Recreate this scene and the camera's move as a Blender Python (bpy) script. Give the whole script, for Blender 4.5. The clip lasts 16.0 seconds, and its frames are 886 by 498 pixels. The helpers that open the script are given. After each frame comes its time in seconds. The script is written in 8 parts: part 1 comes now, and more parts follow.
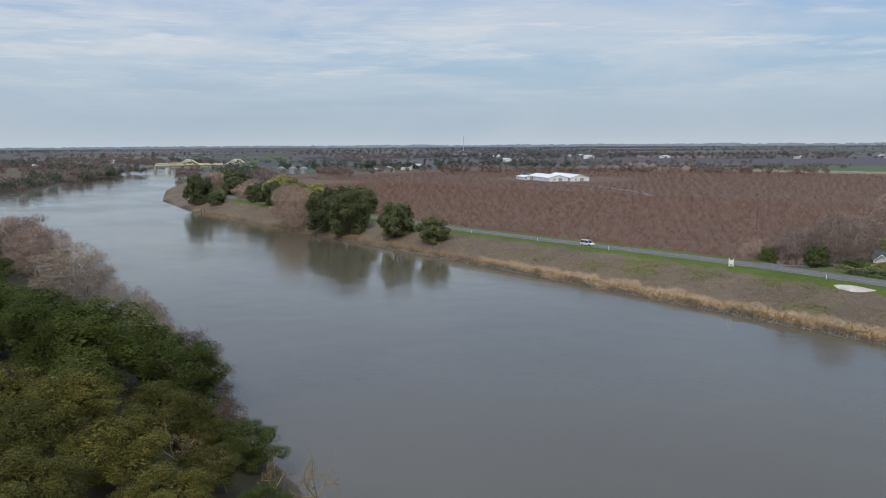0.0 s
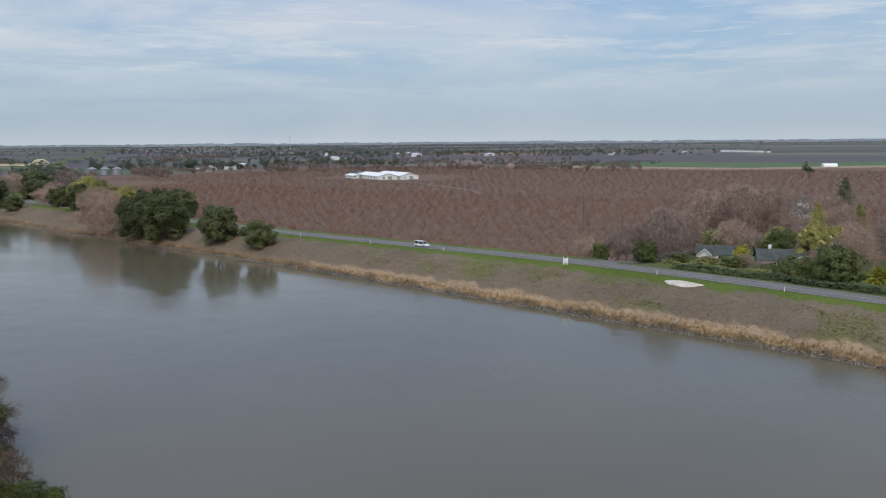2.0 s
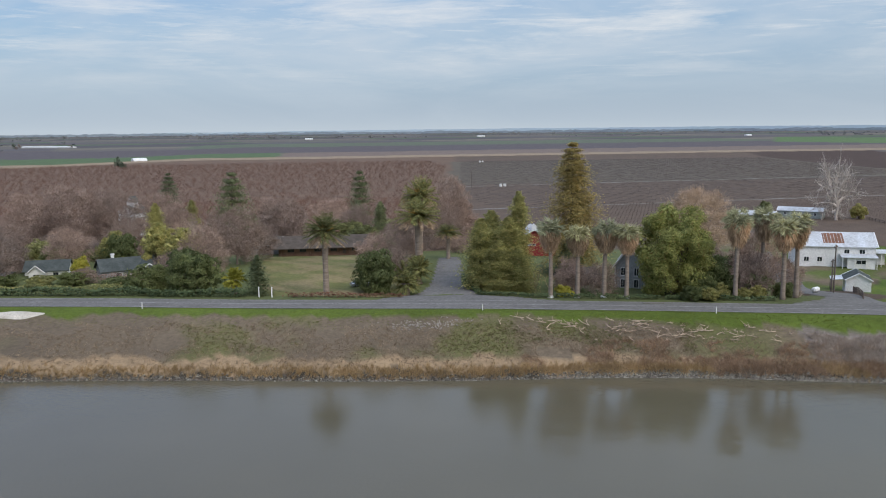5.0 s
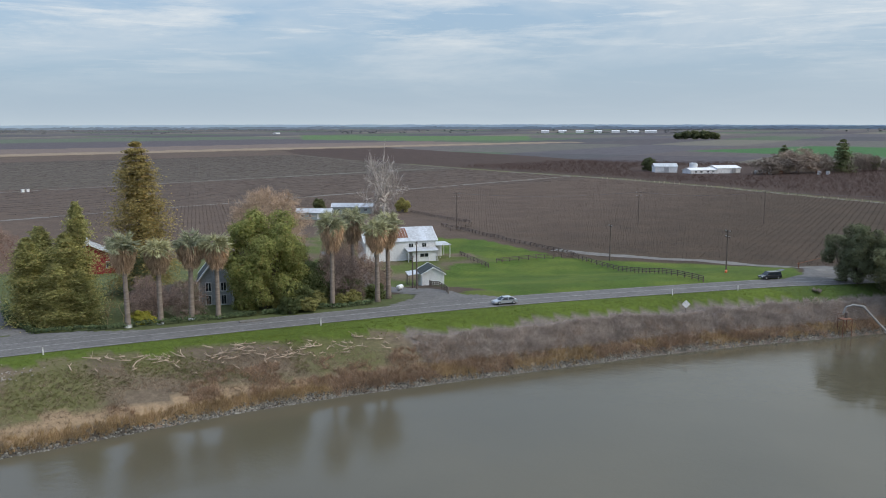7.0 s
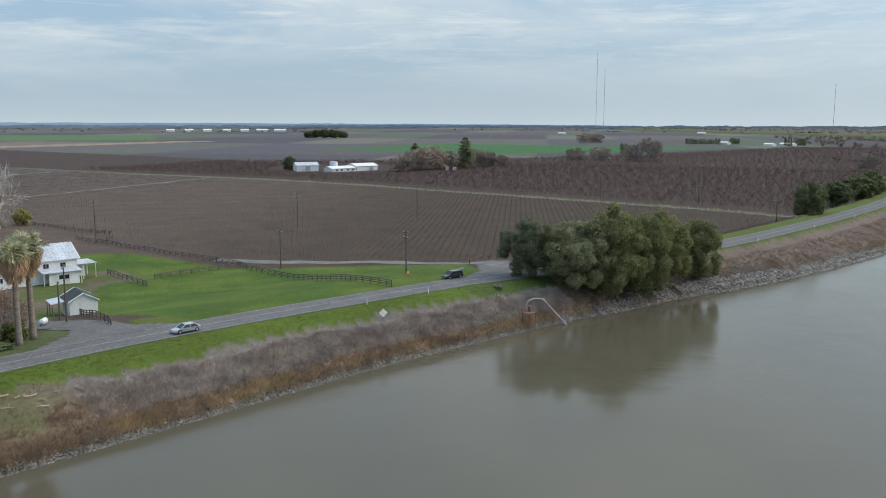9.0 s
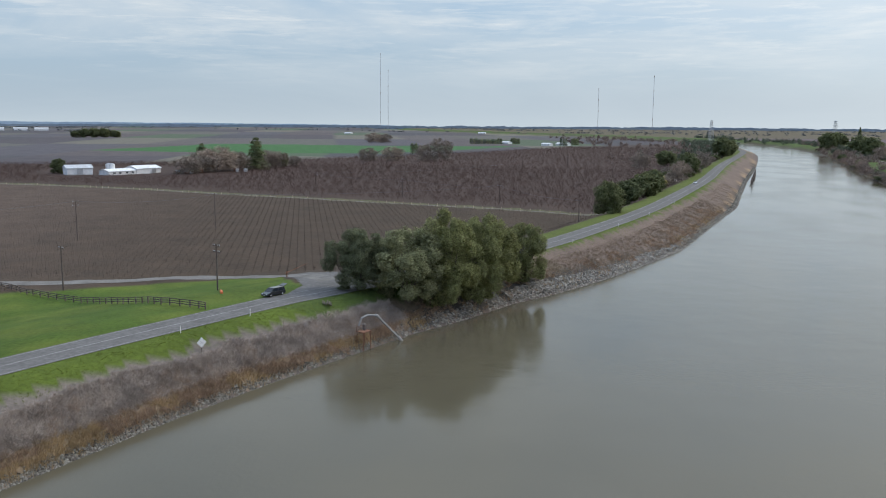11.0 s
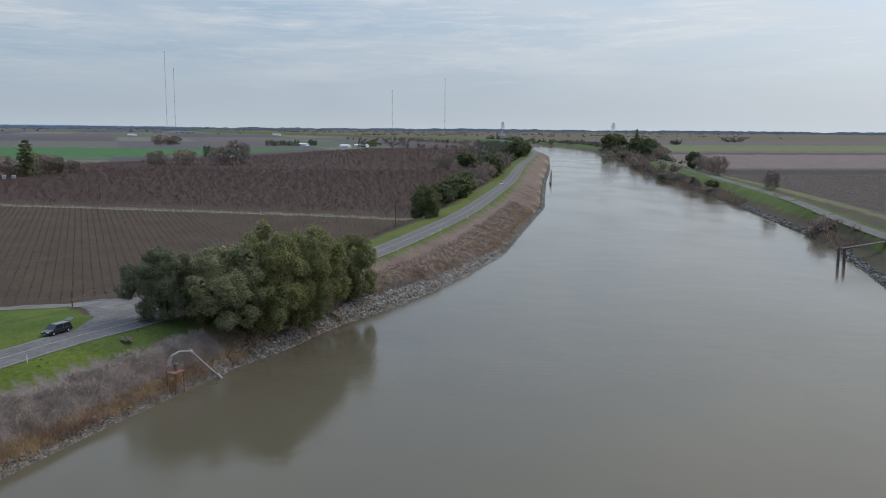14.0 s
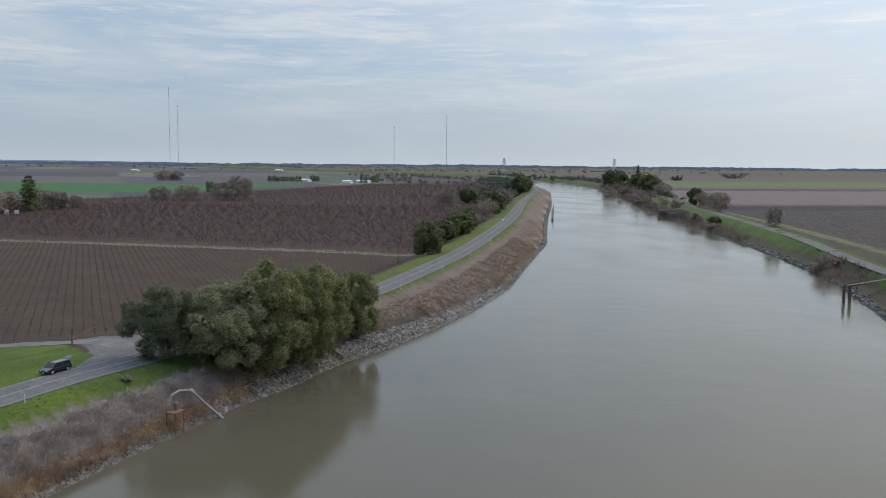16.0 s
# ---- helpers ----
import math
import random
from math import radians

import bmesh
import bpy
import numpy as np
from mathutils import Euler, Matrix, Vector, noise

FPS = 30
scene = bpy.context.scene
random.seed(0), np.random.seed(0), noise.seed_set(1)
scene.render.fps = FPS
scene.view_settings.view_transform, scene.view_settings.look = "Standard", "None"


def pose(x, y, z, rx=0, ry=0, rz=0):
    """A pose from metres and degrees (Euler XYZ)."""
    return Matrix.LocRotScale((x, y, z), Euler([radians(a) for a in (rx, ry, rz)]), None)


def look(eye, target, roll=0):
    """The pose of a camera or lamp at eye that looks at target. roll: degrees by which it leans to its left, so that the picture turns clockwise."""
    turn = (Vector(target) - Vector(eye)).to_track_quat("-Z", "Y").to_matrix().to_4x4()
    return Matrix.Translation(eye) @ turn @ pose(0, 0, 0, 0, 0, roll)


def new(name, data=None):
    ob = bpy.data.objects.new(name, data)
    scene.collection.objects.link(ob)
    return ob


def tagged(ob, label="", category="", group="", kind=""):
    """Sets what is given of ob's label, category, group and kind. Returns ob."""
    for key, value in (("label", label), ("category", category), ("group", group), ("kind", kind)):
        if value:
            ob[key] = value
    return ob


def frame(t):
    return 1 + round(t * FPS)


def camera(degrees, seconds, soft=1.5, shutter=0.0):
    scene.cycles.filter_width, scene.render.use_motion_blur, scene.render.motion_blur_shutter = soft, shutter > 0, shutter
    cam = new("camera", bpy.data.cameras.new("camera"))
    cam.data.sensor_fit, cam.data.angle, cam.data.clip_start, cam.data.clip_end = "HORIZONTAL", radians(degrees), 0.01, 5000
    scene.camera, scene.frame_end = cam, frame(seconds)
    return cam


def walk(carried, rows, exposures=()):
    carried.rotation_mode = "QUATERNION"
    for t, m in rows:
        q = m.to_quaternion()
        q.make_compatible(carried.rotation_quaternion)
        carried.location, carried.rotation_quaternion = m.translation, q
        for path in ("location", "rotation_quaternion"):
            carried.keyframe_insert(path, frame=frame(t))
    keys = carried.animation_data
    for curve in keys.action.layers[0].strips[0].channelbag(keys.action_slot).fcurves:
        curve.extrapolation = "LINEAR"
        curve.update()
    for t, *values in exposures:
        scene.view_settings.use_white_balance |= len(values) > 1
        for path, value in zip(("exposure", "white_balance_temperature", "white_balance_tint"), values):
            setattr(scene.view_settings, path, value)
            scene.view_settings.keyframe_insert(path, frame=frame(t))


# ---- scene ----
# ---- camera ----
cam = camera(55.605, 16.0, soft=1.0)
# seconds, eye x, y, z, yaw to the left from +y, pitch, roll
PATH = [
    (0, 20.21, -28.44, 40.56, 47.98, -7.22, -0.33),
    (0.5, 18.40, -27.26, 40.52, 47.15, -7.24, -0.33),
    (1, 16.50, -25.40, 40.49, 43.71, -7.31, -0.38),
    (1.5, 13.92, -22.74, 40.50, 39.72, -7.38, -0.48),
    (2, 11.35, -19.60, 40.50, 36.37, -7.42, -0.45),
    (2.5, 8.78, -16.09, 40.54, 28.97, -7.53, -0.48),
    (3, 6.24, -12.58, 40.56, 22.42, -7.61, -0.50),
    (3.5, 3.92, -8.71, 40.58, 15.69, -7.72, -0.54),
    (4, 1.80, -4.40, 40.64, 8.72, -7.85, -0.52),
    (4.5, -0.01, 0.04, 40.70, 0.00, -7.99, -0.55),
    (4.7, -0.67, 1.81, 40.74, -3.61, -8.05, -0.55),
    (6.8, -3.31, 23.29, 40.65, -35.03, -8.41, -0.09),
    (7, -3.01, 25.24, 40.64, -39.54, -8.44, -0.10),
    (7.1, -2.84, 26.21, 40.63, -41.70, -8.46, -0.09),
    (7.2, -2.66, 27.19, 40.62, -43.70, -8.48, -0.07),
    (7.3, -2.47, 28.17, 40.61, -46.60, -8.49, -0.04),
    (7.4, -2.27, 29.16, 40.60, -51.30, -8.50, -0.01),
    (7.5, -2.06, 30.17, 40.59, -56.56, -8.51, 0.01),
    (7.6, -1.85, 31.20, 40.57, -58.70, -8.52, 0.03),
    (7.7, -1.62, 32.24, 40.56, -58.95, -8.52, 0.04),
    (8, -0.82, 35.23, 40.53, -59.07, -8.51, 0.05),
    (8.5, 1.05, 39.32, 40.54, -59.14, -8.52, 0.04),
    (9, 3.40, 42.96, 40.60, -64.39, -8.53, 0.08),
    (9.2, 4.43, 44.48, 40.62, -65.74, -8.55, 0.09),
    (11.3, 16.20, 56.53, 40.89, -79.62, -8.47, 0.40),
    (11.5, 17.56, 57.23, 40.91, -79.66, -8.46, 0.40),
    (12, 20.91, 58.97, 40.99, -82.03, -8.46, 0.40),
    (12.5, 24.42, 60.42, 41.05, -82.11, -8.43, 0.39),
    (13, 27.92, 61.47, 40.97, -86.77, -8.40, 0.45),
    (13.5, 30.47, 62.84, 40.81, -92.87, -8.33, 0.50),
    (14, 31.99, 63.42, 40.70, -92.79, -8.30, 0.46),
    (14.5, 32.85, 63.52, 40.72, -92.72, -11.04, 0.49),
    (15, 33.38, 63.77, 40.83, -92.71, -11.87, 0.46),
    (15.5, 33.37, 63.91, 40.88, -92.71, -8.70, 0.51),
    (16, 33.23, 63.83, 40.90, -92.68, -5.89, 0.53),
]


def eye_pose(x, y, z, yaw, pitch, roll):
    return pose(x, y, z, 90 + pitch, 0, yaw) @ pose(0, 0, 0, 0, 0, roll)


# the picture turns slightly green and then darker on the way
EXPOSURE = [(0, 0.0, 6550, 10), (3, 0.0, 6550, 10), (4.7, 0.06, 6550, 10), (7, 0.08, 6500, 8), (8, 0.09, 6500, 5), (9.2, 0.11, 6500, 5), (11.5, 0.10, 6500, 8), (13, 0.12, 6500, 8), (13.5, 0.0, 6500, 10), (14, -0.14, 6500, 10), (15, -0.07, 6500, 10), (16, -0.08, 6500, 10)]
walk(cam, [(r[0], eye_pose(*r[1:])) for r in PATH], EXPOSURE)

# ---- sky and sun ----
SUN_AZ, SUN_EL = radians(150), radians(44)  # clockwise from +y
world = bpy.data.worlds.new("sky")
scene.world = world
world.use_nodes = True
wn, wl = world.node_tree.nodes, world.node_tree.links
wn.clear()
sky = wn.new("ShaderNodeTexSky")
sky.sky_type, sky.sun_disc = "NISHITA", False
sky.sun_elevation, sky.sun_rotation = SUN_EL, SUN_AZ
sky.air_density, sky.dust_density = 1.0, 2.0
coord = wn.new("ShaderNodeTexCoord")
split = wn.new("ShaderNodeSeparateXYZ")
wl.new(coord.outputs["Generated"], split.inputs[0])


def wmath(op, a, b=None, clamp=False):
    n = wn.new("ShaderNodeMath")
    n.operation, n.use_clamp = op, clamp
    for i, v in enumerate((a, b)):
        if v is None:
            continue
        if isinstance(v, (int, float)):
            n.inputs[i].default_value = v
        else:
            wl.new(v, n.inputs[i])
    return n.outputs[0]


up = wmath("MAXIMUM", split.outputs[2], 0.0)


def cloud_noise(scale, detail, rough, size, offset, warp=0.0):
    m = wn.new("ShaderNodeMapping")
    m.inputs["Scale"].default_value = size
    m.inputs["Location"].default_value = offset
    wl.new(coord.outputs["Generated"], m.inputs["Vector"])
    n = wn.new("ShaderNodeTexNoise")
    n.inputs["Scale"].default_value = scale
    n.inputs["Detail"].default_value = detail
    n.inputs["Roughness"].default_value = rough
    n.inputs["Distortion"].default_value = warp
    wl.new(m.outputs[0], n.inputs["Vector"])
    return n.outputs["Fac"]


def wramp(fac, *stops):
    n = wn.new("ShaderNodeValToRGB")
    while len(n.color_ramp.elements) < len(stops):
        n.color_ramp.elements.new(0.5)
    for e, (p, c) in zip(n.color_ramp.elements, stops):
        e.position, e.color = p, (*c, 1)
    wl.new(fac, n.inputs[0])
    return n.outputs[0]


def wmix(fac, a, b):
    n = wn.new("ShaderNodeMix")
    n.data_type = "RGBA"
    for i, v in ((0, fac), (6, a), (7, b)):
        if isinstance(v, (int, float)):
            n.inputs[i].default_value = v
        elif isinstance(v, tuple):
            n.inputs[i].default_value = (*v, 1)
        else:
            wl.new(v, n.inputs[i])
    return n.outputs[2]


# thin layers of cloud, drawn out flat towards the horizon; clearer to the north
clear = wmath("MULTIPLY", wmath("ADD", wmath("MULTIPLY", split.outputs[0], 0.10), wmath("MULTIPLY", split.outputs[1], 0.22)), 1.0)
low_clear = wmath("MULTIPLY", wmath("SUBTRACT", up, 0.030), 13.0, True)
veil = wmath("MULTIPLY", wramp(wmath("SUBTRACT", cloud_noise(1.0, 8, 0.58, (2.8, 2.8, 13), (3, 1, 0.4), 0.6), wmath("MULTIPLY", clear, 0.45)), (0.34, (0.0,) * 3), (0.60, (0.95,) * 3)), wmath("ADD", wmath("MULTIPLY", low_clear, 0.65), 0.35))
streak = wmath("MULTIPLY", wramp(cloud_noise(1.0, 10, 0.66, (4.2, 4.2, 34), (7, 2, 0.3), 0.25), (0.48, (0,) * 3), (0.70, (1,) * 3)), low_clear)
wisp = wmath("MULTIPLY", wramp(cloud_noise(1.0, 9, 0.66, (9, 9, 110), (1, 5, 0.9), 0.3), (0.56, (0,) * 3), (0.76, (1,) * 3)), low_clear)
haze = wmath("POWER", wmath("SUBTRACT", 1.0, up, True), 26.0)
base = wmix(0.60, sky.outputs[0], (3.0, 4.7, 7.0))
# deeper blue between the clouds, higher up to the north-west
gap = wmath("MULTIPLY", wmath("MULTIPLY", wmath("SUBTRACT", up, 0.11), 5.5, True), wmath("ADD", wmath("MULTIPLY", split.outputs[0], -0.75), 0.55), True)
base = wmix(veil, base, (5.3, 6.0, 6.8))
base = wmix(wmath("MULTIPLY", wmath("MAXIMUM", split.outputs[0], 0.0), 0.22), base, (5.6, 6.1, 6.45))
base = wmix(wmath("MULTIPLY", streak, 0.78), base, (7.0, 7.25, 7.5))
base = wmix(wmath("MULTIPLY", wisp, 0.65), base, (7.5, 7.6, 7.7))
base = wmix(wmath("MULTIPLY", haze, 0.75), base, (5.5, 6.2, 6.8))
base = wmix(wmath("MULTIPLY", gap, 0.9), base, (2.6, 3.6, 5.9))
# the cloud is brighter overhead
high = wmath("ADD", 1.0, wmath("MULTIPLY", wmath("POWER", up, 1.5), 1.5))
lift = wn.new("ShaderNodeVectorMath")
lift.operation = "SCALE"
wl.new(base, lift.inputs[0])
wl.new(high, lift.inputs["Scale"])
base = lift.outputs[0]
# the veil glows round the sun
toward = wn.new("ShaderNodeVectorMath")
toward.operation = "DOT_PRODUCT"
wl.new(coord.outputs["Generated"], toward.inputs[0])
toward.inputs[1].default_value = (math.sin(SUN_AZ) * math.cos(SUN_EL), math.cos(SUN_AZ) * math.cos(SUN_EL), math.sin(SUN_EL))
glow = wn.new("ShaderNodeVectorMath")
glow.operation = "SCALE"
glow.inputs[0].default_value = (5.2, 4.9, 4.5)
wl.new(wmath("POWER", wmath("MAXIMUM", toward.outputs["Value"], 0.0), 3.0), glow.inputs["Scale"])
total = wn.new("ShaderNodeVectorMath")
wl.new(base, total.inputs[0])
wl.new(glow.outputs[0], total.inputs[1])
base = total.outputs[0]
back = wn.new("ShaderNodeBackground")
back.inputs["Strength"].default_value = 0.10
wl.new(base, back.inputs["Color"])
wout = wn.new("ShaderNodeOutputWorld")
wl.new(back.outputs[0], wout.inputs[0])

sun = new("sun", bpy.data.lights.new("sun", "SUN"))
sun.data.energy, sun.data.angle, sun.data.color = 1.3, radians(25), (1.0, 0.915, 0.78)
sun.matrix_world = look((0, 0, 300), (-math.sin(SUN_AZ) * math.cos(SUN_EL), -math.cos(SUN_AZ) * math.cos(SUN_EL), 300 - math.sin(SUN_EL)))

# ---- materials ----


def material(name, rough=0.85, metal=0.0, spec=0.3):
    m = bpy.data.materials.new(name)
    m.use_nodes = True
    b = m.node_tree.nodes["Principled BSDF"]
    b.inputs["Roughness"].default_value = rough
    b.inputs["Metallic"].default_value = metal
    b.inputs["Specular IOR Level"].default_value = spec
    return m, m.node_tree.nodes, m.node_tree.links, b


def noise_node(n, l, scale, detail=6, rough=0.6, where="Object", stretch=None):
    c = n.new("ShaderNodeTexCoord")
    t = n.new("ShaderNodeTexNoise")
    t.inputs["Scale"].default_value, t.inputs["Detail"].default_value, t.inputs["Roughness"].default_value = scale, detail, rough
    if stretch:
        m = n.new("ShaderNodeMapping")
        m.inputs["Scale"].default_value = stretch
        l.new(c.outputs[where], m.inputs["Vector"])
        l.new(m.outputs[0], t.inputs["Vector"])
    else:
        l.new(c.outputs[where], t.inputs["Vector"])
    return t.outputs["Fac"]


def ramp_node(n, l, fac, *stops):
    r = n.new("ShaderNodeValToRGB")
    while len(r.color_ramp.elements) < len(stops):
        r.color_ramp.elements.new(0.5)
    for e, (p, c) in zip(r.color_ramp.elements, stops):
        e.position, e.color = p, (*c, 1)
    l.new(fac, r.inputs[0])
    return r.outputs[0]


def mix_node(n, l, fac, a, b, mode="MIX"):
    m = n.new("ShaderNodeMix")
    m.data_type, m.blend_type = "RGBA", mode
    for i, v in ((0, fac), (6, a), (7, b)):
        if isinstance(v, (int, float)):
            m.inputs[i].default_value = v
        elif isinstance(v, tuple):
            m.inputs[i].default_value = (*v, 1)
        else:
            l.new(v, m.inputs[i])
    return m.outputs[2]


def bump_node(n, l, b, height, strength=0.4, distance=0.05):
    k = n.new("ShaderNodeBump")
    k.inputs["Strength"].default_value, k.inputs["Distance"].default_value = strength, distance
    l.new(height, k.inputs["Height"])
    l.new(k.outputs[0], b.inputs["Normal"])


def worn(name, dark, light, scale=0.6, fine=9.0, rough=0.85, metal=0.0, bump=0.3, stretch=None, spec=0.3):
    """A surface that varies at two scales between two colours."""
    m, n, l, b = material(name, rough, metal, spec)
    big = noise_node(n, l, scale, 5, 0.6, "Object", stretch)
    small = noise_node(n, l, fine, 4, 0.65, "Object", stretch)
    c1 = ramp_node(n, l, big, (0.3, dark), (0.7, light))
    c2 = ramp_node(n, l, small, (0.3, (0.72,) * 3), (0.7, (1.15,) * 3))
    l.new(mix_node(n, l, 1.0, c1, c2, "MULTIPLY"), b.inputs["Base Color"])
    if bump:
        bump_node(n, l, b, small, bump, 0.03)
    return m


def leafy(name, dark, light, odd=None, shine=0.12, thin=0.25):
    """Foliage or twigs: the colour varies from island to island and from plant to plant."""
    m, n, l, b = material(name, 0.75, 0.0, shine)
    g, o = n.new("ShaderNodeNewGeometry"), n.new("ShaderNodeObjectInfo")
    c = ramp_node(n, l, g.outputs["Random Per Island"], (0.0, dark), (0.85, light), (1.0, odd or light))
    tone = ramp_node(n, l, o.outputs["Random"], (0.0, (0.70, 0.72, 0.72)), (1.0, (1.22, 1.16, 1.08)))
    patch = ramp_node(n, l, noise_node(n, l, 0.35, 3), (0.35, (0.74,) * 3), (0.65, (1.2,) * 3))
    c = mix_node(n, l, 1.0, mix_node(n, l, 1.0, c, tone, "MULTIPLY"), patch, "MULTIPLY")
    l.new(c, b.inputs["Base Color"])
    if thin:
        t, a = n.new("ShaderNodeBsdfTranslucent"), n.new("ShaderNodeMixShader")
        l.new(c, t.inputs[0])
        a.inputs[0].default_value = thin
        l.new(b.outputs[0], a.inputs[1]), l.new(t.outputs[0], a.inputs[2])
        l.new(a.outputs[0], n["Material Output"].inputs[0])
    return m


M_OAK = leafy("oak_leaves", (0.115, 0.126, 0.054), (0.345, 0.355, 0.160), thin=0.5)
M_OAK_GREY = leafy("grey_oak_leaves", (0.120, 0.130, 0.074), (0.310, 0.325, 0.185), thin=0.5)
M_MAGNOLIA = leafy("magnolia_leaves", (0.178, 0.205, 0.064), (0.48, 0.495, 0.180), (0.38, 0.28, 0.11), thin=0.5)
M_OLIVE = leafy("olive_leaves", (0.205, 0.208, 0.078), (0.49, 0.470, 0.190), (0.50, 0.40, 0.17), thin=0.5)
M_BUSH = leafy("bush_leaves", (0.085, 0.108, 0.045), (0.225, 0.255, 0.110), thin=0.5)
M_CONIFER = leafy("conifer_needles", (0.110, 0.138, 0.076), (0.235, 0.262, 0.135), thin=0.5)
M_REDWOOD = leafy("redwood_needles", (0.240, 0.205, 0.085), (0.50, 0.405, 0.165), (0.52, 0.36, 0.15), thin=0.5)
M_YELLOW = leafy("yellow_green_leaves", (0.26, 0.27, 0.035), (0.52, 0.46, 0.085))
M_TWIG = leafy("bare_twigs", (0.200, 0.146, 0.120), (0.40, 0.302, 0.255), thin=0.0)
M_TWIG_YELLOW = leafy("lichen_yellow_twigs", (0.17, 0.125, 0.055), (0.34, 0.26, 0.135), (0.42, 0.34, 0.24), thin=0.0)
M_TWIG_UMBER = leafy("umber_twigs", (0.075, 0.052, 0.038), (0.17, 0.118, 0.082), thin=0.0)
M_TWIG_PALE = leafy("pale_bare_twigs", (0.203, 0.160, 0.129), (0.359, 0.296, 0.242), thin=0.0)
M_TWIG_WHITE = leafy("white_bark_twigs", (0.36, 0.32, 0.29), (0.56, 0.51, 0.47), thin=0.0)
M_TWIG_RED = leafy("reddish_orchard_twigs", (0.118, 0.062, 0.045), (0.225, 0.130, 0.098), thin=0.0)
M_TWIG_DARK = leafy("dark_orchard_twigs", (0.080, 0.048, 0.039), (0.130, 0.081, 0.065), thin=0.0)
M_TWIG_TAN = leafy("tan_bare_twigs", (0.28, 0.205, 0.145), (0.46, 0.350, 0.260), thin=0.0)
M_BARK = worn("bark", (0.075, 0.058, 0.045), (0.17, 0.14, 0.11), 0.8, 6, stretch=(3, 3, 0.6))
M_BARK_PALE = worn("pale_bark", (0.22, 0.19, 0.16), (0.42, 0.38, 0.33), 0.8, 6, stretch=(3, 3, 0.6))
M_PALM_TRUNK = worn("palm_trunk_bark", (0.17, 0.13, 0.10), (0.33, 0.27, 0.22), 0.5, 5, stretch=(1, 1, 5))
M_FROND = leafy("palm_fronds", (0.26, 0.265, 0.145), (0.56, 0.55, 0.36))
M_FROND_DARK = leafy("date_palm_fronds", (0.098, 0.112, 0.045), (0.27, 0.275, 0.115), (0.42, 0.30, 0.10))
M_STALK = leafy("golden_palm_stalks", (0.42, 0.25, 0.06), (0.62, 0.40, 0.12))
M_SKIRT = leafy("dead_palm_fronds", (0.33, 0.235, 0.155), (0.60, 0.45, 0.315))
M_REED = leafy("dry_reeds", (0.33, 0.215, 0.11), (0.62, 0.435, 0.235), (0.44, 0.25, 0.13), thin=0.15)
M_SCRUB = leafy("dry_scrub", (0.165, 0.127, 0.090), (0.345, 0.270, 0.198), thin=0.0)
M_SCRUB_PALE = leafy("grey_scrub", (0.29, 0.243, 0.210), (0.52, 0.450, 0.395), thin=0.0)
M_BRUSH = leafy("rusty_brush", (0.230, 0.160, 0.115), (0.440, 0.320, 0.230), (0.50, 0.32, 0.16), thin=0.2)
M_SCRUB_GREEN = leafy("green_weeds", (0.15, 0.150, 0.055), (0.27, 0.265, 0.12))
M_GRASS = leafy("green_grass", (0.105, 0.130, 0.026), (0.155, 0.178, 0.038), thin=0.35)
M_HEDGE = leafy("hedge_leaves", (0.045, 0.070, 0.036), (0.115, 0.148, 0.070))
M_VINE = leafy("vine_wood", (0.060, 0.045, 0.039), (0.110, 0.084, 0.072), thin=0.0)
# paler copy of the vine wood, its colour raised to offset the ridges' shade
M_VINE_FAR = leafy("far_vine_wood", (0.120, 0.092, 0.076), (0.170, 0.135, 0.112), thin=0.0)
M_OAK_DEEP = leafy("deep_oak_leaves", (0.060, 0.074, 0.034), (0.185, 0.205, 0.098), thin=0.4)
M_ROCK = leafy("riprap_stone", (0.055, 0.050, 0.044), (0.25, 0.238, 0.215), (0.33, 0.315, 0.29), thin=0.0, shine=0.2)
M_SHORE_ROCK = leafy("wet_shore_stone", (0.050, 0.043, 0.035), (0.235, 0.215, 0.18), (0.32, 0.30, 0.26), thin=0.0, shine=0.2)
M_PIPE = worn("dull_pipe_paint", (0.24, 0.23, 0.21), (0.38, 0.36, 0.33), 0.8, 6, 0.7)
M_BANK_OLIVE = leafy("olive_bank_leaves", (0.046, 0.050, 0.011), (0.165, 0.156, 0.041), (0.22, 0.162, 0.05), thin=0.4)
M_BANK_GREEN = leafy("dark_bank_leaves", (0.029, 0.044, 0.010), (0.122, 0.146, 0.036), thin=0.4)
M_ASPHALT = worn("asphalt", (0.138, 0.129, 0.120), (0.172, 0.162, 0.152), 0.25, 1.6, 0.95, bump=0.1, spec=0.08)
M_GRAVEL = worn("pale_gravel", (0.140, 0.128, 0.112), (0.225, 0.207, 0.184), 0.2, 3.0, 0.95)
M_RUBBLE = worn("concrete_rubble", (0.24, 0.205, 0.17), (0.42, 0.375, 0.325), 0.8, 5.0, 0.95)
M_WIRE = worn("grey_cable", (0.10, 0.10, 0.10), (0.15, 0.15, 0.15), 0.5, 4.0, 0.7)
M_SAND = worn("white_sand", (0.42, 0.37, 0.30), (0.60, 0.54, 0.46), 0.5, 4.0, 0.95)
M_LINE = worn("road_paint", (0.24, 0.23, 0.21), (0.38, 0.365, 0.34), 0.8, 5, 0.7, bump=0)
M_WHITE = worn("white_paint", (0.66, 0.65, 0.63), (0.82, 0.81, 0.79), 0.4, 5, 0.6, bump=0.1)
M_GREYWALL = worn("grey_blue_siding", (0.24, 0.25, 0.255), (0.35, 0.36, 0.36), 0.4, 5, 0.7, bump=0.1)
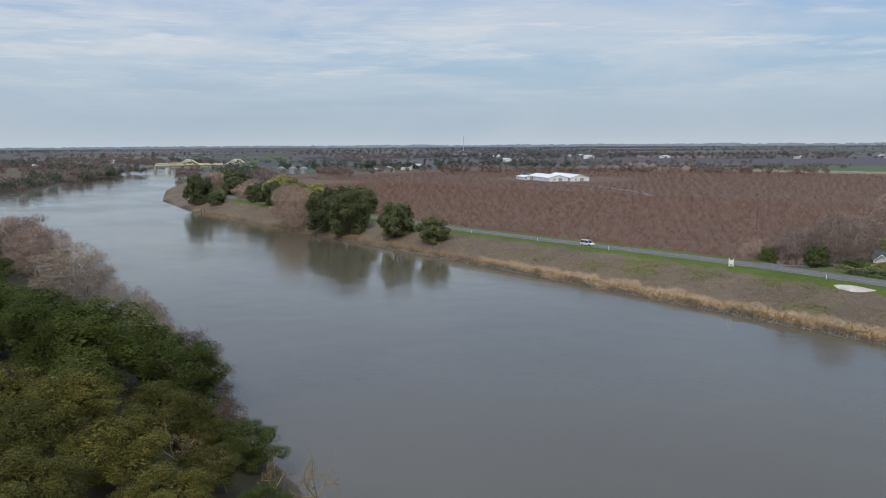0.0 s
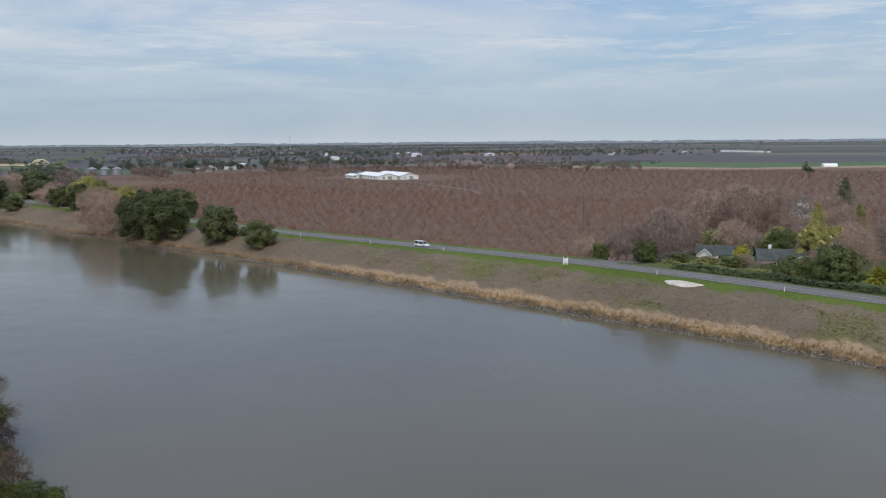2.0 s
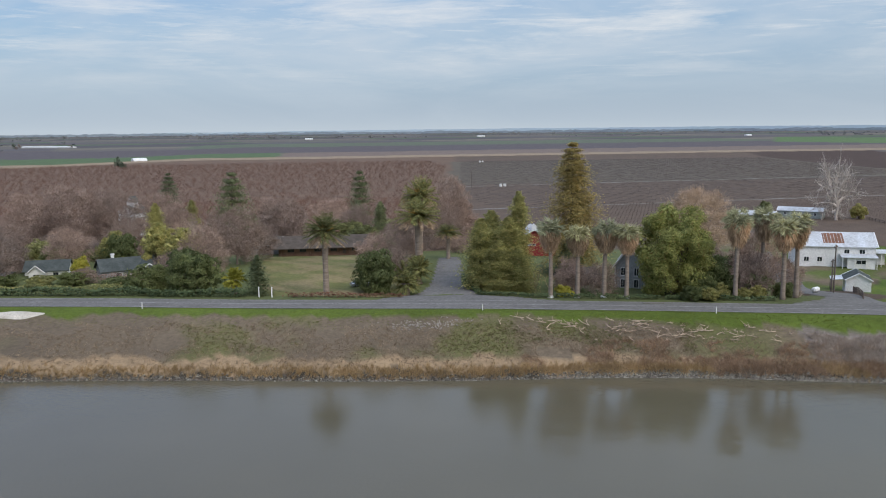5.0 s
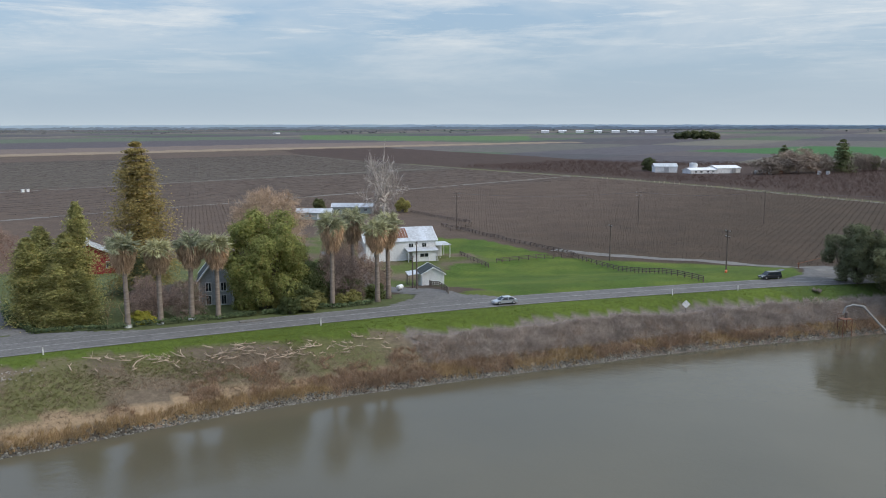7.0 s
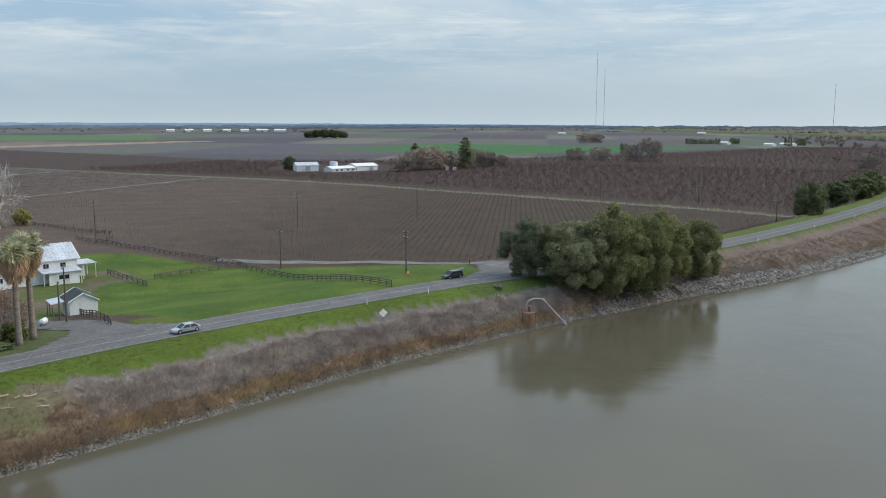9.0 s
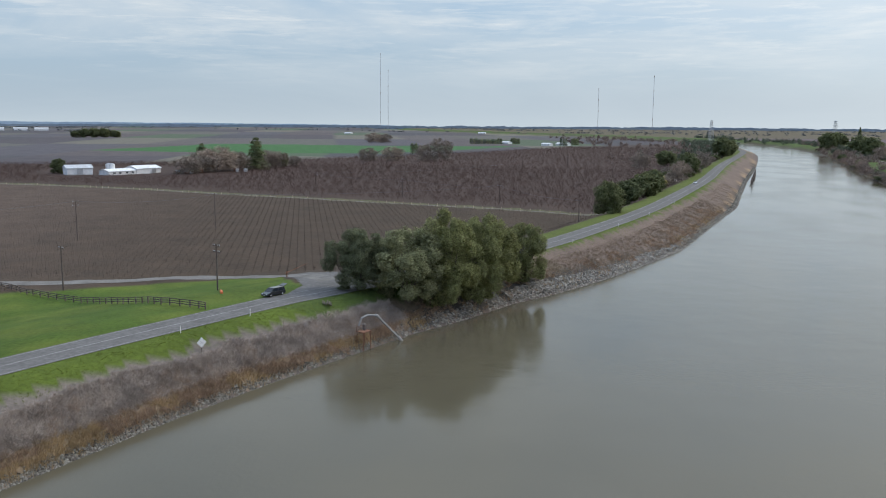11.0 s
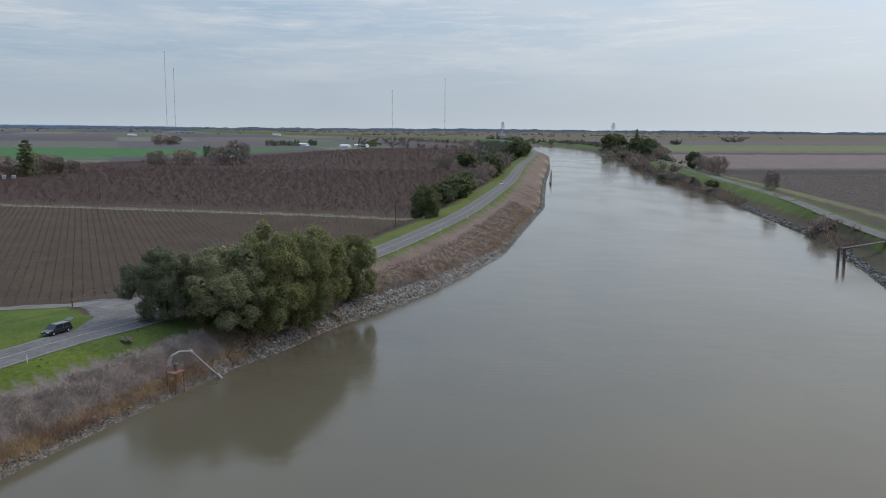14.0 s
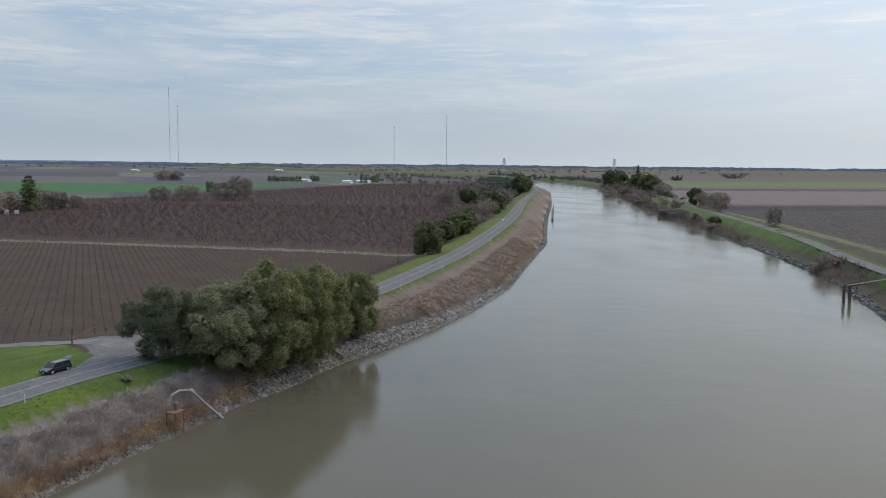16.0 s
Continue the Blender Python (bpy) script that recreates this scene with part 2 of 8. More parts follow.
M_GREENWALL = worn("sage_siding", (0.27, 0.31, 0.28), (0.38, 0.42, 0.38), 0.4, 5, 0.7, bump=0.1)
M_RED = worn("red_barn_siding", (0.20, 0.024, 0.026), (0.30, 0.042, 0.042), 0.5, 6, 0.75, stretch=(4, 4, 0.5))
M_BRICK = worn("brown_siding", (0.15, 0.085, 0.060), (0.24, 0.145, 0.10), 0.6, 7, 0.85)
M_SHINGLE = worn("dark_shingles", (0.050, 0.058, 0.055), (0.095, 0.105, 0.100), 0.7, 6, 0.95, spec=0.1)
M_SHINGLE_BROWN = worn("brown_shingles", (0.065, 0.053, 0.044), (0.115, 0.095, 0.080), 0.7, 6, 0.95, spec=0.1)
M_TIN = worn("weathered_tin", (0.42, 0.41, 0.40), (0.62, 0.64, 0.66), 0.25, 2.0, 0.5, 0.25, stretch=(1, 1, 1))
M_RUST = worn("rust", (0.13, 0.06, 0.035), (0.27, 0.135, 0.085), 0.8, 7, 0.85)
M_BIN = worn("dull_galvanised_steel", (0.20, 0.205, 0.21), (0.33, 0.335, 0.34), 0.5, 5, 0.6, 0.3)
M_STEEL = worn("grey_steel", (0.35, 0.35, 0.35), (0.55, 0.55, 0.56), 0.5, 5, 0.5, 0.6)
M_WOOD = worn("weathered_wood", (0.085, 0.065, 0.055), (0.19, 0.15, 0.125), 0.6, 6, 0.9, stretch=(2, 2, 0.3))
M_DRIFT = worn("bleached_wood", (0.40, 0.30, 0.21), (0.60, 0.47, 0.35), 0.8, 6, 0.9, stretch=(2, 2, 0.5))
M_CREAM = worn("cream_painted_steel", (0.62, 0.55, 0.36), (0.78, 0.71, 0.50), 0.2, 2, 0.6)
M_ORANGE = worn("orange_plastic", (0.55, 0.14, 0.05), (0.75, 0.22, 0.08), 0.8, 6, 0.6, bump=0)
M_GLASS, _n, _l, _b = material("window_glass", 0.08, 0.0, 0.5)
_b.inputs["Base Color"].default_value = (0.02, 0.025, 0.03, 1)
M_RUBBER, _n, _l, _b = material("tyre_rubber", 0.8)
_b.inputs["Base Color"].default_value = (0.015, 0.015, 0.015, 1)
M_LAMP, _n, _l, _b = material("headlamp_glass", 0.15, 0.0, 0.6)
_b.inputs["Base Color"].default_value = (0.7, 0.7, 0.68, 1)


def car_paint(name, colour, metal):
    m, n, l, b = material(name, 0.28, metal, 0.5)
    l.new(ramp_node(n, l, noise_node(n, l, 2.5, 5), (0.3, tuple(c * 0.85 for c in colour)), (0.7, colour)), b.inputs["Base Color"])
    b.inputs["Coat Weight"].default_value = 0.6
    return m


M_CAR_WHITE = car_paint("white_car_paint", (0.75, 0.75, 0.74), 0.0)
M_CAR_SILVER = car_paint("silver_car_paint", (0.50, 0.52, 0.55), 0.5)
M_CAR_BLACK = car_paint("black_car_paint", (0.018, 0.02, 0.024), 0.1)

# water: silty, with the sky and the banks mirrored in it
M_WATER, n, l, b = material("river_water", 0.10, 0.0, 0.5)
b.inputs["IOR"].default_value = 1.33
silt = ramp_node(n, l, noise_node(n, l, 0.012, 4), (0.35, (0.090, 0.0775, 0.050)), (0.65, (0.106, 0.0915, 0.061)))
l.new(silt, b.inputs["Base Color"])
calm = ramp_node(n, l, noise_node(n, l, 0.016, 3, 0.5, "Object", (1, 1.8, 1)), (0.40, (0.06,) * 3), (0.62, (0.15,) * 3))
l.new(calm, b.inputs["Roughness"])
ripple = noise_node(n, l, 1.3, 5, 0.62)
swell = noise_node(n, l, 0.10, 3, 0.5)
both = n.new("ShaderNodeMath")
both.operation = "MULTIPLY_ADD"
l.new(swell, both.inputs[0])
both.inputs[1].default_value = 3.0
gust = ramp_node(n, l, noise_node(n, l, 0.022, 4, 0.6, "Object", (1, 2.2, 1)), (0.42, (0.25,) * 3), (0.62, (1.0,) * 3))
fine = n.new("ShaderNodeMath")
fine.operation = "MULTIPLY"
l.new(ripple, fine.inputs[0]), l.new(gust, fine.inputs[1])
l.new(fine.outputs[0], both.inputs[2])
bump_node(n, l, b, both.outputs[0], 0.24, 0.12)

# ground: the land use, with painted far haze, is laid out in a colour layer, the soil's grain comes on top
M_GROUND, n, l, b = material("ground", 0.95, 0.0, 0.15)
lay = n.new("ShaderNodeAttribute")
lay.attribute_name = "land_use"
g1 = ramp_node(n, l, noise_node(n, l, 0.06, 6, 0.65), (0.3, (0.80,) * 3), (0.7, (1.18, 1.16, 1.12)))
g2 = ramp_node(n, l, noise_node(n, l, 1.3, 6, 0.7), (0.3, (0.70,) * 3), (0.7, (1.25,) * 3))
l.new(mix_node(n, l, 1.0, mix_node(n, l, 1.0, lay.outputs["Color"], g1, "MULTIPLY"), g2, "MULTIPLY"), b.inputs["Base Color"])
bump_node(n, l, b, noise_node(n, l, 2.0, 6, 0.7), 0.6, 0.12)

# both backdrop materials carry the blue of distance haze in their colour
M_HILL, n, l, b = material("hazed_far_hills", 1.0, 0.0, 0.0)
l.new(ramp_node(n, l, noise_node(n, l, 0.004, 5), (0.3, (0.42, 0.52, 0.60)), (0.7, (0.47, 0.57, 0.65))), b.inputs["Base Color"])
M_FARWOOD, n, l, b = material("hazed_far_woods", 1.0, 0.0, 0.0)
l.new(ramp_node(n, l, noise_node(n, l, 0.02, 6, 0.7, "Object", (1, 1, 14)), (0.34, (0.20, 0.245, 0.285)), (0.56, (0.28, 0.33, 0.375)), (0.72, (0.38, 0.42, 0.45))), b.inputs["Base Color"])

# ---- mesh building ----


class Shape:
    """Collects vertices and faces for one mesh."""

    def __init__(self):
        self.v, self.f, self.n = [], [], 0

    def add(self, verts, faces):
        verts = np.asarray(verts, float).reshape(-1, 3)
        self.v.append(verts)
        self.f.extend([tuple(i + self.n for i in f) for f in faces])
        self.n += len(verts)
        return self

    def tris(self, verts):
        """Loose triangles: an array of shape (count, 3, 3)."""
        verts = np.asarray(verts, float)
        k = np.arange(len(verts) * 3).reshape(-1, 3) + self.n
        self.v.append(verts.reshape(-1, 3))
        self.f.extend(map(tuple, k.tolist()))
        self.n += len(verts) * 3
        return self

    def quads(self, verts):
        verts = np.asarray(verts, float)
        k = np.arange(len(verts) * 4).reshape(-1, 4) + self.n
        self.v.append(verts.reshape(-1, 3))
        self.f.extend(map(tuple, k.tolist()))
        self.n += len(verts) * 4
        return self

    def box(self, x0, y0, z0, x1, y1, z1):
        v = [(x, y, z) for z in (z0, z1) for y in (y0, y1) for x in (x0, x1)]
        return self.add(v, [(0, 2, 3, 1), (4, 5, 7, 6), (0, 1, 5, 4), (2, 6, 7, 3), (0, 4, 6, 2), (1, 3, 7, 5)])

    def tube(self, points, radii, sides=6, cap=True):
        """A tapered tube along points."""
        points = [Vector(p) for p in points]
        rings = []
        for i, p in enumerate(points):
            d = (points[min(i + 1, len(points) - 1)] - points[max(i - 1, 0)]).normalized()
            a = d.cross(Vector((0.31, 0.95, 0.11))).normalized()
            c = d.cross(a)
            rings += [p + (a * math.cos(w) + c * math.sin(w)) * radii[i] for w in (2 * math.pi * k / sides for k in range(sides))]
        faces = []
        for i in range(len(points) - 1):
            for k in range(sides):
                q = (k + 1) % sides
                faces.append((i * sides + k, i * sides + q, (i + 1) * sides + q, (i + 1) * sides + k))
        if cap:
            faces += [tuple(range(sides))[::-1], tuple(range((len(points) - 1) * sides, len(points) * sides))]
        return self.add([tuple(r) for r in rings], faces)

    def prism(self, outline, x0, x1):
        """An outline in (y, z) drawn out along x."""
        k = len(outline)
        v = [(x0, y, z) for y, z in outline] + [(x1, y, z) for y, z in outline]
        f = [tuple(range(k))[::-1], tuple(range(k, 2 * k))] + [(i, (i + 1) % k, k + (i + 1) % k, k + i) for i in range(k)]
        return self.add(v, f)

    def moved(self, m):
        m = np.array(m)
        self.v = [v @ m[:3, :3].T + m[:3, 3] for v in self.v]
        return self

    def mesh(self, name, mat, smooth=False):
        me = bpy.data.meshes.new(name)
        if self.n:
            me.from_pydata(np.concatenate(self.v).tolist() if not isinstance(self.v, np.ndarray) else self.v.tolist(), [], self.f)
        if mat:
            me.materials.append(mat)
        if smooth:
            me.shade_smooth()
        me.update()
        return me


def part(name, shape, mat, parent, label="", smooth=False):
    """One mesh under a thing or under a part."""
    me = shape if isinstance(shape, bpy.types.Mesh) else shape.mesh(name, mat, smooth)
    ob = new(name, me)
    ob.parent = parent
    return tagged(ob, label)


def thing(name, m, label, category, group="", kind=""):
    ob = new(name)
    ob.matrix_basis = m
    ob.empty_display_size = 0.5
    return tagged(ob, label, category, group, kind)


def whole(name, shape, mat, label, category="", group="", kind="", smooth=False):
    return tagged(new(name, shape.mesh(name, mat, smooth)), label, category, group, kind)


rng = np.random.default_rng(7)

# ---- the lie of the land ----
SHORE = [(-4600, 900), (-2600, 640), (-1750, 590), (-1400, 600), (-1230, 580), (-1019, 482), (-846, 377), (-700, 290), (-632, 258), (-560, 225), (-458, 198),
         (-397, 189), (-343, 182), (-253, 174), (-192, 167), (-135, 160), (-93, 154), (-63, 149.5), (-38, 146), (-15, 142), (5, 138),
         (22, 135.5), (46, 133), (63, 129.5), (80, 124.5), (100, 118.5), (117, 113.5), (135, 107), (158, 97.5), (171, 92), (184, 84.5),
         (202, 76.5), (216, 67.5), (238, 56), (266, 43.7), (300, 31), (324, 25), (386, 9.7), (454, -7.6), (537, -22), (672, -46),
         (850, -80), (1200, -140), (1342, -156), (1590, -175), (1820, -165), (2040, -110), (2330, 10), (2800, 260), (3600, 760), (4900, 1520)]
ROAD = [(-2600, 1625), (-1500, 830), (-1019, 525), (-846, 420), (-700, 335), (-600, 275), (-487, 234), (-430, 221), (-284, 203), (-221, 195), (-160, 190.5),
        (-125, 188.3), (-97, 186), (-77, 183.2), (-46, 177.3), (-19, 170.8), (4.4, 166), (25, 162), (41, 158.2), (56, 154.4), (76, 149),
        (97, 143), (119, 135), (142, 125.5), (163, 116.5), (174, 110.2), (200, 96.5), (225, 84), (252, 72), (295, 58), (350, 42),
        (416, 26.4), (571, -6), (783, -43), (1154, -114), (1340, -128), (1590, -145), (1810, -135), (2020, -80), (2300, 50), (2780, 300), (4900, 1600)]
SHORE_IN = [(-4600, 760), (-2600, 520), (-1750, 480), (-1400, 482), (-1240, 460), (-1077, 385), (-907, 273), (-792, 206), (-683, 150), (-560, 108), (-400, 76), (-250, 52),
            (-120, 33), (-60, 22), (0, 6), (60, -12), (140, -36), (236, -61), (276, -74), (312, -86), (350, -94), (412, -105), (543, -126),
            (694, -142), (1224, -232), (1364, -248), (1592, -262), (1850, -262), (2100, -215), (2400, -100), (2900, 150), (3700, 650), (4900, 1400)]
ROAD_IN = [(-40, -44), (40, -46), (130, -62), (220, -79), (298, -94), (352, -106.5), (436, -127), (565, -150), (654, -164), (824, -192), (1125, -244),
           (1400, -285), (1700, -312), (2000, -290), (2400, -160), (2900, 90), (4900, 1330)]


def rounded(line, step):
    """A smooth curve through a line of points, at even steps."""
    p = np.array([line[0], *line, line[-1]], float)
    out = []
    for i in range(1, len(p) - 2):
        k = max(2, int(np.hypot(*(p[i + 1] - p[i])) / step))
        for u in np.arange(k) / k:
            a, b0, b1, c = p[i - 1], p[i], p[i + 1], p[i + 2]
            out.append(0.5 * (2 * b0 + (b1 - a) * u + (2 * a - 5 * b0 + 4 * b1 - c) * u**2 + (3 * b0 - a - 3 * b1 + c) * u**3))
    return np.array(out + [p[-1]])


def off_line(x, y, line):
    """The distance from a line and the side: positive on its left."""
    x, y, line = np.ravel(x), np.ravel(y), np.asarray(line, float)
    best, side = np.full(len(x), 1e9), np.ones(len(x))
    for a, b in zip(line[:-1], line[1:]):
        d = b - a
        u = np.clip(((x - a[0]) * d[0] + (y - a[1]) * d[1]) / (d @ d), 0, 1)
        dx, dy = x - a[0] - u * d[0], y - a[1] - u * d[1]
        r = np.hypot(dx, dy)
        near = r < best
        best[near] = r[near]
        side[near] = np.sign(d[0] * dy - d[1] * dx)[near]
    return best * np.where(side == 0, 1, side)


def inside(x, y, outline):
    """Whether points lie inside an outline."""
    hit = np.zeros(np.shape(x), bool)
    o = list(outline)
    for (x0, y0), (x1, y1) in zip(o, o[1:] + o[:1]):
        cross = (y0 > y) != (y1 > y)
        hit ^= cross & (x < (x1 - x0) * (y - y0) / ((y1 - y0) or 1e-9) + x0)
    return hit


def ramp01(v, a, b):
    u = np.clip((v - a) / (b - a), 0, 1)
    return u * u * (3 - 2 * u)


def wobble(x, y, size, seed=0.0):
    """A slow wave over the land, -1 to 1."""
    a, b = x / size + seed, y / size - seed * 1.7
    return (np.sin(a * 2.1 + 1.3 * np.sin(b * 1.7)) + np.sin(b * 2.9 + 1.1 * np.sin(a * 2.3 + 2)) + 0.6 * np.sin(a * 5.3 + b * 4.1)) / 2.6


YARD = [(-100, 186), (-46, 177), (4, 166), (41, 158), (76, 149), (97, 143), (104, 141), (101, 168), (118, 236), (108, 262), (60, 268), (10, 275), (-50, 262), (-95, 230)]
PASTURE = [(112, 142), (142, 129), (163, 121), (176, 117), (200, 131), (210, 137), (211, 147), (203, 160), (190, 178), (183, 194), (190, 236), (178, 262), (150, 232), (150, 206), (122, 182), (114, 166)]
BARNYARD = [(104, 178), (122, 184), (150, 206), (162, 200), (167, 214), (156, 232), (172, 262), (160, 290), (118, 262), (118, 236)]
LAWN = [(-12, 178), (16, 172), (20, 200), (14, 246), (-18, 246), (-16, 200)]
ROAD_Z, FIELD_Z = 7.0, 1.2


def far_rise(x, y):
    """The plain climbs gently towards the horizon."""
    return 13.0 * np.clip((np.hypot(x, y) - 1500) / 3350, 0, 1) ** 1.35




def height(x, y):
    x, y = np.ravel(np.asarray(x, float)), np.ravel(np.asarray(y, float))
    s, r, i, ri = off_line(x, y, SHORE), off_line(x, y, ROAD), off_line(x, y, SHORE_IN), off_line(x, y, ROAD_IN)
    z = np.full(len(x), FIELD_Z)
    # landside of the road
    drop = 1 - ramp01(r, 7, 30 + 28 * ramp01(x, 85, 110) * (1 - ramp01(x, 215, 245)))
    yard = ramp01(np.where(inside(x, y, YARD), np.abs(off_line(x, y, YARD + YARD[:1])), 0), 0, 14)
    keep = 1 - ramp01(r, 45, 115)
    z = FIELD_Z + (ROAD_Z - FIELD_Z) * np.maximum(drop, yard * (0.28 + 0.62 * keep))
    # between the shore and the road
    u = np.clip(s / np.maximum(s - r - 5.2, 0.1), 0, 1)
    rise = np.interp(u, [0, 0.06, 0.18, 0.5, 0.88, 1], [0, 0.9, 1.9, 4.1, 6.6, 7.0])
    rise = np.where(r > -5.2, 7.0, rise)
    z = np.where((s > 0) & (r < 0), rise, z)
    # the inner bank
    bank = np.interp(-i, [0, 2, 6, 14, 20, 36, 60], [0, 1.1, 2.2, 5.2, 6.3, 6.4, 1.8])
    bank = np.maximum(bank, 6.4 * (1 - ramp01(np.abs(ri), 6, 22)))
    bank = np.minimum(bank, np.interp(-i, [0, 2, 6, 16], [0, 1.1, 2.2, 7]))
    bank = np.maximum(bank, 6.35 * (1 - ramp01(np.abs(ri), 3.6, 5.6)))
    z = np.where(i < 0, bank, z)
    wet = (s < 0) & (i > 0)
    z = np.where(wet, -0.35 * np.minimum(np.minimum(-s, i), 10), z)
    dry = np.minimum(ramp01(np.abs(s), 1.5, 5), ramp01(np.abs(r), 5, 9)) * ~wet
    z = z + np.where(wet, 0, far_rise(x, y)) * ramp01(np.minimum(np.abs(s), np.abs(i)), 5, 120)
    return z + dry * (0.16 * wobble(x, y, 9) + 0.10 * wobble(x, y, 3.1, 4))


def ground_z(x, y):
    return float(height([x], [y])[0])


def rows_of(lines, x, y):
    """x on a boundary that runs from low y to high y."""
    b = sorted(lines, key=lambda p: p[1])
    return np.interp(y, [p[1] for p in b], [p[0] for p in b])


LANE_X = [(62, 200), (79, 540), (224, 1387), (330, 2000)]  # between the red orchard and the vineyards
DARK_NEAR = [(372, 0), (390, 64), (404, 92), (419, 145), (436, 205), (448, 253), (470, 330), (484, 406), (490, 531), (517, 795), (560, 1000), (640, 1200)]
DARK_FAR = [(1800, -60), (1541, 124), (1211, 227), (996, 324), (899, 382), (740, 520), (700, 600), (753, 758), (830, 1158), (860, 1200)]
TAN_Y = [(-1400, 900), (-518, 985), (-320, 995), (-176, 1176), (14, 1172), (190, 1193), (650, 1225), (2600, 1250)]


def land_use(x, y):
    x, y = np.ravel(x), np.ravel(y)
    s, r, i, ri = off_line(x, y, SHORE), off_line(x, y, ROAD), off_line(x, y, SHORE_IN), off_line(x, y, ROAD_IN)
    c = np.empty((len(x), 3))

    def put(mask, rgb):
        c[mask] = rgb

    # far fields, in strips, with distance haze painted into their greyed colours
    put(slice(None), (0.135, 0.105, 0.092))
    hazed_pal = np.array([(0.135, 0.10, 0.10), (0.11, 0.085, 0.09), (0.15, 0.125, 0.11), (0.11, 0.125, 0.08), (0.19, 0.155, 0.125), (0.125, 0.10, 0.11), (0.10, 0.085, 0.09), (0.15, 0.115, 0.11)])
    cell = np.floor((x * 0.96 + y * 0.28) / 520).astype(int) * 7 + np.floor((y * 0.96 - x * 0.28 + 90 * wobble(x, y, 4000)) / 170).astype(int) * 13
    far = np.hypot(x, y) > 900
    hazed_pal = hazed_pal * (0.80, 0.90, 0.88)
    c[far] = hazed_pal[(cell[far] * 2654435761 % 4294967296) % 8]
    ty = np.interp(x, [p[0] for p in TAN_Y], [p[1] for p in TAN_Y])
    lane, near_d, far_d = rows_of(LANE_X, x, y), rows_of(DARK_NEAR, x, y), rows_of(DARK_FAR, x, y)
    land = r > 0
    put(land & (y < ty) & (x < lane) & (x > -900), (0.142, 0.094, 0.067))
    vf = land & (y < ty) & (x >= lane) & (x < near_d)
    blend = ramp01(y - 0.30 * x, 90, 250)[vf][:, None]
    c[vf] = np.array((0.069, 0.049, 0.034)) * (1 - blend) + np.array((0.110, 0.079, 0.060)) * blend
    put(land & (x >= near_d) & (x < far_d) & (y < ty), (0.068, 0.045, 0.036))
    k = y - ty
    put(land & (k >= 0) & (k < 95) & (x < 1400) & (x > -560), (0.27, 0.205, 0.14))
    put(land & inside(x, y, [(-1463, 2007), (-1215, 2157), (-701, 1325), (-569, 1075), (-560, 985), (-646, 932), (-767, 1049)]), (0.215, 0.155, 0.115))
    put(land & (k >= 95) & (k < 330) & (x < -60) & (x > -640), (0.085, 0.125, 0.06))
    put(land & (k >= 95) & (k < 330) & (x >= -60) & (x < 1200), (0.17, 0.13, 0.11))
    # dark band lifted towards grey purple, haze put into its colour
    put(land & (k >= 330) & (k < 800) & (x < 1200), (0.098, 0.084, 0.088))
    put(land & (k >= 800) & (k < 1200) & (x < 1200) & (x > -300), (0.105, 0.125, 0.085))
    put(land & inside(x, y, [(1090, 1905), (1213, 1602), (1460, 1475), (1863, 1872), (1657, 2173), (1436, 2495)]), (0.095, 0.150, 0.062))
    put(land & inside(x, y, [(1467, 760), (1457, 452), (1526, 217), (1286, 275), (1086, 351), (1040, 520), (1060, 760)]), (0.055, 0.13, 0.045))
    put(land & (np.abs(x - near_d) < 5) & (y < 700), (0.125, 0.120, 0.062))
    block = vf & (y > 590) & (y < 1000)
    put(block, (0.112, 0.094, 0.072))
    # verges and the yard
    put(land & (r < 13), (0.092, 0.112, 0.024))
    yd = inside(x, y, YARD)
    put(yd, (0.095, 0.108, 0.042))
    lw = ramp01(wobble(x, y, 9, 1) + 0.6 * wobble(x, y, 3.5, 2), -0.6, 0.9)[:, None]
    c = np.where((inside(x, y, LAWN))[:, None], np.array((0.125, 0.125, 0.045)) * (1 - lw) + np.array((0.21, 0.165, 0.085)) * lw, c)
    pw = ramp01(wobble(x, y, 13, 3) + 0.6 * wobble(x, y, 4, 6), -0.7, 1.0)[:, None]
    c = np.where((inside(x, y, PASTURE))[:, None], np.array((0.064, 0.102, 0.016)) * (1 - pw) + np.array((0.100, 0.130, 0.022)) * pw, c)
    sw = ramp01(wobble(x, y, 11, 4) + 0.6 * wobble(x, y, 4, 2), -0.3, 0.7)[:, None]
    c = np.where(inside(x, y, BARNYARD)[:, None], np.array((0.085, 0.105, 0.028)) * (1 - sw) + np.array((0.145, 0.112, 0.075)) * sw, c)
    # the river bank
    u = np.clip(s / np.maximum(s - r, 0.1), 0, 1) + 0.05 * wobble(x, y, 6)
    b = (s > 0) & (r <= 0) & (x > -1080)
    mix = ramp01(wobble(x, y, 17, 2) + 0.5 * wobble(x, y, 6, 5), -0.2, 0.8)[b][:, None] * ramp01(np.abs(x[b] - 5), 190, 120)[:, None]
    c[b] = np.array((0.140, 0.108, 0.076)) * (1 - mix) + np.array((0.120, 0.115, 0.048)) * mix
    put(b & (u < 0.19), (0.29, 0.205, 0.125))
    put(b & (u < 0.19) & (x < -180), (0.165, 0.122, 0.082))
    put(b & (u < 0.19) & (u > 0.05) & (x > 60) & (x < 175), (0.20, 0.145, 0.088))
    put(b & (u > 0.19) & (u < 0.60) & (x > 80) & (x < 172), (0.165, 0.138, 0.118))
    put(b & (u < 0.055), (0.062, 0.053, 0.042))
    put(b & (u > 0.70 - 0.12 * ramp01(np.abs(x - 105), 75, 35) - 0.06 * ramp01(x, 225, 260)), (0.084, 0.114, 0.019))
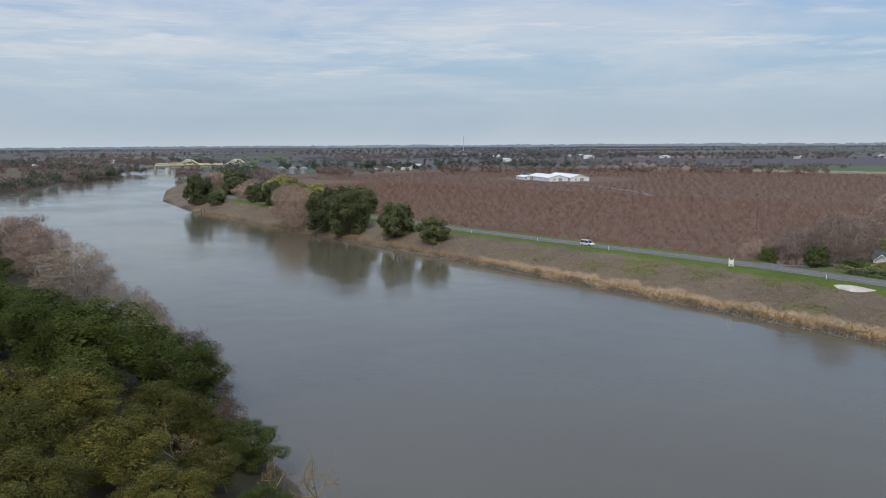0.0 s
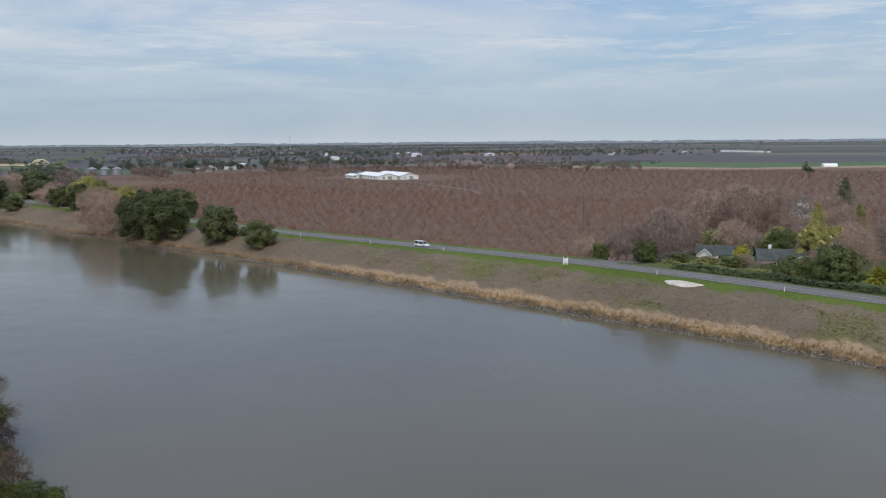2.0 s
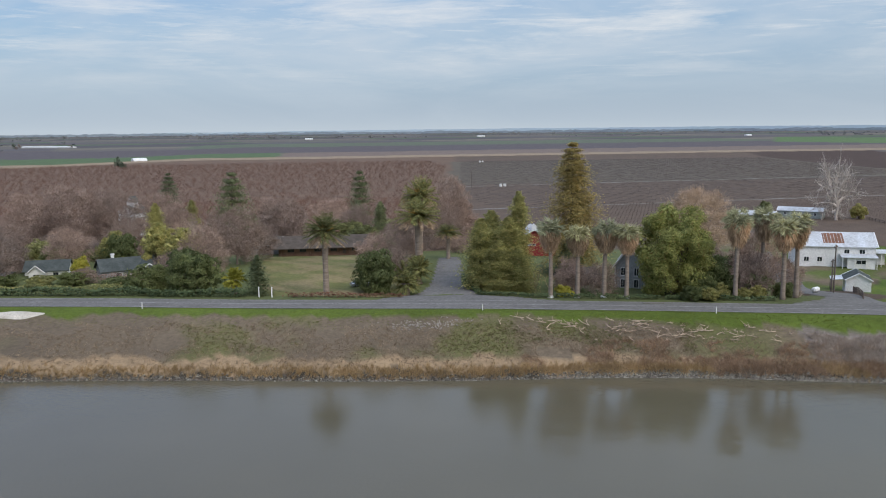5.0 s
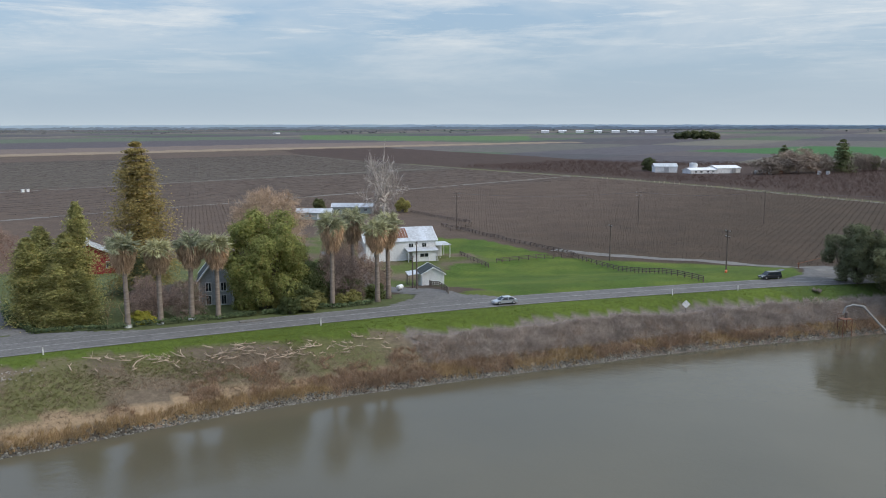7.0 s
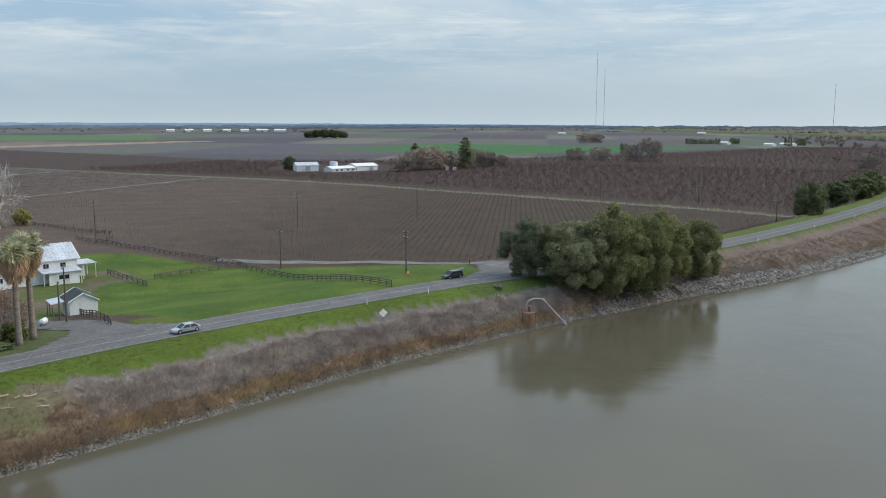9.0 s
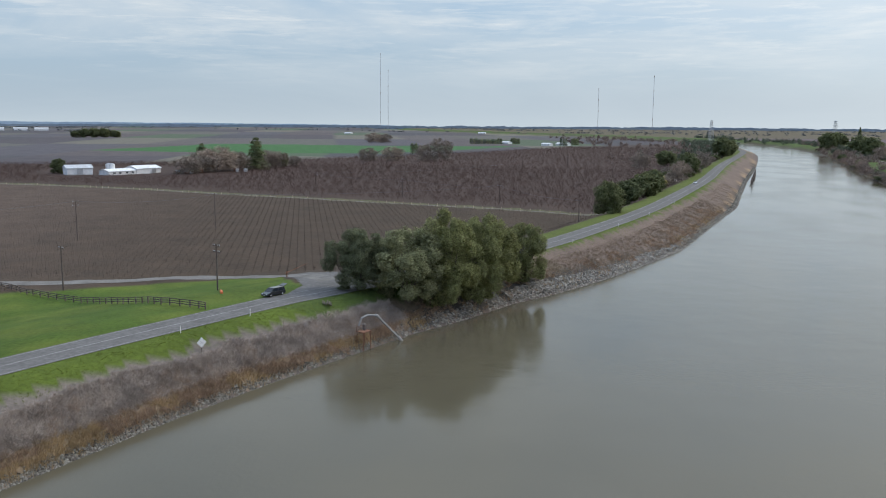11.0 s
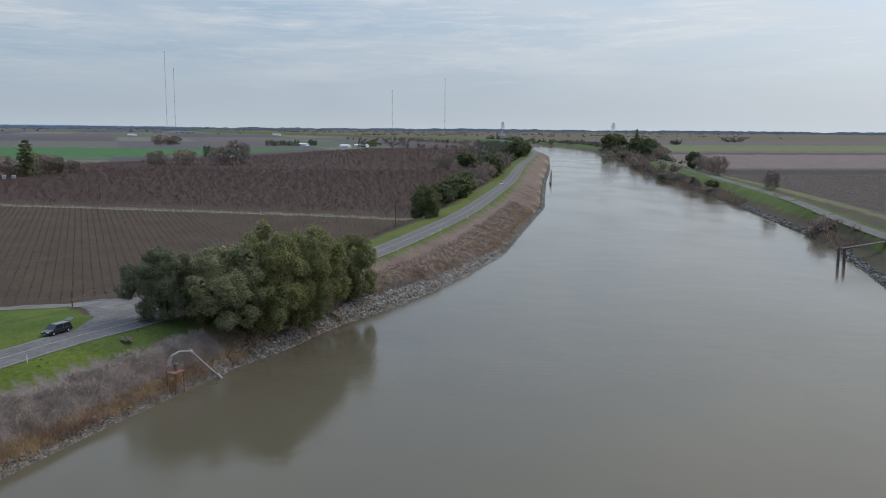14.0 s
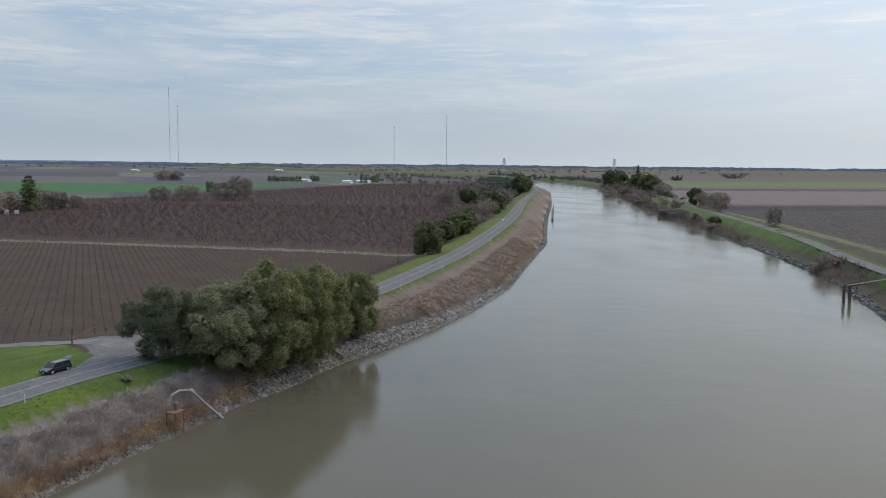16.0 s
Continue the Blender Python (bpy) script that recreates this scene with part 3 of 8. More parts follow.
    put(b & (x > 80) & (x < 172) & (u > 0.54), (0.084, 0.114, 0.019))
    put(b & (x > 235) & (u > 0.16) & (u < 0.72), (0.165, 0.122, 0.098))
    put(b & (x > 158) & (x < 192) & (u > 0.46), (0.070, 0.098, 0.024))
    # dark ground puts the shade between the riprap stones into the colour
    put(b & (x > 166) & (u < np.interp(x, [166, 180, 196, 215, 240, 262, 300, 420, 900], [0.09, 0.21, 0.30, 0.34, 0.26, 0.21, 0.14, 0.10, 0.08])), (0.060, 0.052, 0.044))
    put(i < 0, (0.115, 0.095, 0.062))
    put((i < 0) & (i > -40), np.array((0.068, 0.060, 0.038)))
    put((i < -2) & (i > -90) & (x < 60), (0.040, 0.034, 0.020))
    inn = (ri < -9) & (i < -30)
    # fields beyond the opposite levee, in strips across the view down the river
    for x0, x1, rgb in ((-5000, 250, (0.115, 0.095, 0.062)), (250, 720, (0.072, 0.060, 0.050)), (720, 800, (0.050, 0.041, 0.040)), (800, 830, (0.10, 0.085, 0.075)), (830, 1250, (0.165, 0.128, 0.118)), (1250, 1340, (0.070, 0.058, 0.055)), (1340, 1440, (0.125, 0.10, 0.095)), (1440, 1860, (0.125, 0.145, 0.060)), (1860, 2500, (0.12, 0.095, 0.095))):
        put(inn & (x + 0.10 * y >= x0) & (x + 0.10 * y < x1), rgb)
    put(inn & (ri > -22) & (x > 150), (0.125, 0.125, 0.062))
    put((i < -8) & (ri > -6) & (x > 150) & (wobble(x, y, 25, 2) > -0.75), (0.072, 0.105, 0.026))
    return c


def build_ground():
    cx, cy = 15.0, 45.0
    radii = np.concatenate([[0.0], np.geomspace(18, 60, 10), np.geomspace(61, 420, 140), np.geomspace(424, 1300, 110), np.geomspace(1325, 4900, 60)])
    # finer where the land is seen
    ang = np.radians(np.concatenate([np.arange(-42, 176, 0.36), np.arange(177, 317, 2.0)]))
    turns = len(ang)
    x = cx + np.outer(radii[1:], np.cos(ang)).ravel()
    y = cy + np.outer(radii[1:], np.sin(ang)).ravel()
    x, y = np.concatenate([[cx], x]), np.concatenate([[cy], y])
    me = bpy.data.meshes.new("ground")
    k, q = np.arange(turns), (np.arange(turns) + 1) % turns
    tri = np.stack([np.zeros(turns, int), 1 + k, 1 + q], 1)
    rings = np.arange(len(radii) - 2)[:, None] * turns + 1
    quad = np.stack([rings + k, rings + turns + k, rings + turns + q, rings + q], -1).reshape(-1, 4)
    z = height(x, y)
    me.from_pydata(np.stack([x, y, z], 1).tolist(), [], tri.tolist() + quad.tolist())
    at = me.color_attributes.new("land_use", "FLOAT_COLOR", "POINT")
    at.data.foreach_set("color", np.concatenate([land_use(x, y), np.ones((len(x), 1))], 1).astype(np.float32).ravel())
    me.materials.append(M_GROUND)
    me.shade_smooth()
    tagged(new("ground", me), "flat brown farmland with green verges and river levees", kind="structure")


build_ground()

w = Shape()
w.add([(-4900, -4900, 0), (4900, -4900, 0), (4900, 4900, 0), (-4900, 4900, 0)], [(0, 1, 2, 3)])
# only the river's bed lies lower than this sheet
whole("water", w, M_WATER, "wide calm silty river mirroring the sky", kind="structure")


def ribbon(line, half, step, lift, z=None, crown=0.0):
    """A strip along a line that lies on the ground."""
    p = rounded(line, step)
    d = np.gradient(p, axis=0)
    d /= np.hypot(d[:, 0], d[:, 1])[:, None]
    nrm = np.stack([-d[:, 1], d[:, 0]], 1)
    sh = Shape()
    offs = (-half, -half * 0.5, 0, half * 0.5, half) if half > 1 else (-half, half)
    v = []
    for o in offs:
        e = p + nrm * o
        zz = np.full(len(e), z) if z is not None else height(e[:, 0], e[:, 1])
        v.append(np.c_[e, zz + lift + crown * (1 - abs(o) / half)])
    k, mlen = len(offs), len(p)
    v = np.stack(v, 1).reshape(-1, 3)
    f = [(a * k + c, a * k + k + c, a * k + k + c + 1, a * k + c + 1) for a in range(mlen - 1) for c in range(k - 1)]
    return sh.add(v, [t[::-1] for t in f])


def shifted(line, off, step=4):
    p = rounded(line, step)
    d = np.gradient(p, axis=0)
    d /= np.hypot(d[:, 0], d[:, 1])[:, None]
    return p + np.stack([-d[:, 1], d[:, 0]], 1) * off


ROAD_SEEN = ROAD[1:-1]
whole("road", ribbon(ROAD_SEEN, 4.1, 4, 0.06, ROAD_Z, 0.05), M_ASPHALT, "worn grey two-lane asphalt levee road", kind="structure")
road = bpy.data.objects["road"]


def lines_on(line, off, half, z, gap=0):
    p = shifted(line, off, 3)
    sh = Shape()
    d = np.gradient(p, axis=0)
    d /= np.hypot(d[:, 0], d[:, 1])[:, None]
    nr = np.stack([-d[:, 1], d[:, 0]], 1) * half
    for a in range(len(p) - 1):
        if gap and a % gap:
            continue
        sh.quads([[(*(p[a] - nr[a]), z), (*(p[a + 1] - nr[a + 1]), z), (*(p[a + 1] + nr[a + 1]), z), (*(p[a] + nr[a]), z)]])
    return sh


part("edge_line", lines_on(ROAD_SEEN[6:-1], 3.6, 0.06, ROAD_Z + 0.075), M_LINE, road, "worn white edge line")
part("edge_line", lines_on(ROAD_SEEN[6:-1], -3.6, 0.06, ROAD_Z + 0.075), M_LINE, road, "worn white edge line")
part("centre_line", lines_on(ROAD_SEEN[6:-1], 0, 0.09, ROAD_Z + 0.118), M_LINE, road, "pale centre line")
whole("levee_road", ribbon(ROAD_IN[:-1], 3.2, 5, 0.06, 6.42), M_ASPHALT, "grey road along the opposite levee", kind="structure")


def patch(name, outline, mat, label, lift=0.05, step=2.5):
    """A flat paved or bare patch that lies on the ground."""
    o = np.array(outline, float)
    xs, ys = np.arange(o[:, 0].min(), o[:, 0].max() + step, step), np.arange(o[:, 1].min(), o[:, 1].max() + step, step)
    gx, gy = np.meshgrid(xs, ys, indexing="ij")
    ok = inside(gx.ravel(), gy.ravel(), outline).reshape(gx.shape)
    z = height(gx, gy).reshape(gx.shape) + lift
    idx = np.arange(gx.size).reshape(gx.shape)
    f = [(idx[a, b], idx[a + 1, b], idx[a + 1, b + 1], idx[a, b + 1]) for a in range(len(xs) - 1) for b in range(len(ys) - 1) if ok[a, b] or ok[a + 1, b + 1]]
    sh = Shape().add(np.stack([gx, gy, z], -1).reshape(-1, 3), f)
    return whole(name, sh, mat, label, kind="structure")


def lane(name, line, half, mat, label, lift=0.06):
    return whole(name, ribbon(line, half, 2, lift), mat, label, kind="structure")


patch("driveway", [(8, 168.5), (14, 172.5), (19, 177), (22.5, 186), (25.5, 200), (28, 214), (31, 232), (36, 232), (34, 214), (31.2, 198), (29.6, 188), (29.4, 179), (31.4, 170.5), (40, 163.8), (46, 160.5), (30, 158), (14, 162)], M_ASPHALT, "grey asphalt driveway opening between hedges", 0.05, 0.8)
lane("farm_driveway", [(99, 143), (104, 156), (106, 170), (112, 190), (122, 214), (130, 236), (136, 250)], 3.0, M_ASPHALT, "grey farm driveway beside the palms", 0.075)
patch("farm_driveway_mouth", [(87, 150.5), (94, 152.5), (99, 157), (101, 166), (107, 166), (105.5, 156), (105, 149.5), (109, 142), (112, 136), (98, 141)], M_ASPHALT, "flared asphalt farm driveway mouth", 0.05, 0.8)
lane("side_road", [(186, 114), (197, 125), (207, 137), (212, 150), (208.5, 164), (200.5, 178), (193.5, 196), (192, 206)], 2.4, M_GRAVEL, "pale gravel side road beside the pasture", 0.075)
patch("side_road_mouth", [(160, 117.5), (168, 116.5), (178, 117), (190, 123), (201, 131), (205, 129), (199, 118), (197, 112), (203, 98), (196, 95), (170, 109)], M_ASPHALT, "wide asphalt junction mouth", 0.05, 0.8)
lane("orchard_lane", [(-90, 188), (-84, 194), (-80, 203), (-79, 216), (-80, 236)], 2.6, M_ASPHALT, "narrow lane into the orchard", 0.075)

# far woods and hills close the view, their haze painted into the base colours
def far_ring(name, radius, low, top, mat, label, seed, jag, lo=0.0, hi=360.0):
    a = np.radians(np.arange(lo, hi + 0.01, 0.15))
    r2 = np.random.default_rng(seed)
    rough = np.convolve(r2.normal(0, 1, len(a) + 8), np.ones(9) / 9, "valid") * 1.6 + r2.normal(0, 0.45, len(a))
    t = 27 + (top - 27) * np.sin(np.linspace(0, math.pi, len(a))) ** 0.7 + jag * rough if hi - lo < 360 else top + jag * rough
    x, y = radius * np.sin(a), radius * np.cos(a)
    v = np.concatenate([np.stack([x, y, np.full(len(a), low)], 1), np.stack([x, y, np.maximum(t, 2)], 1)])
    k = len(a)
    whole(name, Shape().add(v, [(i, i + 1, k + i + 1, k + i) for i in range(k - 1)]), mat, label, kind="structure")


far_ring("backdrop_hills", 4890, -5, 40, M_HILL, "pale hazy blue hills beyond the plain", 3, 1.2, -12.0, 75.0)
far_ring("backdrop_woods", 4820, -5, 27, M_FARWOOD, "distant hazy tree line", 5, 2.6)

# ---- plants ----


def unit(v):
    return v / np.maximum(np.linalg.norm(v, axis=-1, keepdims=True), 1e-9)


def cards(g, at, normal, size, slim=0.62):
    """Leaf-shaped quads at points, facing roughly along normals."""
    k = len(at)
    nrm = unit(unit(normal) + g.normal(0, 0.38, (k, 3)))
    a = unit(np.cross(nrm, g.normal(0, 1, (k, 3))))
    b = np.cross(nrm, a)
    s = np.broadcast_to(size, (k,)) * g.uniform(0.65, 1.25, k)
    a, b = a * s[:, None], b * s[:, None] * slim
    return np.stack([at - a, at - b * 0.9 - a * 0.1, at + a, at + b * 0.9 + a * 0.1], 1)


def spikes(g, at, way, length, width):
    """Thin triangles that start at points and run along ways."""
    k = len(at)
    way = unit(way)
    side = unit(np.cross(way, g.normal(0, 1, (k, 3)))) * np.broadcast_to(width, (k,))[:, None]
    return np.stack([at - side, at + side, at + way * np.broadcast_to(length, (k,))[:, None]], 1)


def crown_points(g, low, top, wide, leaf, count, lobes=16, gap=0.16):
    """Points of a crown of rounded boughs, each broken into clumps: places, ways they face, sizes, bough centres."""
    half, mid = (top - low) / 2, (top + low) / 2
    k = np.arange(lobes) + 0.5
    el = 1 - 1.75 * k / lobes
    az = k * 2.39996 + g.uniform(0, 6)
    d = np.stack([np.cos(az) * np.sqrt(1 - el**2), np.sin(az) * np.sqrt(1 - el**2), el], 1) + g.normal(0, 0.13, (lobes, 3))
    rad = g.uniform(0.7, 1.3, lobes) * 1.15 / math.sqrt(lobes) + 0.06
    centre = unit(d) * (1 - rad * g.uniform(0.7, 1.25, lobes))[:, None]
    centre[:, :2] *= (1 + 0.16 * np.sin(az * 2 + g.uniform(0, 6)))[:, None]
    centre, rad = np.concatenate([centre, [[0, 0, 0.1]]]), np.append(rad, 0.66)
    # clumps stand out from each bough
    per = 11
    bump = unit(g.normal(0, 1, (len(rad), per, 3)) + (0, 0, 0.15))
    i = g.choice(len(rad), int(count * 1.5), p=rad**2 / (rad**2).sum())
    j = g.integers(0, per, len(i))
    off = g.normal(0, 0.30, (len(i), 3))
    way = unit(bump[i, j] + off)
    swell = 0.80 + 0.30 * np.exp(-((off**2).sum(1)) * 4.0) + g.normal(0, gap * 0.42, len(i))
    at = centre[i] + way * (rad[i] * swell)[:, None] * (1, 1, 0.78)
    deep = np.zeros(len(i), bool)
    for q in range(len(rad)):
        deep |= (np.linalg.norm(at - centre[q], axis=1) < rad[q] * 0.66) & (i != q)
    at, way, i = at[~deep][:count], way[~deep][:count], i[~deep][:count]
    face = unit(way + 0.5 * unit(at))
    # old inner leaves close the crown
    core = count // 9
    ci = g.choice(len(rad), core, p=rad**2 / (rad**2).sum())
    cw = unit(g.normal(0, 1, (core, 3)))
    at = np.concatenate([at, centre[ci] + cw * (rad[ci] * 0.62)[:, None]])
    face = np.concatenate([face, cw])
    size = np.concatenate([np.full(len(i), leaf), np.full(core, leaf * 2.4)])
    at = at * (wide / 2, wide / 2, half) + (0, 0, mid)
    k = wide / 2 / np.percentile(np.hypot(at[:, 0], at[:, 1]), 98)
    at[:, :2] *= k
    z0, z1 = np.percentile(at[:, 2], 1), np.percentile(at[:, 2], 99.7)
    at[:, 2] = np.maximum(low + (at[:, 2] - z0) * (top - low) / (z1 - z0), low * 0.7 + 0.1)
    return at, face, size, centre * (wide / 2 * k, wide / 2 * k, half) + (0, 0, mid)


def crown_shape(g, low, top, wide, leaf, count, lobes=16, gap=0.16):
    """A crown of many small leaves. Gives the shape and the bough centres."""
    at, face, size, centre = crown_points(g, low, top, wide, leaf, count, lobes, gap)
    return Shape().quads(cards(g, at, face + (0, 0, 0.55), size)), centre


def brush_shape(g, tall, wide, count, twig=0.04, reach=0.7, lobes=24, low=0.06, girth=0.018):
    """A leafless shade tree, so finely twigged that it reads as a soft dome: its wood, and apart from it the twigs."""
    at, face, size, centre = crown_points(g, tall * low, tall, wide, 0.1, count, lobes, 0.55)
    way = face + g.normal(0, 0.8, at.shape) + (0, 0, 0.15)
    fine = Shape().tris(spikes(g, at - unit(way) * reach * 0.4, way, reach * g.uniform(0.5, 1.4, len(at)), twig))
    return limb_shape(g, tall * 0.2, wide, centre[np.argsort(-centre[:, 2])], tall * girth, 6), fine


def limb_shape(g, low, wide, centres, girth, sides=7):
    """A tapered trunk with limbs that reach into the crown."""
    sh = Shape()
    lean = g.normal(0, 0.03, 2) * low
    fork = np.array([lean[0], lean[1], low])
    sh.tube([(0, 0, -0.5), (0, 0, 0.15), (lean[0] * 0.4, lean[1] * 0.4, low * 0.5), fork], [girth * 1.5, girth * 1.15, girth * 0.95, girth * 0.8], sides)
    for c in centres[:12]:
        m = fork + (c - fork) * 0.5 + g.normal(0, 0.05, 3) * wide
        sh.tube([fork - (0, 0, 0.3), m, fork + (c - fork) * 0.92], [girth * 0.5, girth * 0.3, girth * 0.1], 5, False)
    return sh


def bare_shape(g, tall, wide, splits=(6, 5, 5), twigs=22, twig=0.03, reach=0.07, crook=0.22, up=0.12, low=0.12, girth=0.02, spread=0.7):
    """A leafless tree that forks again and again from a trunk: the wood, and apart from it the fine twigs at its ends."""
    wood, at, way = Shape(), [], []

    def grow(p, d, length, r, level):
        pts = [p]
        for _ in range(3):
            d = unit(d + g.normal(0, crook, 3) + (0, 0, up * 0.6))
            pts.append(pts[-1] + d * length / 3)
        wood.tube(pts, [r, r * 0.86, r * 0.7, r * 0.52], 7 if level == 0 else 4 if level == 1 else 3, False)
        if level == len(splits):
            u = g.uniform(0, 3, twigs)
            i = np.minimum(u.astype(int), 2)
            q = np.array(pts)
            at.append(q[i] + (q[i + 1] - q[i]) * (u - i)[:, None] + g.normal(0, length * 0.10, (twigs, 3)))
            way.append(d + g.normal(0, 0.75, (twigs, 3)) + (0, 0, up))
            return
        a0 = g.uniform(0, 6.28)
        e1 = unit(np.cross(d, (0.3, 0.9, 0.2)))
        e2 = np.cross(d, e1)
        for j in range(splits[level]):
            f = 1.0 if level == 0 and j > splits[0] // 2 else g.uniform(0.45, 1.0)
            i = min(int(f * 3), 2)
            s0 = pts[i] + (pts[i + 1] - pts[i]) * (f * 3 - i)
            az = a0 + j * 2.39996 + g.normal(0, 0.3)
            lean = g.uniform(0.45, 1.15) * spread / 0.7 if j else 0.25
            nd = unit(d * math.cos(lean) + (e1 * math.cos(az) + e2 * math.sin(az)) * math.sin(lean))
            grow(s0, nd, (tall * 0.36 if level == 0 else length * 0.72) * g.uniform(0.75, 1.2), r * (0.52 if level else 0.6) * g.uniform(0.8, 1.1), level + 1)

    grow(np.array([0, 0, -0.4]), np.array([0, 0, 1.0]), tall * low + 0.4, tall * girth, 0)
    at, way = np.concatenate(at), unit(np.concatenate(way))
    fine = Shape().tris(spikes(g, at, way, tall * reach * g.uniform(0.4, 1.4, len(at)), twig))
    k = wide / 2 / np.percentile(np.hypot(at[:, 0], at[:, 1]), 95)
    kz = tall * 0.96 / np.percentile(at[:, 2], 99.5)
    for sh in (wood, fine):
        for v in sh.v:
            v *= (k, k, kz)
            v[:, 2] = np.where(v[:, 2] < 0.1, np.maximum(v[:, 2], -0.5), v[:, 2])
    return wood, fine


def conifer_shape(g, tall, wide, boughs=150, needles=14, needle=0.45, power=0.85, droop=0.25, low=0.06, bare=0.15, tiers=0, ragged=0.25):
    """A cone of drooping boughs with uneven gaps."""
    at, nrm = [], []
    z = low + (1 - low) * np.sort(g.random(boughs)) ** 0.9
    if tiers:
        z = (np.floor(z * tiers) + g.normal(0.5, 0.09, boughs)) / tiers
    for u in z:
        u = min(u, 0.99)
        reach = wide / 2 * max(0.05, (1 - u) ** power) * g.uniform(0.87 - ragged, 0.87 + ragged) * (1 + ragged * 0.6 * math.sin(u * 41) * math.sin(u * 17))
        a = g.uniform(0, 2 * math.pi)
        t = np.linspace(bare, 1, needles)
        out = np.array([math.cos(a), math.sin(a)])
        p = np.c_[np.outer(t * reach, out), u * tall - droop * reach * t**1.5 + 0.12 * reach * t]
        p += g.normal(0, 0.09 * reach + 0.08, p.shape) * (0.4 + t)[:, None]
        at.append(p), nrm.append(np.c_[np.outer(t, out), np.full(needles, 1.0)])
    at, nrm = np.concatenate(at), np.concatenate(nrm)
    at[:, :2] *= wide / 2 / np.percentile(np.hypot(at[:, 0], at[:, 1]), 98)
    at[:, 2] = np.maximum(at[:, 2] * tall / at[:, 2].max(), 0.1)
    crown = Shape().quads(cards(g, at, nrm, needle, 0.5))
    trunk = Shape().tube([(0, 0, -0.5), (0, 0, tall * 0.4), (0, 0, tall * 0.97)], [tall * 0.016, tall * 0.011, 0.04], 7)
    return trunk, crown


def fan_palm_shapes(g, tall):
    trunk = Shape()
    bend = g.normal(0, 0.18, 2)
    zs = np.linspace(0, tall * 0.86, 9)
    trunk.tube([(bend[0] * (z / tall) ** 2 * 2, bend[1] * (z / tall) ** 2 * 2, z) for z in zs], [0.62, 0.46, 0.42, 0.40, 0.38, 0.37, 0.36, 0.35, 0.33], 10)
    top = np.array([bend[0] * 1.6, bend[1] * 1.6, tall * 0.88])
    # dead fronds hang in a tapering skirt
    k = 2400
    u = g.random(k) ** 0.8
    a = g.uniform(0, 2 * math.pi, k)
    r = 0.5 + 1.25 * np.sin(np.clip(u, 0.04, 1) * math.pi * 0.55) * g.uniform(0.7, 1.1, k)
    at = top + np.c_[np.cos(a) * r, np.sin(a) * r, -tall * 0.22 + u * tall * 0.23]
    way = np.c_[np.cos(a) * 0.25, np.sin(a) * 0.25, np.full(k, -1.0)] + g.normal(0, 0.16, (k, 3))
    skirt = Shape().tris(spikes(g, at, way, g.uniform(0.7, 1.5, k), 0.085))
    # living fans stand out all round
    fans = Shape()
    for i in range(92):
        el = math.asin(g.uniform(-0.6, 0.96))
        az = g.uniform(0, 2 * math.pi)
        d = np.array([math.cos(az) * math.cos(el), math.sin(az) * math.cos(el), math.sin(el)])
        root = top + (0, 0, 0.4) + d * g.uniform(0.9, 2.0) * (1.1, 1.1, 0.9)
        side = unit(np.cross(d, (0, 0, 1)) + 1e-6)
        lift = np.cross(side, d)
        w = np.linspace(-1.35, 1.35, 19)
        ways = d * np.cos(w)[:, None] + (side * math.cos(az) + lift * 0.35 + side * 0.6) * np.sin(w)[:, None] - np.array([0, 0, 0.32])
        fans.tris(spikes(g, np.repeat(root[None], 19, 0), ways, g.uniform(0.9, 1.6, 19), 0.08))
        fans.tris(spikes(g, top[None] + (0, 0, 0.3), (root - top)[None], np.linalg.norm(root - top), 0.05))
    return trunk, skirt, fans


def date_palm_shapes(g, tall, reach=3.8, fronds=110):
    trunk = Shape().tube([(0, 0, -0.4), (0, 0, 0.4), (0.1, 0, tall * 0.4), (0, 0, tall * 0.72), (0, 0, tall * 0.80)], [0.9, 0.62, 0.56, 0.66, 1.0], 10)
    top = np.array([0, 0, tall * 0.80])
    crown, old = Shape(), Shape()
    for i in range(fronds):
        el = math.asin(g.uniform(-0.62, 0.99))
        az = i * 2.39996
        out = np.array([math.cos(az), math.sin(az), 0.0])
        t = np.linspace(0, 1, 16)
        ln = reach * g.uniform(0.85, 1.1)
        p = top + np.outer(t * ln * math.cos(el), out) + np.outer(t * ln * math.sin(el) - (0.04 + 0.15 * math.cos(el)) * ln * t**2, (0, 0, 1))
        d = np.gradient(p, axis=0)
        side = unit(np.cross(d, (0, 0, 1)))
        for s in (-1, 1):
            ways = unit(d) * 0.75 + side * s * 0.8 - np.array([0, 0, 0.25])
            (old if el < -0.32 else crown).tris(spikes(g, p[1:], ways[1:], 0.75 * np.sin(np.clip(t[1:], 0.15, 0.95) * math.pi) ** 0.5 + 0.15, 0.05))
            (old if el < -0.32 else crown).tris(spikes(g, (p[1:] + p[:-1]) / 2, ways[1:], 0.75, 0.045))
        (old if el < -0.32 else crown).tris(spikes(g, p[:-1], np.diff(p, axis=0), np.linalg.norm(np.diff(p, axis=0), axis=1) * 1.1, 0.05))
    return trunk, crown, old


TREES = {}


def store(kind, tall, wide, parts):
    """Meshes of one kind of plant, at a stated size, for all plants of that kind."""
    TREES[kind] = (tall, wide, [(name, sh.mesh(kind + "_" + name, mat, name == "trunk")) for name, sh, mat in parts])


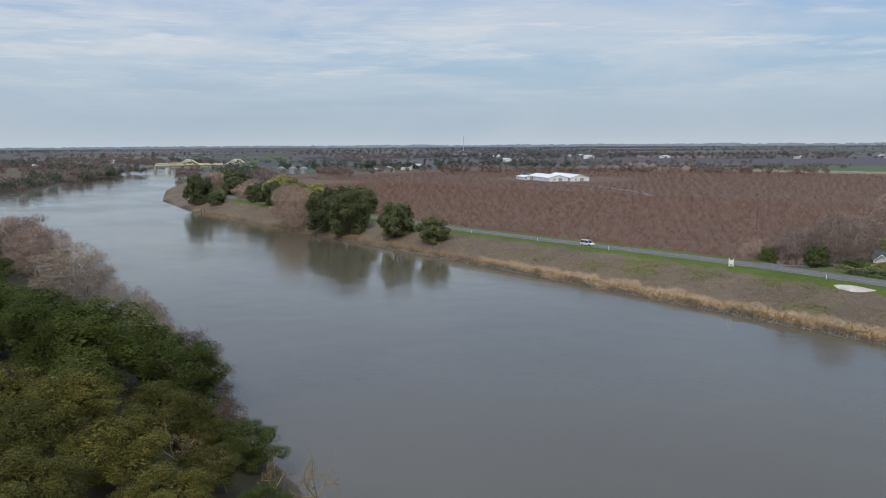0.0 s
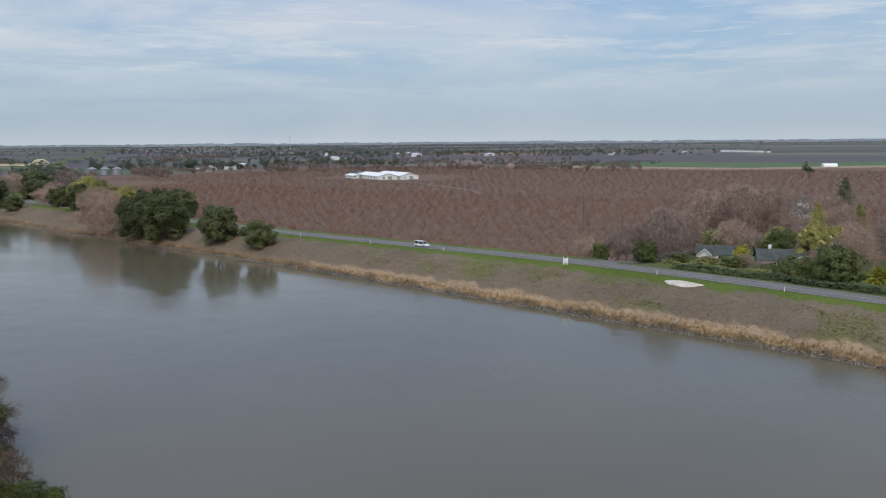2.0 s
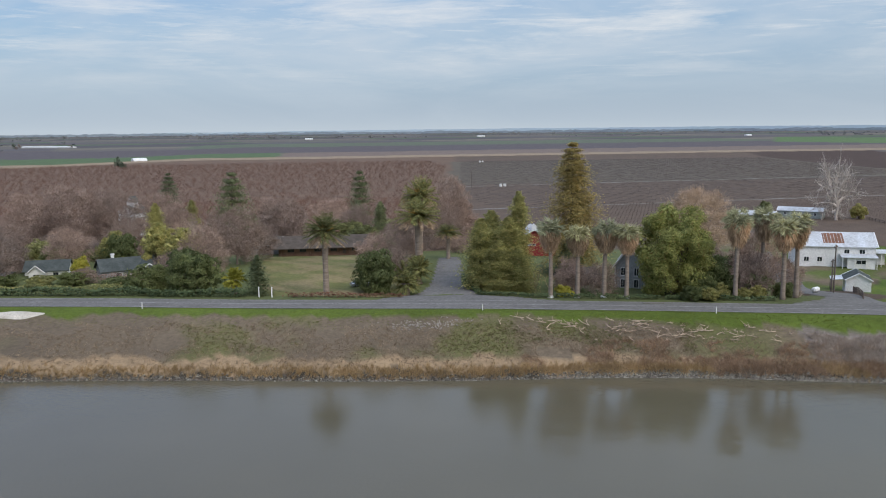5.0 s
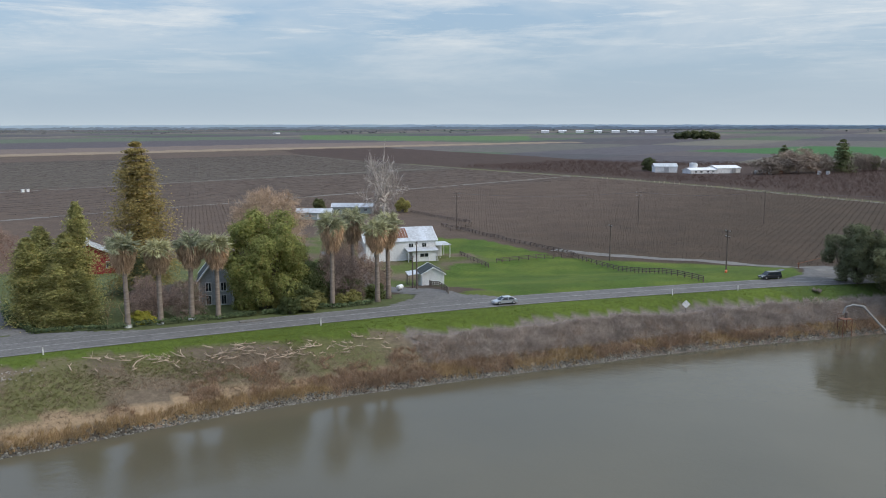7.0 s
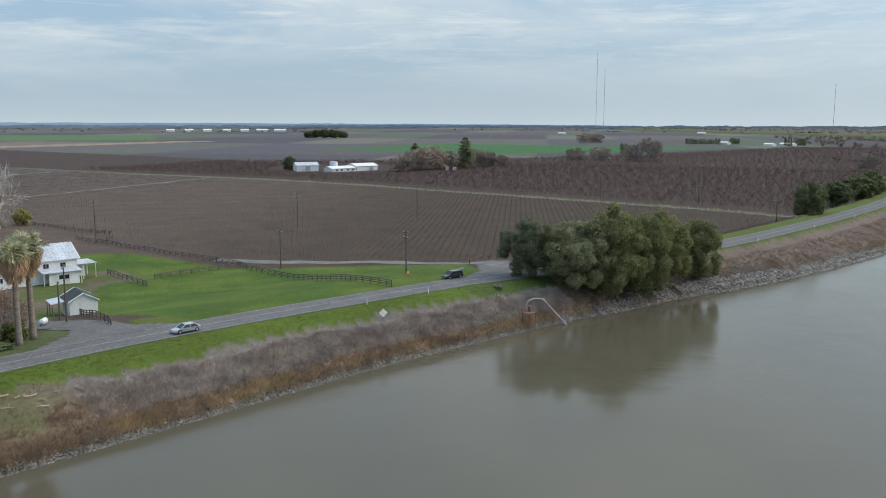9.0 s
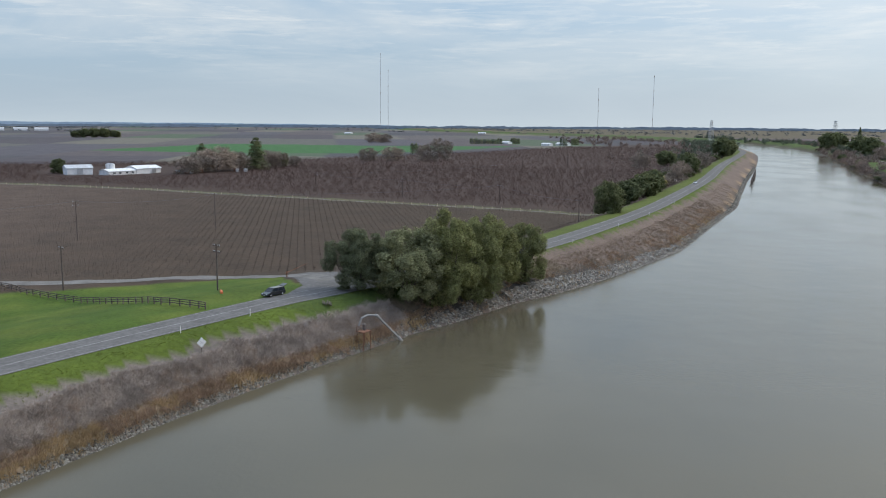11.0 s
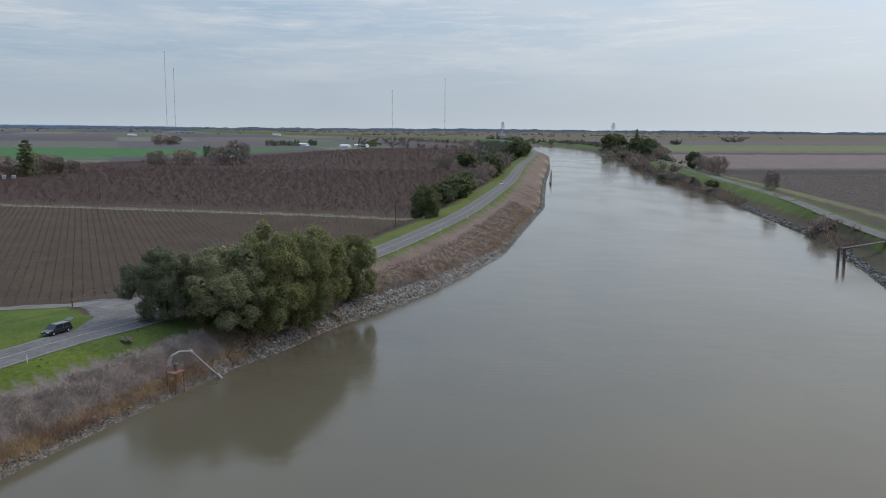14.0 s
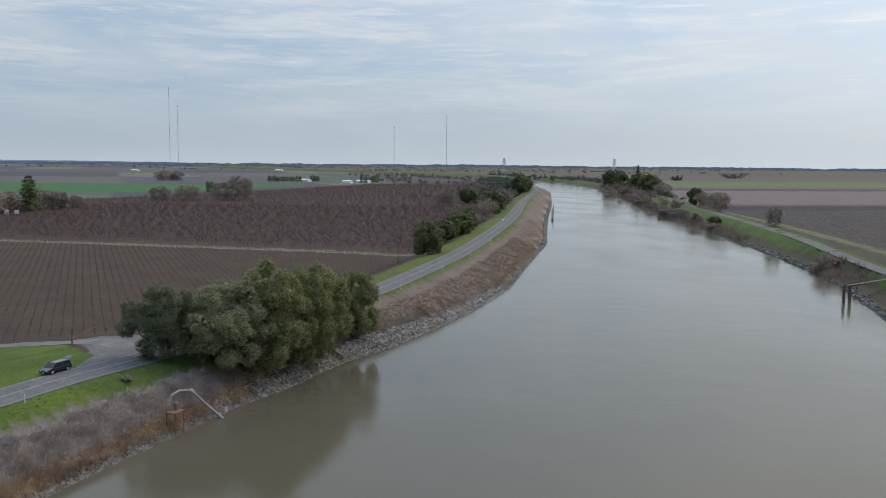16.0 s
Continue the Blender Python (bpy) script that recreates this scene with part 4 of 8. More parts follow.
def broadleaf(kind, seed, tall, wide, low, leaf, count, mat, lobes=16, girth=0.35, bark=None, gap=0.16):
    g = np.random.default_rng(seed)
    crown, centres = crown_shape(g, low, tall, wide, leaf, count, lobes, gap)
    store(kind, tall, wide, [("trunk", limb_shape(g, low * 1.25, wide, centres, girth), bark or M_BARK), ("crown", crown, mat)])


def bare(kind, seed, tall, wide, mat, bark, **kw):
    wood, fine = bare_shape(np.random.default_rng(seed), tall, wide, **kw)
    store(kind, tall, wide, [("trunk", wood, bark), ("bare_crown", fine, mat)])


def brush(kind, seed, tall, wide, mat, bark, count, **kw):
    wood, fine = brush_shape(np.random.default_rng(seed), tall, wide, count, **kw)
    store(kind, tall, wide, [("trunk", wood, bark), ("bare_crown", fine, mat)])


def evergreen(kind, seed, tall, wide, mat, **kw):
    trunk, crown = conifer_shape(np.random.default_rng(seed), tall, wide, **kw)
    store(kind, tall, wide, [("trunk", trunk, M_BARK), ("crown", crown, mat)])


broadleaf("oak_a", 11, 17, 18, 1.0, 0.155, 48000, M_OAK_GREY, 38, 0.45, gap=0.22)
broadleaf("oak_b", 12, 20, 14, 0.6, 0.15, 44000, M_OAK, 46, 0.45, gap=0.20)
broadleaf("oak_c", 13, 19, 15, 0.4, 0.15, 44000, M_OAK, 42, 0.45, gap=0.20)
broadleaf("round_bush", 14, 10, 13, 0.1, 0.22, 12000, M_OAK_DEEP, 20, 0.3)
broadleaf("wide_bush", 15, 8, 12, 0.1, 0.26, 6000, M_BUSH, 18, 0.25)
broadleaf("olive_tree", 16, 12, 10, 0.4, 0.24, 9000, M_OLIVE, 18, 0.28)
broadleaf("magnolia", 17, 18.5, 17, 0.1, 0.20, 42000, M_MAGNOLIA, 40, 0.45, gap=0.30)
broadleaf("small_tree", 18, 11, 10, 0.3, 0.26, 8000, M_OAK, 16, 0.25)
broadleaf("far_oak", 22, 17, 18, 0.2, 0.60, 4200, M_OAK_DEEP, 18, 0.4, gap=0.2)
broadleaf("mid_oak", 24, 19, 18, 0.3, 0.29, 19000, M_OAK_DEEP, 22, 0.4, gap=0.2)
broadleaf("bank_tree", 19, 16, 15, 0.8, 0.135, 27000, M_BANK_GREEN, 15, 0.4, gap=0.30)
broadleaf("bank_tree_b", 23, 15, 14, 0.6, 0.19, 12000, M_BANK_GREEN, 14, 0.4, gap=0.30)
broadleaf("bank_tree_olive", 20, 13, 14, 0.5, 0.13, 22000, M_BANK_OLIVE, 13, 0.4, gap=0.30)
broadleaf("yellow_shrub", 21, 4.8, 4.4, 0.2, 0.20, 2600, M_YELLOW, 10, 0.12)
brush("bare_tree_a", 31, 16, 18, M_TWIG, M_TWIG, 15000, twig=0.05, reach=0.8, lobes=26)
brush("bare_tree_b", 32, 13, 14, M_TWIG, M_TWIG, 12000, twig=0.045, reach=0.7, lobes=22)
brush("bare_shrub", 33, 8, 12, M_TWIG, M_TWIG, 8000, twig=0.045, reach=0.6, lobes=18, low=0.02)
brush("far_bare_tree", 38, 14, 16, M_TWIG_PALE, M_TWIG, 3600, twig=0.12, reach=1.3, lobes=18)
brush("pale_bare_tree", 34, 13, 14, M_TWIG_PALE, M_TWIG_PALE, 8000, twig=0.035, reach=1.1, lobes=20, low=0.1, girth=0.022)
bare("sycamore", 35, 27, 23, M_TWIG_WHITE, M_TWIG_WHITE, low=0.24, splits=(8, 6, 5), twigs=18, twig=0.05, reach=0.06, girth=0.032, crook=0.34, up=0.04, spread=0.85)
brush("willow", 36, 20, 25, M_TWIG_TAN, M_TWIG_TAN, 17000, twig=0.045, reach=1.5, lobes=30)
bare("dead_tree", 37, 9, 7, M_TWIG_YELLOW, M_TWIG_YELLOW, low=0.26, splits=(4, 4, 3), twigs=9, twig=0.022, reach=0.06, girth=0.017, crook=0.42)
bare("overhanging_tree", 39, 10, 13, M_TWIG_UMBER, M_TWIG_UMBER, low=0.10, splits=(7, 5, 4), twigs=26, twig=0.022, reach=0.08, up=-0.10, spread=1.0, girth=0.016)
evergreen("cedar", 41, 21, 14, M_CONIFER, boughs=420, needles=26, needle=0.28, droop=0.10, bare=0.10, power=0.62, tiers=11, low=0.04)
evergreen("redwood", 42, 32, 11, M_REDWOOD, boughs=1700, needles=22, needle=0.22, power=0.58, droop=0.3, low=0.04, bare=0.42, tiers=24, ragged=0.42)
evergreen("spruce", 43, 18, 7.5, M_CONIFER, boughs=340, needles=16, needle=0.32, power=0.8)
evergreen("cypress", 44, 16, 7, M_CONIFER, boughs=560, needles=14, needle=0.27, power=0.55, droop=-0.3, low=0.02, bare=0.4)
evergreen("far_cedar", 47, 21, 14, M_OAK_DEEP, boughs=330, needles=14, needle=0.75, droop=0.15, bare=0.10, power=0.6, tiers=9, low=0.03)
evergreen("far_cypress", 46, 16, 7, M_CONIFER, boughs=120, needles=8, needle=0.7, power=0.45, droop=-0.2, low=0.02, bare=0.4)
evergreen("olive_cypress", 45, 19, 7.5, M_OLIVE, boughs=1250, needles=18, needle=0.21, power=0.50, droop=0.10, low=0.01, bare=0.40, ragged=0.50)
g = np.random.default_rng(51)
for kind, tall in (("fan_palm_a", 16.5), ("fan_palm_b", 17.5)):
    a, b_, c_ = fan_palm_shapes(g, tall)
    store(kind, tall + 1.6, 5.0, [("trunk", a, M_PALM_TRUNK), ("dead_frond_skirt", b_, M_SKIRT), ("crown", c_, M_FROND)])
a, b_, c_ = date_palm_shapes(g, 16.5, 4.4, 130)
k = 160
az = g.uniform(0, 6.28, k)
stalks = Shape().tris(spikes(g, np.tile([0, 0, 13.3], (k, 1)) + g.normal(0, 0.25, (k, 3)), np.c_[np.cos(az), np.sin(az), g.uniform(0.1, 1.2, k)], g.uniform(1.2, 2.4, k), 0.10))
store("date_palm", 17, 8.4, [("trunk", a, M_PALM_TRUNK), ("crown", b_, M_FROND_DARK), ("old_fronds", c_, M_SKIRT), ("flower_stalks", stalks, M_STALK)])
a, b_, c_ = date_palm_shapes(g, 3.2, 2.6, 50)
store("low_palm", 4.2, 5.5, [("trunk", a, M_PALM_TRUNK), ("crown", b_, M_FROND_DARK), ("old_fronds", c_, M_FROND_DARK)])
a, b_, c_ = date_palm_shapes(g, 3.4, 2.2, 60)
store("yellow_palm", 4.6, 4.6, [("trunk", a, M_PALM_TRUNK), ("crown", b_, M_YELLOW), ("old_fronds", c_, M_YELLOW)])


def plant(name, kind, x, y, tall, wide, label, category="tree", group="", z=None):
    """One plant of a kind, stretched to its own height and width."""
    t0, w0, parts = TREES[kind]
    m = pose(x, y, (ground_z(x, y) if z is None else z) - 0.05, 0, 0, float(rng.uniform(0, 360)))
    ob = thing(name, m, label, category, group)
    ob.scale = (wide / w0, wide / w0, tall / t0)
    for n, me in parts:
        part(n, me, None, ob)
    return ob


# oaks over the water
OAK = "evergreen oaks on the river bank"
plant("oak_tree", "oak_a", 180, 95, 15, 20, "broad grey-green evergreen oak leaning over the riprap bank", group=OAK)
plant("oak_tree", "oak_a", 176.6, 104.6, 12.5, 14, "smaller grey-green evergreen oak beside the road", group=OAK)
plant("oak_tree", "oak_b", 185, 88.4, 20.2, 15, "tall dark green evergreen oak on the river bank", group=OAK)
plant("oak_tree", "oak_c", 192.5, 84, 17.8, 14.5, "dense dark green evergreen oak above the stones", group=OAK)
plant("oak_tree", "oak_b", 203, 82, 16.6, 15.5, "dense dark green evergreen oak above the stones", group=OAK)
plant("oak_tree", "oak_c", 214.5, 74.6, 13.8, 12, "smaller round dark green oak at the end of the group", group=OAK)
# upstream bank
plant("oak_shrub", "round_bush", -214.5, 178, 9.6, 13.5, "round dark green oak shrub beside the levee road", group="round shrubs on the levee")
plant("oak_shrub", "round_bush", -239, 180.5, 13.9, 17, "tall round dark green oak shrub beside the levee road", group="round shrubs on the levee")
plant("oak_tree", "mid_oak", -272, 181, 20, 21, "large dark green oak above the river")
plant("oak_tree", "mid_oak", -290, 182, 18.5, 20, "large dark green oak above the river")
plant("bare_tree", "bare_tree_b", -312, 182.5, 19, 16, "leafless brown tree on the levee slope", group="bare trees on the levee")
plant("bare_tree", "bare_tree_a", -326, 184, 19.5, 18, "leafless brown tree on the levee slope", group="bare trees on the levee")
plant("olive_tree", "olive_tree", -372, 215, 15, 19, "rounded olive-green tree behind the levee road")
plant("olive_tree", "olive_tree", -345, 212, 13, 20, "rounded olive-green tree behind the levee road")
plant("olive_tree", "olive_tree", -400, 225, 16, 22, "rounded olive-green tree behind the levee road")
for bx, by, bh, bw, kd, lb in ((-356, 203, 12, 17, "mid_oak", "dark green oak on the levee by the river"), (-384, 213, 13, 18, "mid_oak", "dark green oak behind the levee road"), (-306, 214, 13, 17, "mid_oak", "dark green oak behind the levee road"), (-414, 219, 11, 16, "mid_oak", "dark green oak behind the levee road"), (-452, 236, 12, 17, "bare_tree_b", "leafless brown tree behind the levee road"), (-426, 236, 13, 18, "bare_tree_a", "leafless brown tree behind the levee road"), (-483, 240, 12, 15, "mid_oak", "dark green oak by the road bend"), (-528, 244, 12, 15, "bare_tree_b", "leafless brown tree by the road bend")):
    plant("oak_tree" if "oak" in kd else "bare_tree", kd, bx, by, bh, bw, lb)
plant("bare_tree", "bare_shrub", -436, 226, 10, 22, "leafless reddish thicket behind the levee road")
plant("oak_tree", "mid_oak", -474, 211, 18.5, 18, "dark green oak on the river point")
plant("oak_shrub", "round_bush", -445, 208, 8.6, 12, "dark green shrub above the landing stage")
plant("oak_tree", "far_oak", -502, 251, 12, 13, "dark green tree by the road bend")
plant("oak_tree", "far_oak", -520, 262, 12, 13, "dark green tree by the road bend")
plant("oak_tree", "far_oak", -545, 275, 17, 20, "dark green oak beyond the road bend")
plant("bare_tree", "bare_tree_b", -560, 268, 13, 17, "leafless brown tree beyond the road bend")
plant("oak_tree", "far_oak", -600, 300, 17, 21, "dark green oak beyond the road bend")
plant("oak_tree", "far_oak", -640, 320, 14, 20, "dark green tree beyond the road bend")
# the garden and its surroundings
BARE = "leafless trees round the garden"
plant("bare_shrub", "bare_shrub", -88, 204, 11, 16, "leafless purplish shrub beside the orchard lane", "shrub")
plant("bush", "wide_bush", -80, 199, 6, 7, "dark green bush under bare branches", "bush")
plant("bush", "wide_bush", -94, 200, 5.2, 6, "dark green bush under bare branches", "bush")
plant("bare_shrub", "bare_shrub", -99, 201, 6.5, 9, "leafless purplish shrub at the roadside", "shrub")
plant("bare_tree", "bare_tree_b", -78, 207, 14.5, 16, "broad leafless pinkish-brown tree by the lane", group=BARE)
plant("bare_tree", "bare_tree_b", -66, 231, 10, 12, "leafless pinkish-brown tree behind the cottage", group=BARE)
plant("green_tree", "small_tree", -80, 253, 9.5, 9, "dark green round tree behind the cottage")
plant("green_tree", "olive_tree", -60, 254, 11.5, 11, "light green tree behind the cottages")
plant("bush", "wide_bush", -66, 243, 5.5, 9, "dark green bush behind the cottages", "bush")
plant("spruce_tree", "olive_cypress", -48, 254, 17, 8, "yellowish green conifer behind the cottages")
plant("green_tree", "olive_tree", -41, 220, 11.6, 10, "yellow-green leafy tree beside the cottage")
for bx, by, bh, bw in ((-84, 297, 22, 25), (-71, 304, 20, 20), (-97, 303, 19, 20), (-60, 322, 17, 19), (-108, 320, 13, 15), (-81, 268, 9.5, 12), (-20, 318, 15, 18), (-50, 300, 15, 16), (-14, 300, 16, 20), (2, 306, 15, 18), (36, 318, 14, 17), (22, 262, 10, 12), (-34, 296, 13, 15)):
    plant("bare_tree", "bare_tree_a" if bh > 13.5 else "bare_tree_b", bx, by, bh, bw, "leafless purplish-brown shade tree", group=BARE)
plant("cedar_tree", "cedar", -71, 413, 20, 12, "bluish green conifer behind the garden")
plant("cedar_tree", "cedar", -31, 300, 25.5, 18, "dark green spreading cedar with layered boughs")
plant("cedar_tree", "cedar", -25, 290, 13, 13, "dark green spreading cedar with layered boughs")
plant("spruce_tree", "olive_cypress", -46, 310, 15.5, 7.5, "yellowish green conifer behind the cedar")
plant("bare_tree", "pale_bare_tree", -38, 252, 10, 12, "leafless pale tree in the garden", group=BARE)
plant("bare_tree", "bare_tree_b", -23, 226, 15, 15, "leafless purplish tree beside the lawn", group=BARE)
plant("bush", "wide_bush", -28, 186, 9, 12, "large dark green bush by the road", "bush")
plant("bush", "wide_bush", -38, 189, 6, 10, "dark green bush by the road", "bush")
plant("yellow_palm", "yellow_palm", -19.6, 183, 5.6, 5.2, "bright yellow-green young palm by the road", "palm")
plant("spruce_tree", "spruce", -14.6, 181, 8.6, 6.6, "small blue-green conifer by the gate posts")
plant("date_palm", "date_palm", -0.5, 179, 17.3, 9.0, "tall date palm on the lawn with arching fronds")
plant("cedar_tree", "cedar", 14, 326, 24, 13, "dark green layered conifer behind the house")
plant("cypress_tree", "cypress", 18, 275, 16.6, 7.2, "green pointed conifer beside the ranch house")
plant("bare_tree", "bare_tree_a", 11, 290, 14, 14, "leafless purplish-brown shade tree", group=BARE)
plant("green_tree", "small_tree", 8, 286, 9, 13, "dark green tree behind the ranch house")
plant("green_tree", "small_tree", 23, 284, 10, 11, "dark green tree behind the ranch house")
plant("date_palm", "date_palm", 22, 206, 17.8, 11.0, "tall date palm with a wide crown beside the drive")
plant("date_palm", "date_palm", 25, 226, 22.6, 10.0, "tall date palm behind another by the drive")
plant("date_palm", "date_palm", 33, 229, 9.6, 7.4, "short date palm beside the drive")
plant("bush", "wide_bush", 10, 181, 9, 10.5, "rounded green bush at the corner of the lawn", "bush")
plant("bare_shrub", "bare_shrub", 13, 214, 9, 13, "leafless grey-brown shrub behind the bush", "shrub")
plant("low_palm", "low_palm", 16, 176.5, 4.3, 6.4, "low spreading palm by the driveway", "palm", "low palms by the driveway")
plant("low_palm", "low_palm", 20, 189, 5.5, 7, "low spreading palm by the driveway", "palm", "low palms by the driveway")
plant("low_palm", "low_palm", 16.5, 184, 5, 6, "low spreading palm by the driveway", "palm", "low palms by the driveway")
plant("bush", "wide_bush", 20, 200, 4.5, 8, "dark green bush along the drive", "bush")
plant("bare_tree", "bare_tree_a", 44, 296, 23, 15, "tall leafless pinkish tree behind the drive", group=BARE)
plant("bare_tree", "bare_tree_b", 40, 276, 15, 11, "leafless pinkish tree behind the drive", group=BARE)
CYP = "tall olive conifers by the drive"
for bx, by, bh, bw in ((32.6, 181, 15.2, 9.5), (36.0, 186, 16.4, 10.5), (38.6, 179.5, 15.6, 10.5), (35.8, 176.5, 11, 9), (41.0, 180.5, 21, 8), (39.5, 175.5, 9.5, 7.5)):
    plant("cypress_tree", "olive_cypress", bx, by, bh, bw, "tall olive-green conifer beside the drive", group=CYP)
plant("redwood_tree", "redwood", 58, 197, 31, 16.5, "very tall conical redwood with brownish green foliage")
plant("spruce_tree", "spruce", 56, 192, 9, 8, "dark conifer under the redwood")
plant("bare_shrub", "bare_shrub", 56, 170, 6.5, 9, "leafless reddish-brown shrub behind the palms", "shrub")
plant("bare_shrub", "bare_shrub", 51, 176, 7, 8, "leafless reddish-brown shrub behind the palms", "shrub")
plant("magnolia_tree", "magnolia", 70.3, 166, 18.4, 17.5, "dense olive-green magnolia with foliage to the ground")
plant("willow_tree", "willow", 112, 244, 20.7, 26, "broad leafless tan willow behind the magnolia")
PALMS = "fan palms along the road"
for k, (bx, by, bz, th, wd) in enumerate(((43.9, 165.2, 6.3, 17.8, 5.3), (49.2, 164.4, 6.2, 16.6, 5.4), (54.5, 163.8, 6.2, 17.4, 5.5), (58.5, 161.8, 6.3, 16.8, 5.3), (79.3, 157.5, 6.05, 20.0, 5.4), (88.4, 155.8, 6.05, 18.2, 5.4), (92.3, 157.6, 6.0, 18.9, 5.6), (89.5, 166, 5.6, 20.0, 5.4))):
    p = plant("fan_palm", "fan_palm_" + "ab"[k % 2], bx, by, th, wd, "tall fan palm with a whitewashed foot and a tan dead-frond skirt" if k < 4 else "tall fan palm with a tan dead-frond skirt", "palm", PALMS, min(bz, ground_z(bx, by)))
    if k < 4:
        part("whitewash", Shape().tube([(0, 0, 0), (0, 0, 0.5), (0, 0, 1.25)], [0.72, 0.64, 0.57], 10), M_WHITE, p, "whitewashed foot")
plant("bare_tree", "bare_tree_b", 92, 172, 13.5, 10, "leafless grey tree between the palms and the barn", group=BARE)
plant("bare_tree", "bare_tree_b", 86, 167, 11, 8, "leafless grey tree between the palms and the barn", group=BARE)
for bx, by, bh, bw in ((80, 166, 6.4, 8.5), (87, 163, 4.2, 6), (93, 163, 3.6, 5), (76, 176, 7.5, 8), (70, 157, 3, 4.5), (74, 161, 5.5, 7.5)):
    plant("bush", "wide_bush", bx, by, bh, bw, "rounded green garden bush by the farm drive", "bush", "bushes by the farm drive")
for bx, by, bh, bw in ((73.5, 156.5, 2.6, 4.2), (77, 160, 3.4, 4.6), (81.5, 158.5, 2.4, 3.6), (85, 159.5, 3.0, 4.0), (72, 164, 4.4, 5.4)):
    plant("leafy_bush", "olive_tree", bx, by, bh, bw, "yellow-green leafy bush under the palms", "bush", "leafy bushes by the farm drive")
plant("bare_shrub", "bare_shrub", 85.5, 162.5, 8.5, 9, "tall leafless grey shrub between the palms", "shrub")
plant("bare_tree", "dead_tree", 41, 167.5, 8, 4.5, "slender leafless pale sapling by the hedge")
plant("bare_tree", "dead_tree", 44.5, 168, 7, 4, "slender leafless pale sapling by the hedge")
plant("sycamore_tree", "sycamore", 214, 329, 27.5, 23, "tall leafless white-barked sycamore behind the barn")
plant("green_tree", "small_tree", 202, 365, 5.2, 6, "small green tree behind the sheds")
plant("olive_tree", "olive_tree", 225, 330, 6.6, 7, "small olive-brown tree beside the sheds")
UNDER = "shrubs round the cottages"
for bx, by, bh, bw, kd, lb in ((-72, 203, 2.6, 7, "wide_bush", "green shrub in front of the cottage"), (-64, 202, 2.4, 7, "olive_tree", "olive-green shrub in front of the cottage"), (-57, 201, 3.2, 7, "wide_bush", "green shrub in front of the cottage"),
                               (-58.5, 214, 5.0, 5, "yellow_shrub", "yellow-green palm-like shrub by the cottage"), (-55, 204, 3.6, 7, "bare_shrub", "leafless brown shrub by the cottage"), (-41, 200, 3.4, 9, "bare_shrub", "leafless brown shrub by the cottage"),
                               (-35, 205, 7.0, 10, "bare_shrub", "leafless brown shrub by the cottage"), (-32, 198, 8, 10, "wide_bush", "dark green bush beside the cottage"), (-46, 194, 2.8, 8, "wide_bush", "green shrub at the roadside"),
                               (-34, 214, 11, 11, "olive_tree", "yellow-green leafy tree beside the cottage"), (-72, 238, 7, 9, "wide_bush", "dark green bush behind the cottage"), (-56, 246, 8, 10, "wide_bush", "dark green bush behind the cottage"),
                               (-78, 222, 9, 11, "bare_tree_b", "leafless pinkish tree beside the cottage"), (-86, 232, 13, 14, "bare_tree_a", "leafless pinkish tree behind the cottage"), (-92, 262, 14, 17, "bare_tree_a", "leafless pinkish tree behind the cottage"),
                               (-62, 282, 12, 15, "bare_tree_b", "leafless pinkish tree behind the cottage"), (-108, 283, 13, 17, "bare_tree_a", "leafless pinkish tree by the orchard"), (-44, 278, 11, 13, "bare_tree_b", "leafless pinkish tree in the garden"),
                               (-26, 262, 9, 11, "bare_tree_b", "leafless pinkish tree beside the lawn"), (-18, 236, 10, 11, "bare_tree_b", "leafless pinkish tree beside the lawn"), (-29, 208, 12, 12, "bare_tree_b", "leafless pinkish tree beside the lawn")):
    plant("shrub" if bh < 8.5 else "garden_tree", kd, bx, by, bh, bw, lb, "shrub" if bh < 8.5 else "tree", UNDER)
for bx, by, bh, bw, kd, lb in ((15, 196, 7.5, 9, "bare_shrub", "leafless grey-brown shrub by the drive"), (20, 214, 8, 9, "bare_shrub", "leafless grey-brown shrub by the drive"), (12, 262, 8, 11, "small_tree", "dark green tree beside the ranch house"), (16, 250, 6, 9, "wide_bush", "brownish green bush beside the ranch house"),
                               (28, 262, 12, 14, "bare_tree_b", "leafless pinkish tree behind the drive"), (48, 300, 14, 13, "bare_tree_b", "leafless pinkish tree behind the drive"), (36, 290, 17, 13, "bare_tree_a", "leafless pinkish tree behind the drive"), (39, 250, 6, 8, "bare_shrub", "leafless brown shrub behind the drive"),
                               (50, 173, 5, 7, "bare_shrub", "leafless brown shrub behind the palms"), (47.5, 168.5, 2.6, 4.5, "yellow_shrub", "yellow-green shrub behind the hedge"), (84, 172, 7, 9, "wide_bush", "dark green bush behind the palms"), (83, 178, 9, 10, "bare_tree_b", "leafless grey tree behind the palms"), (96, 168, 9, 8, "bare_tree_b", "leafless grey tree beside the farm drive")):
    plant("shrub" if bh < 8.5 else "garden_tree", kd, bx, by, bh, bw, lb, "shrub" if bh < 8.5 else "tree", "shrubs along the drives")
# downstream road
plant("oak_tree", "mid_oak", 348, 54.5, 12.8, 13.4, "round dark green oak beside the levee road")
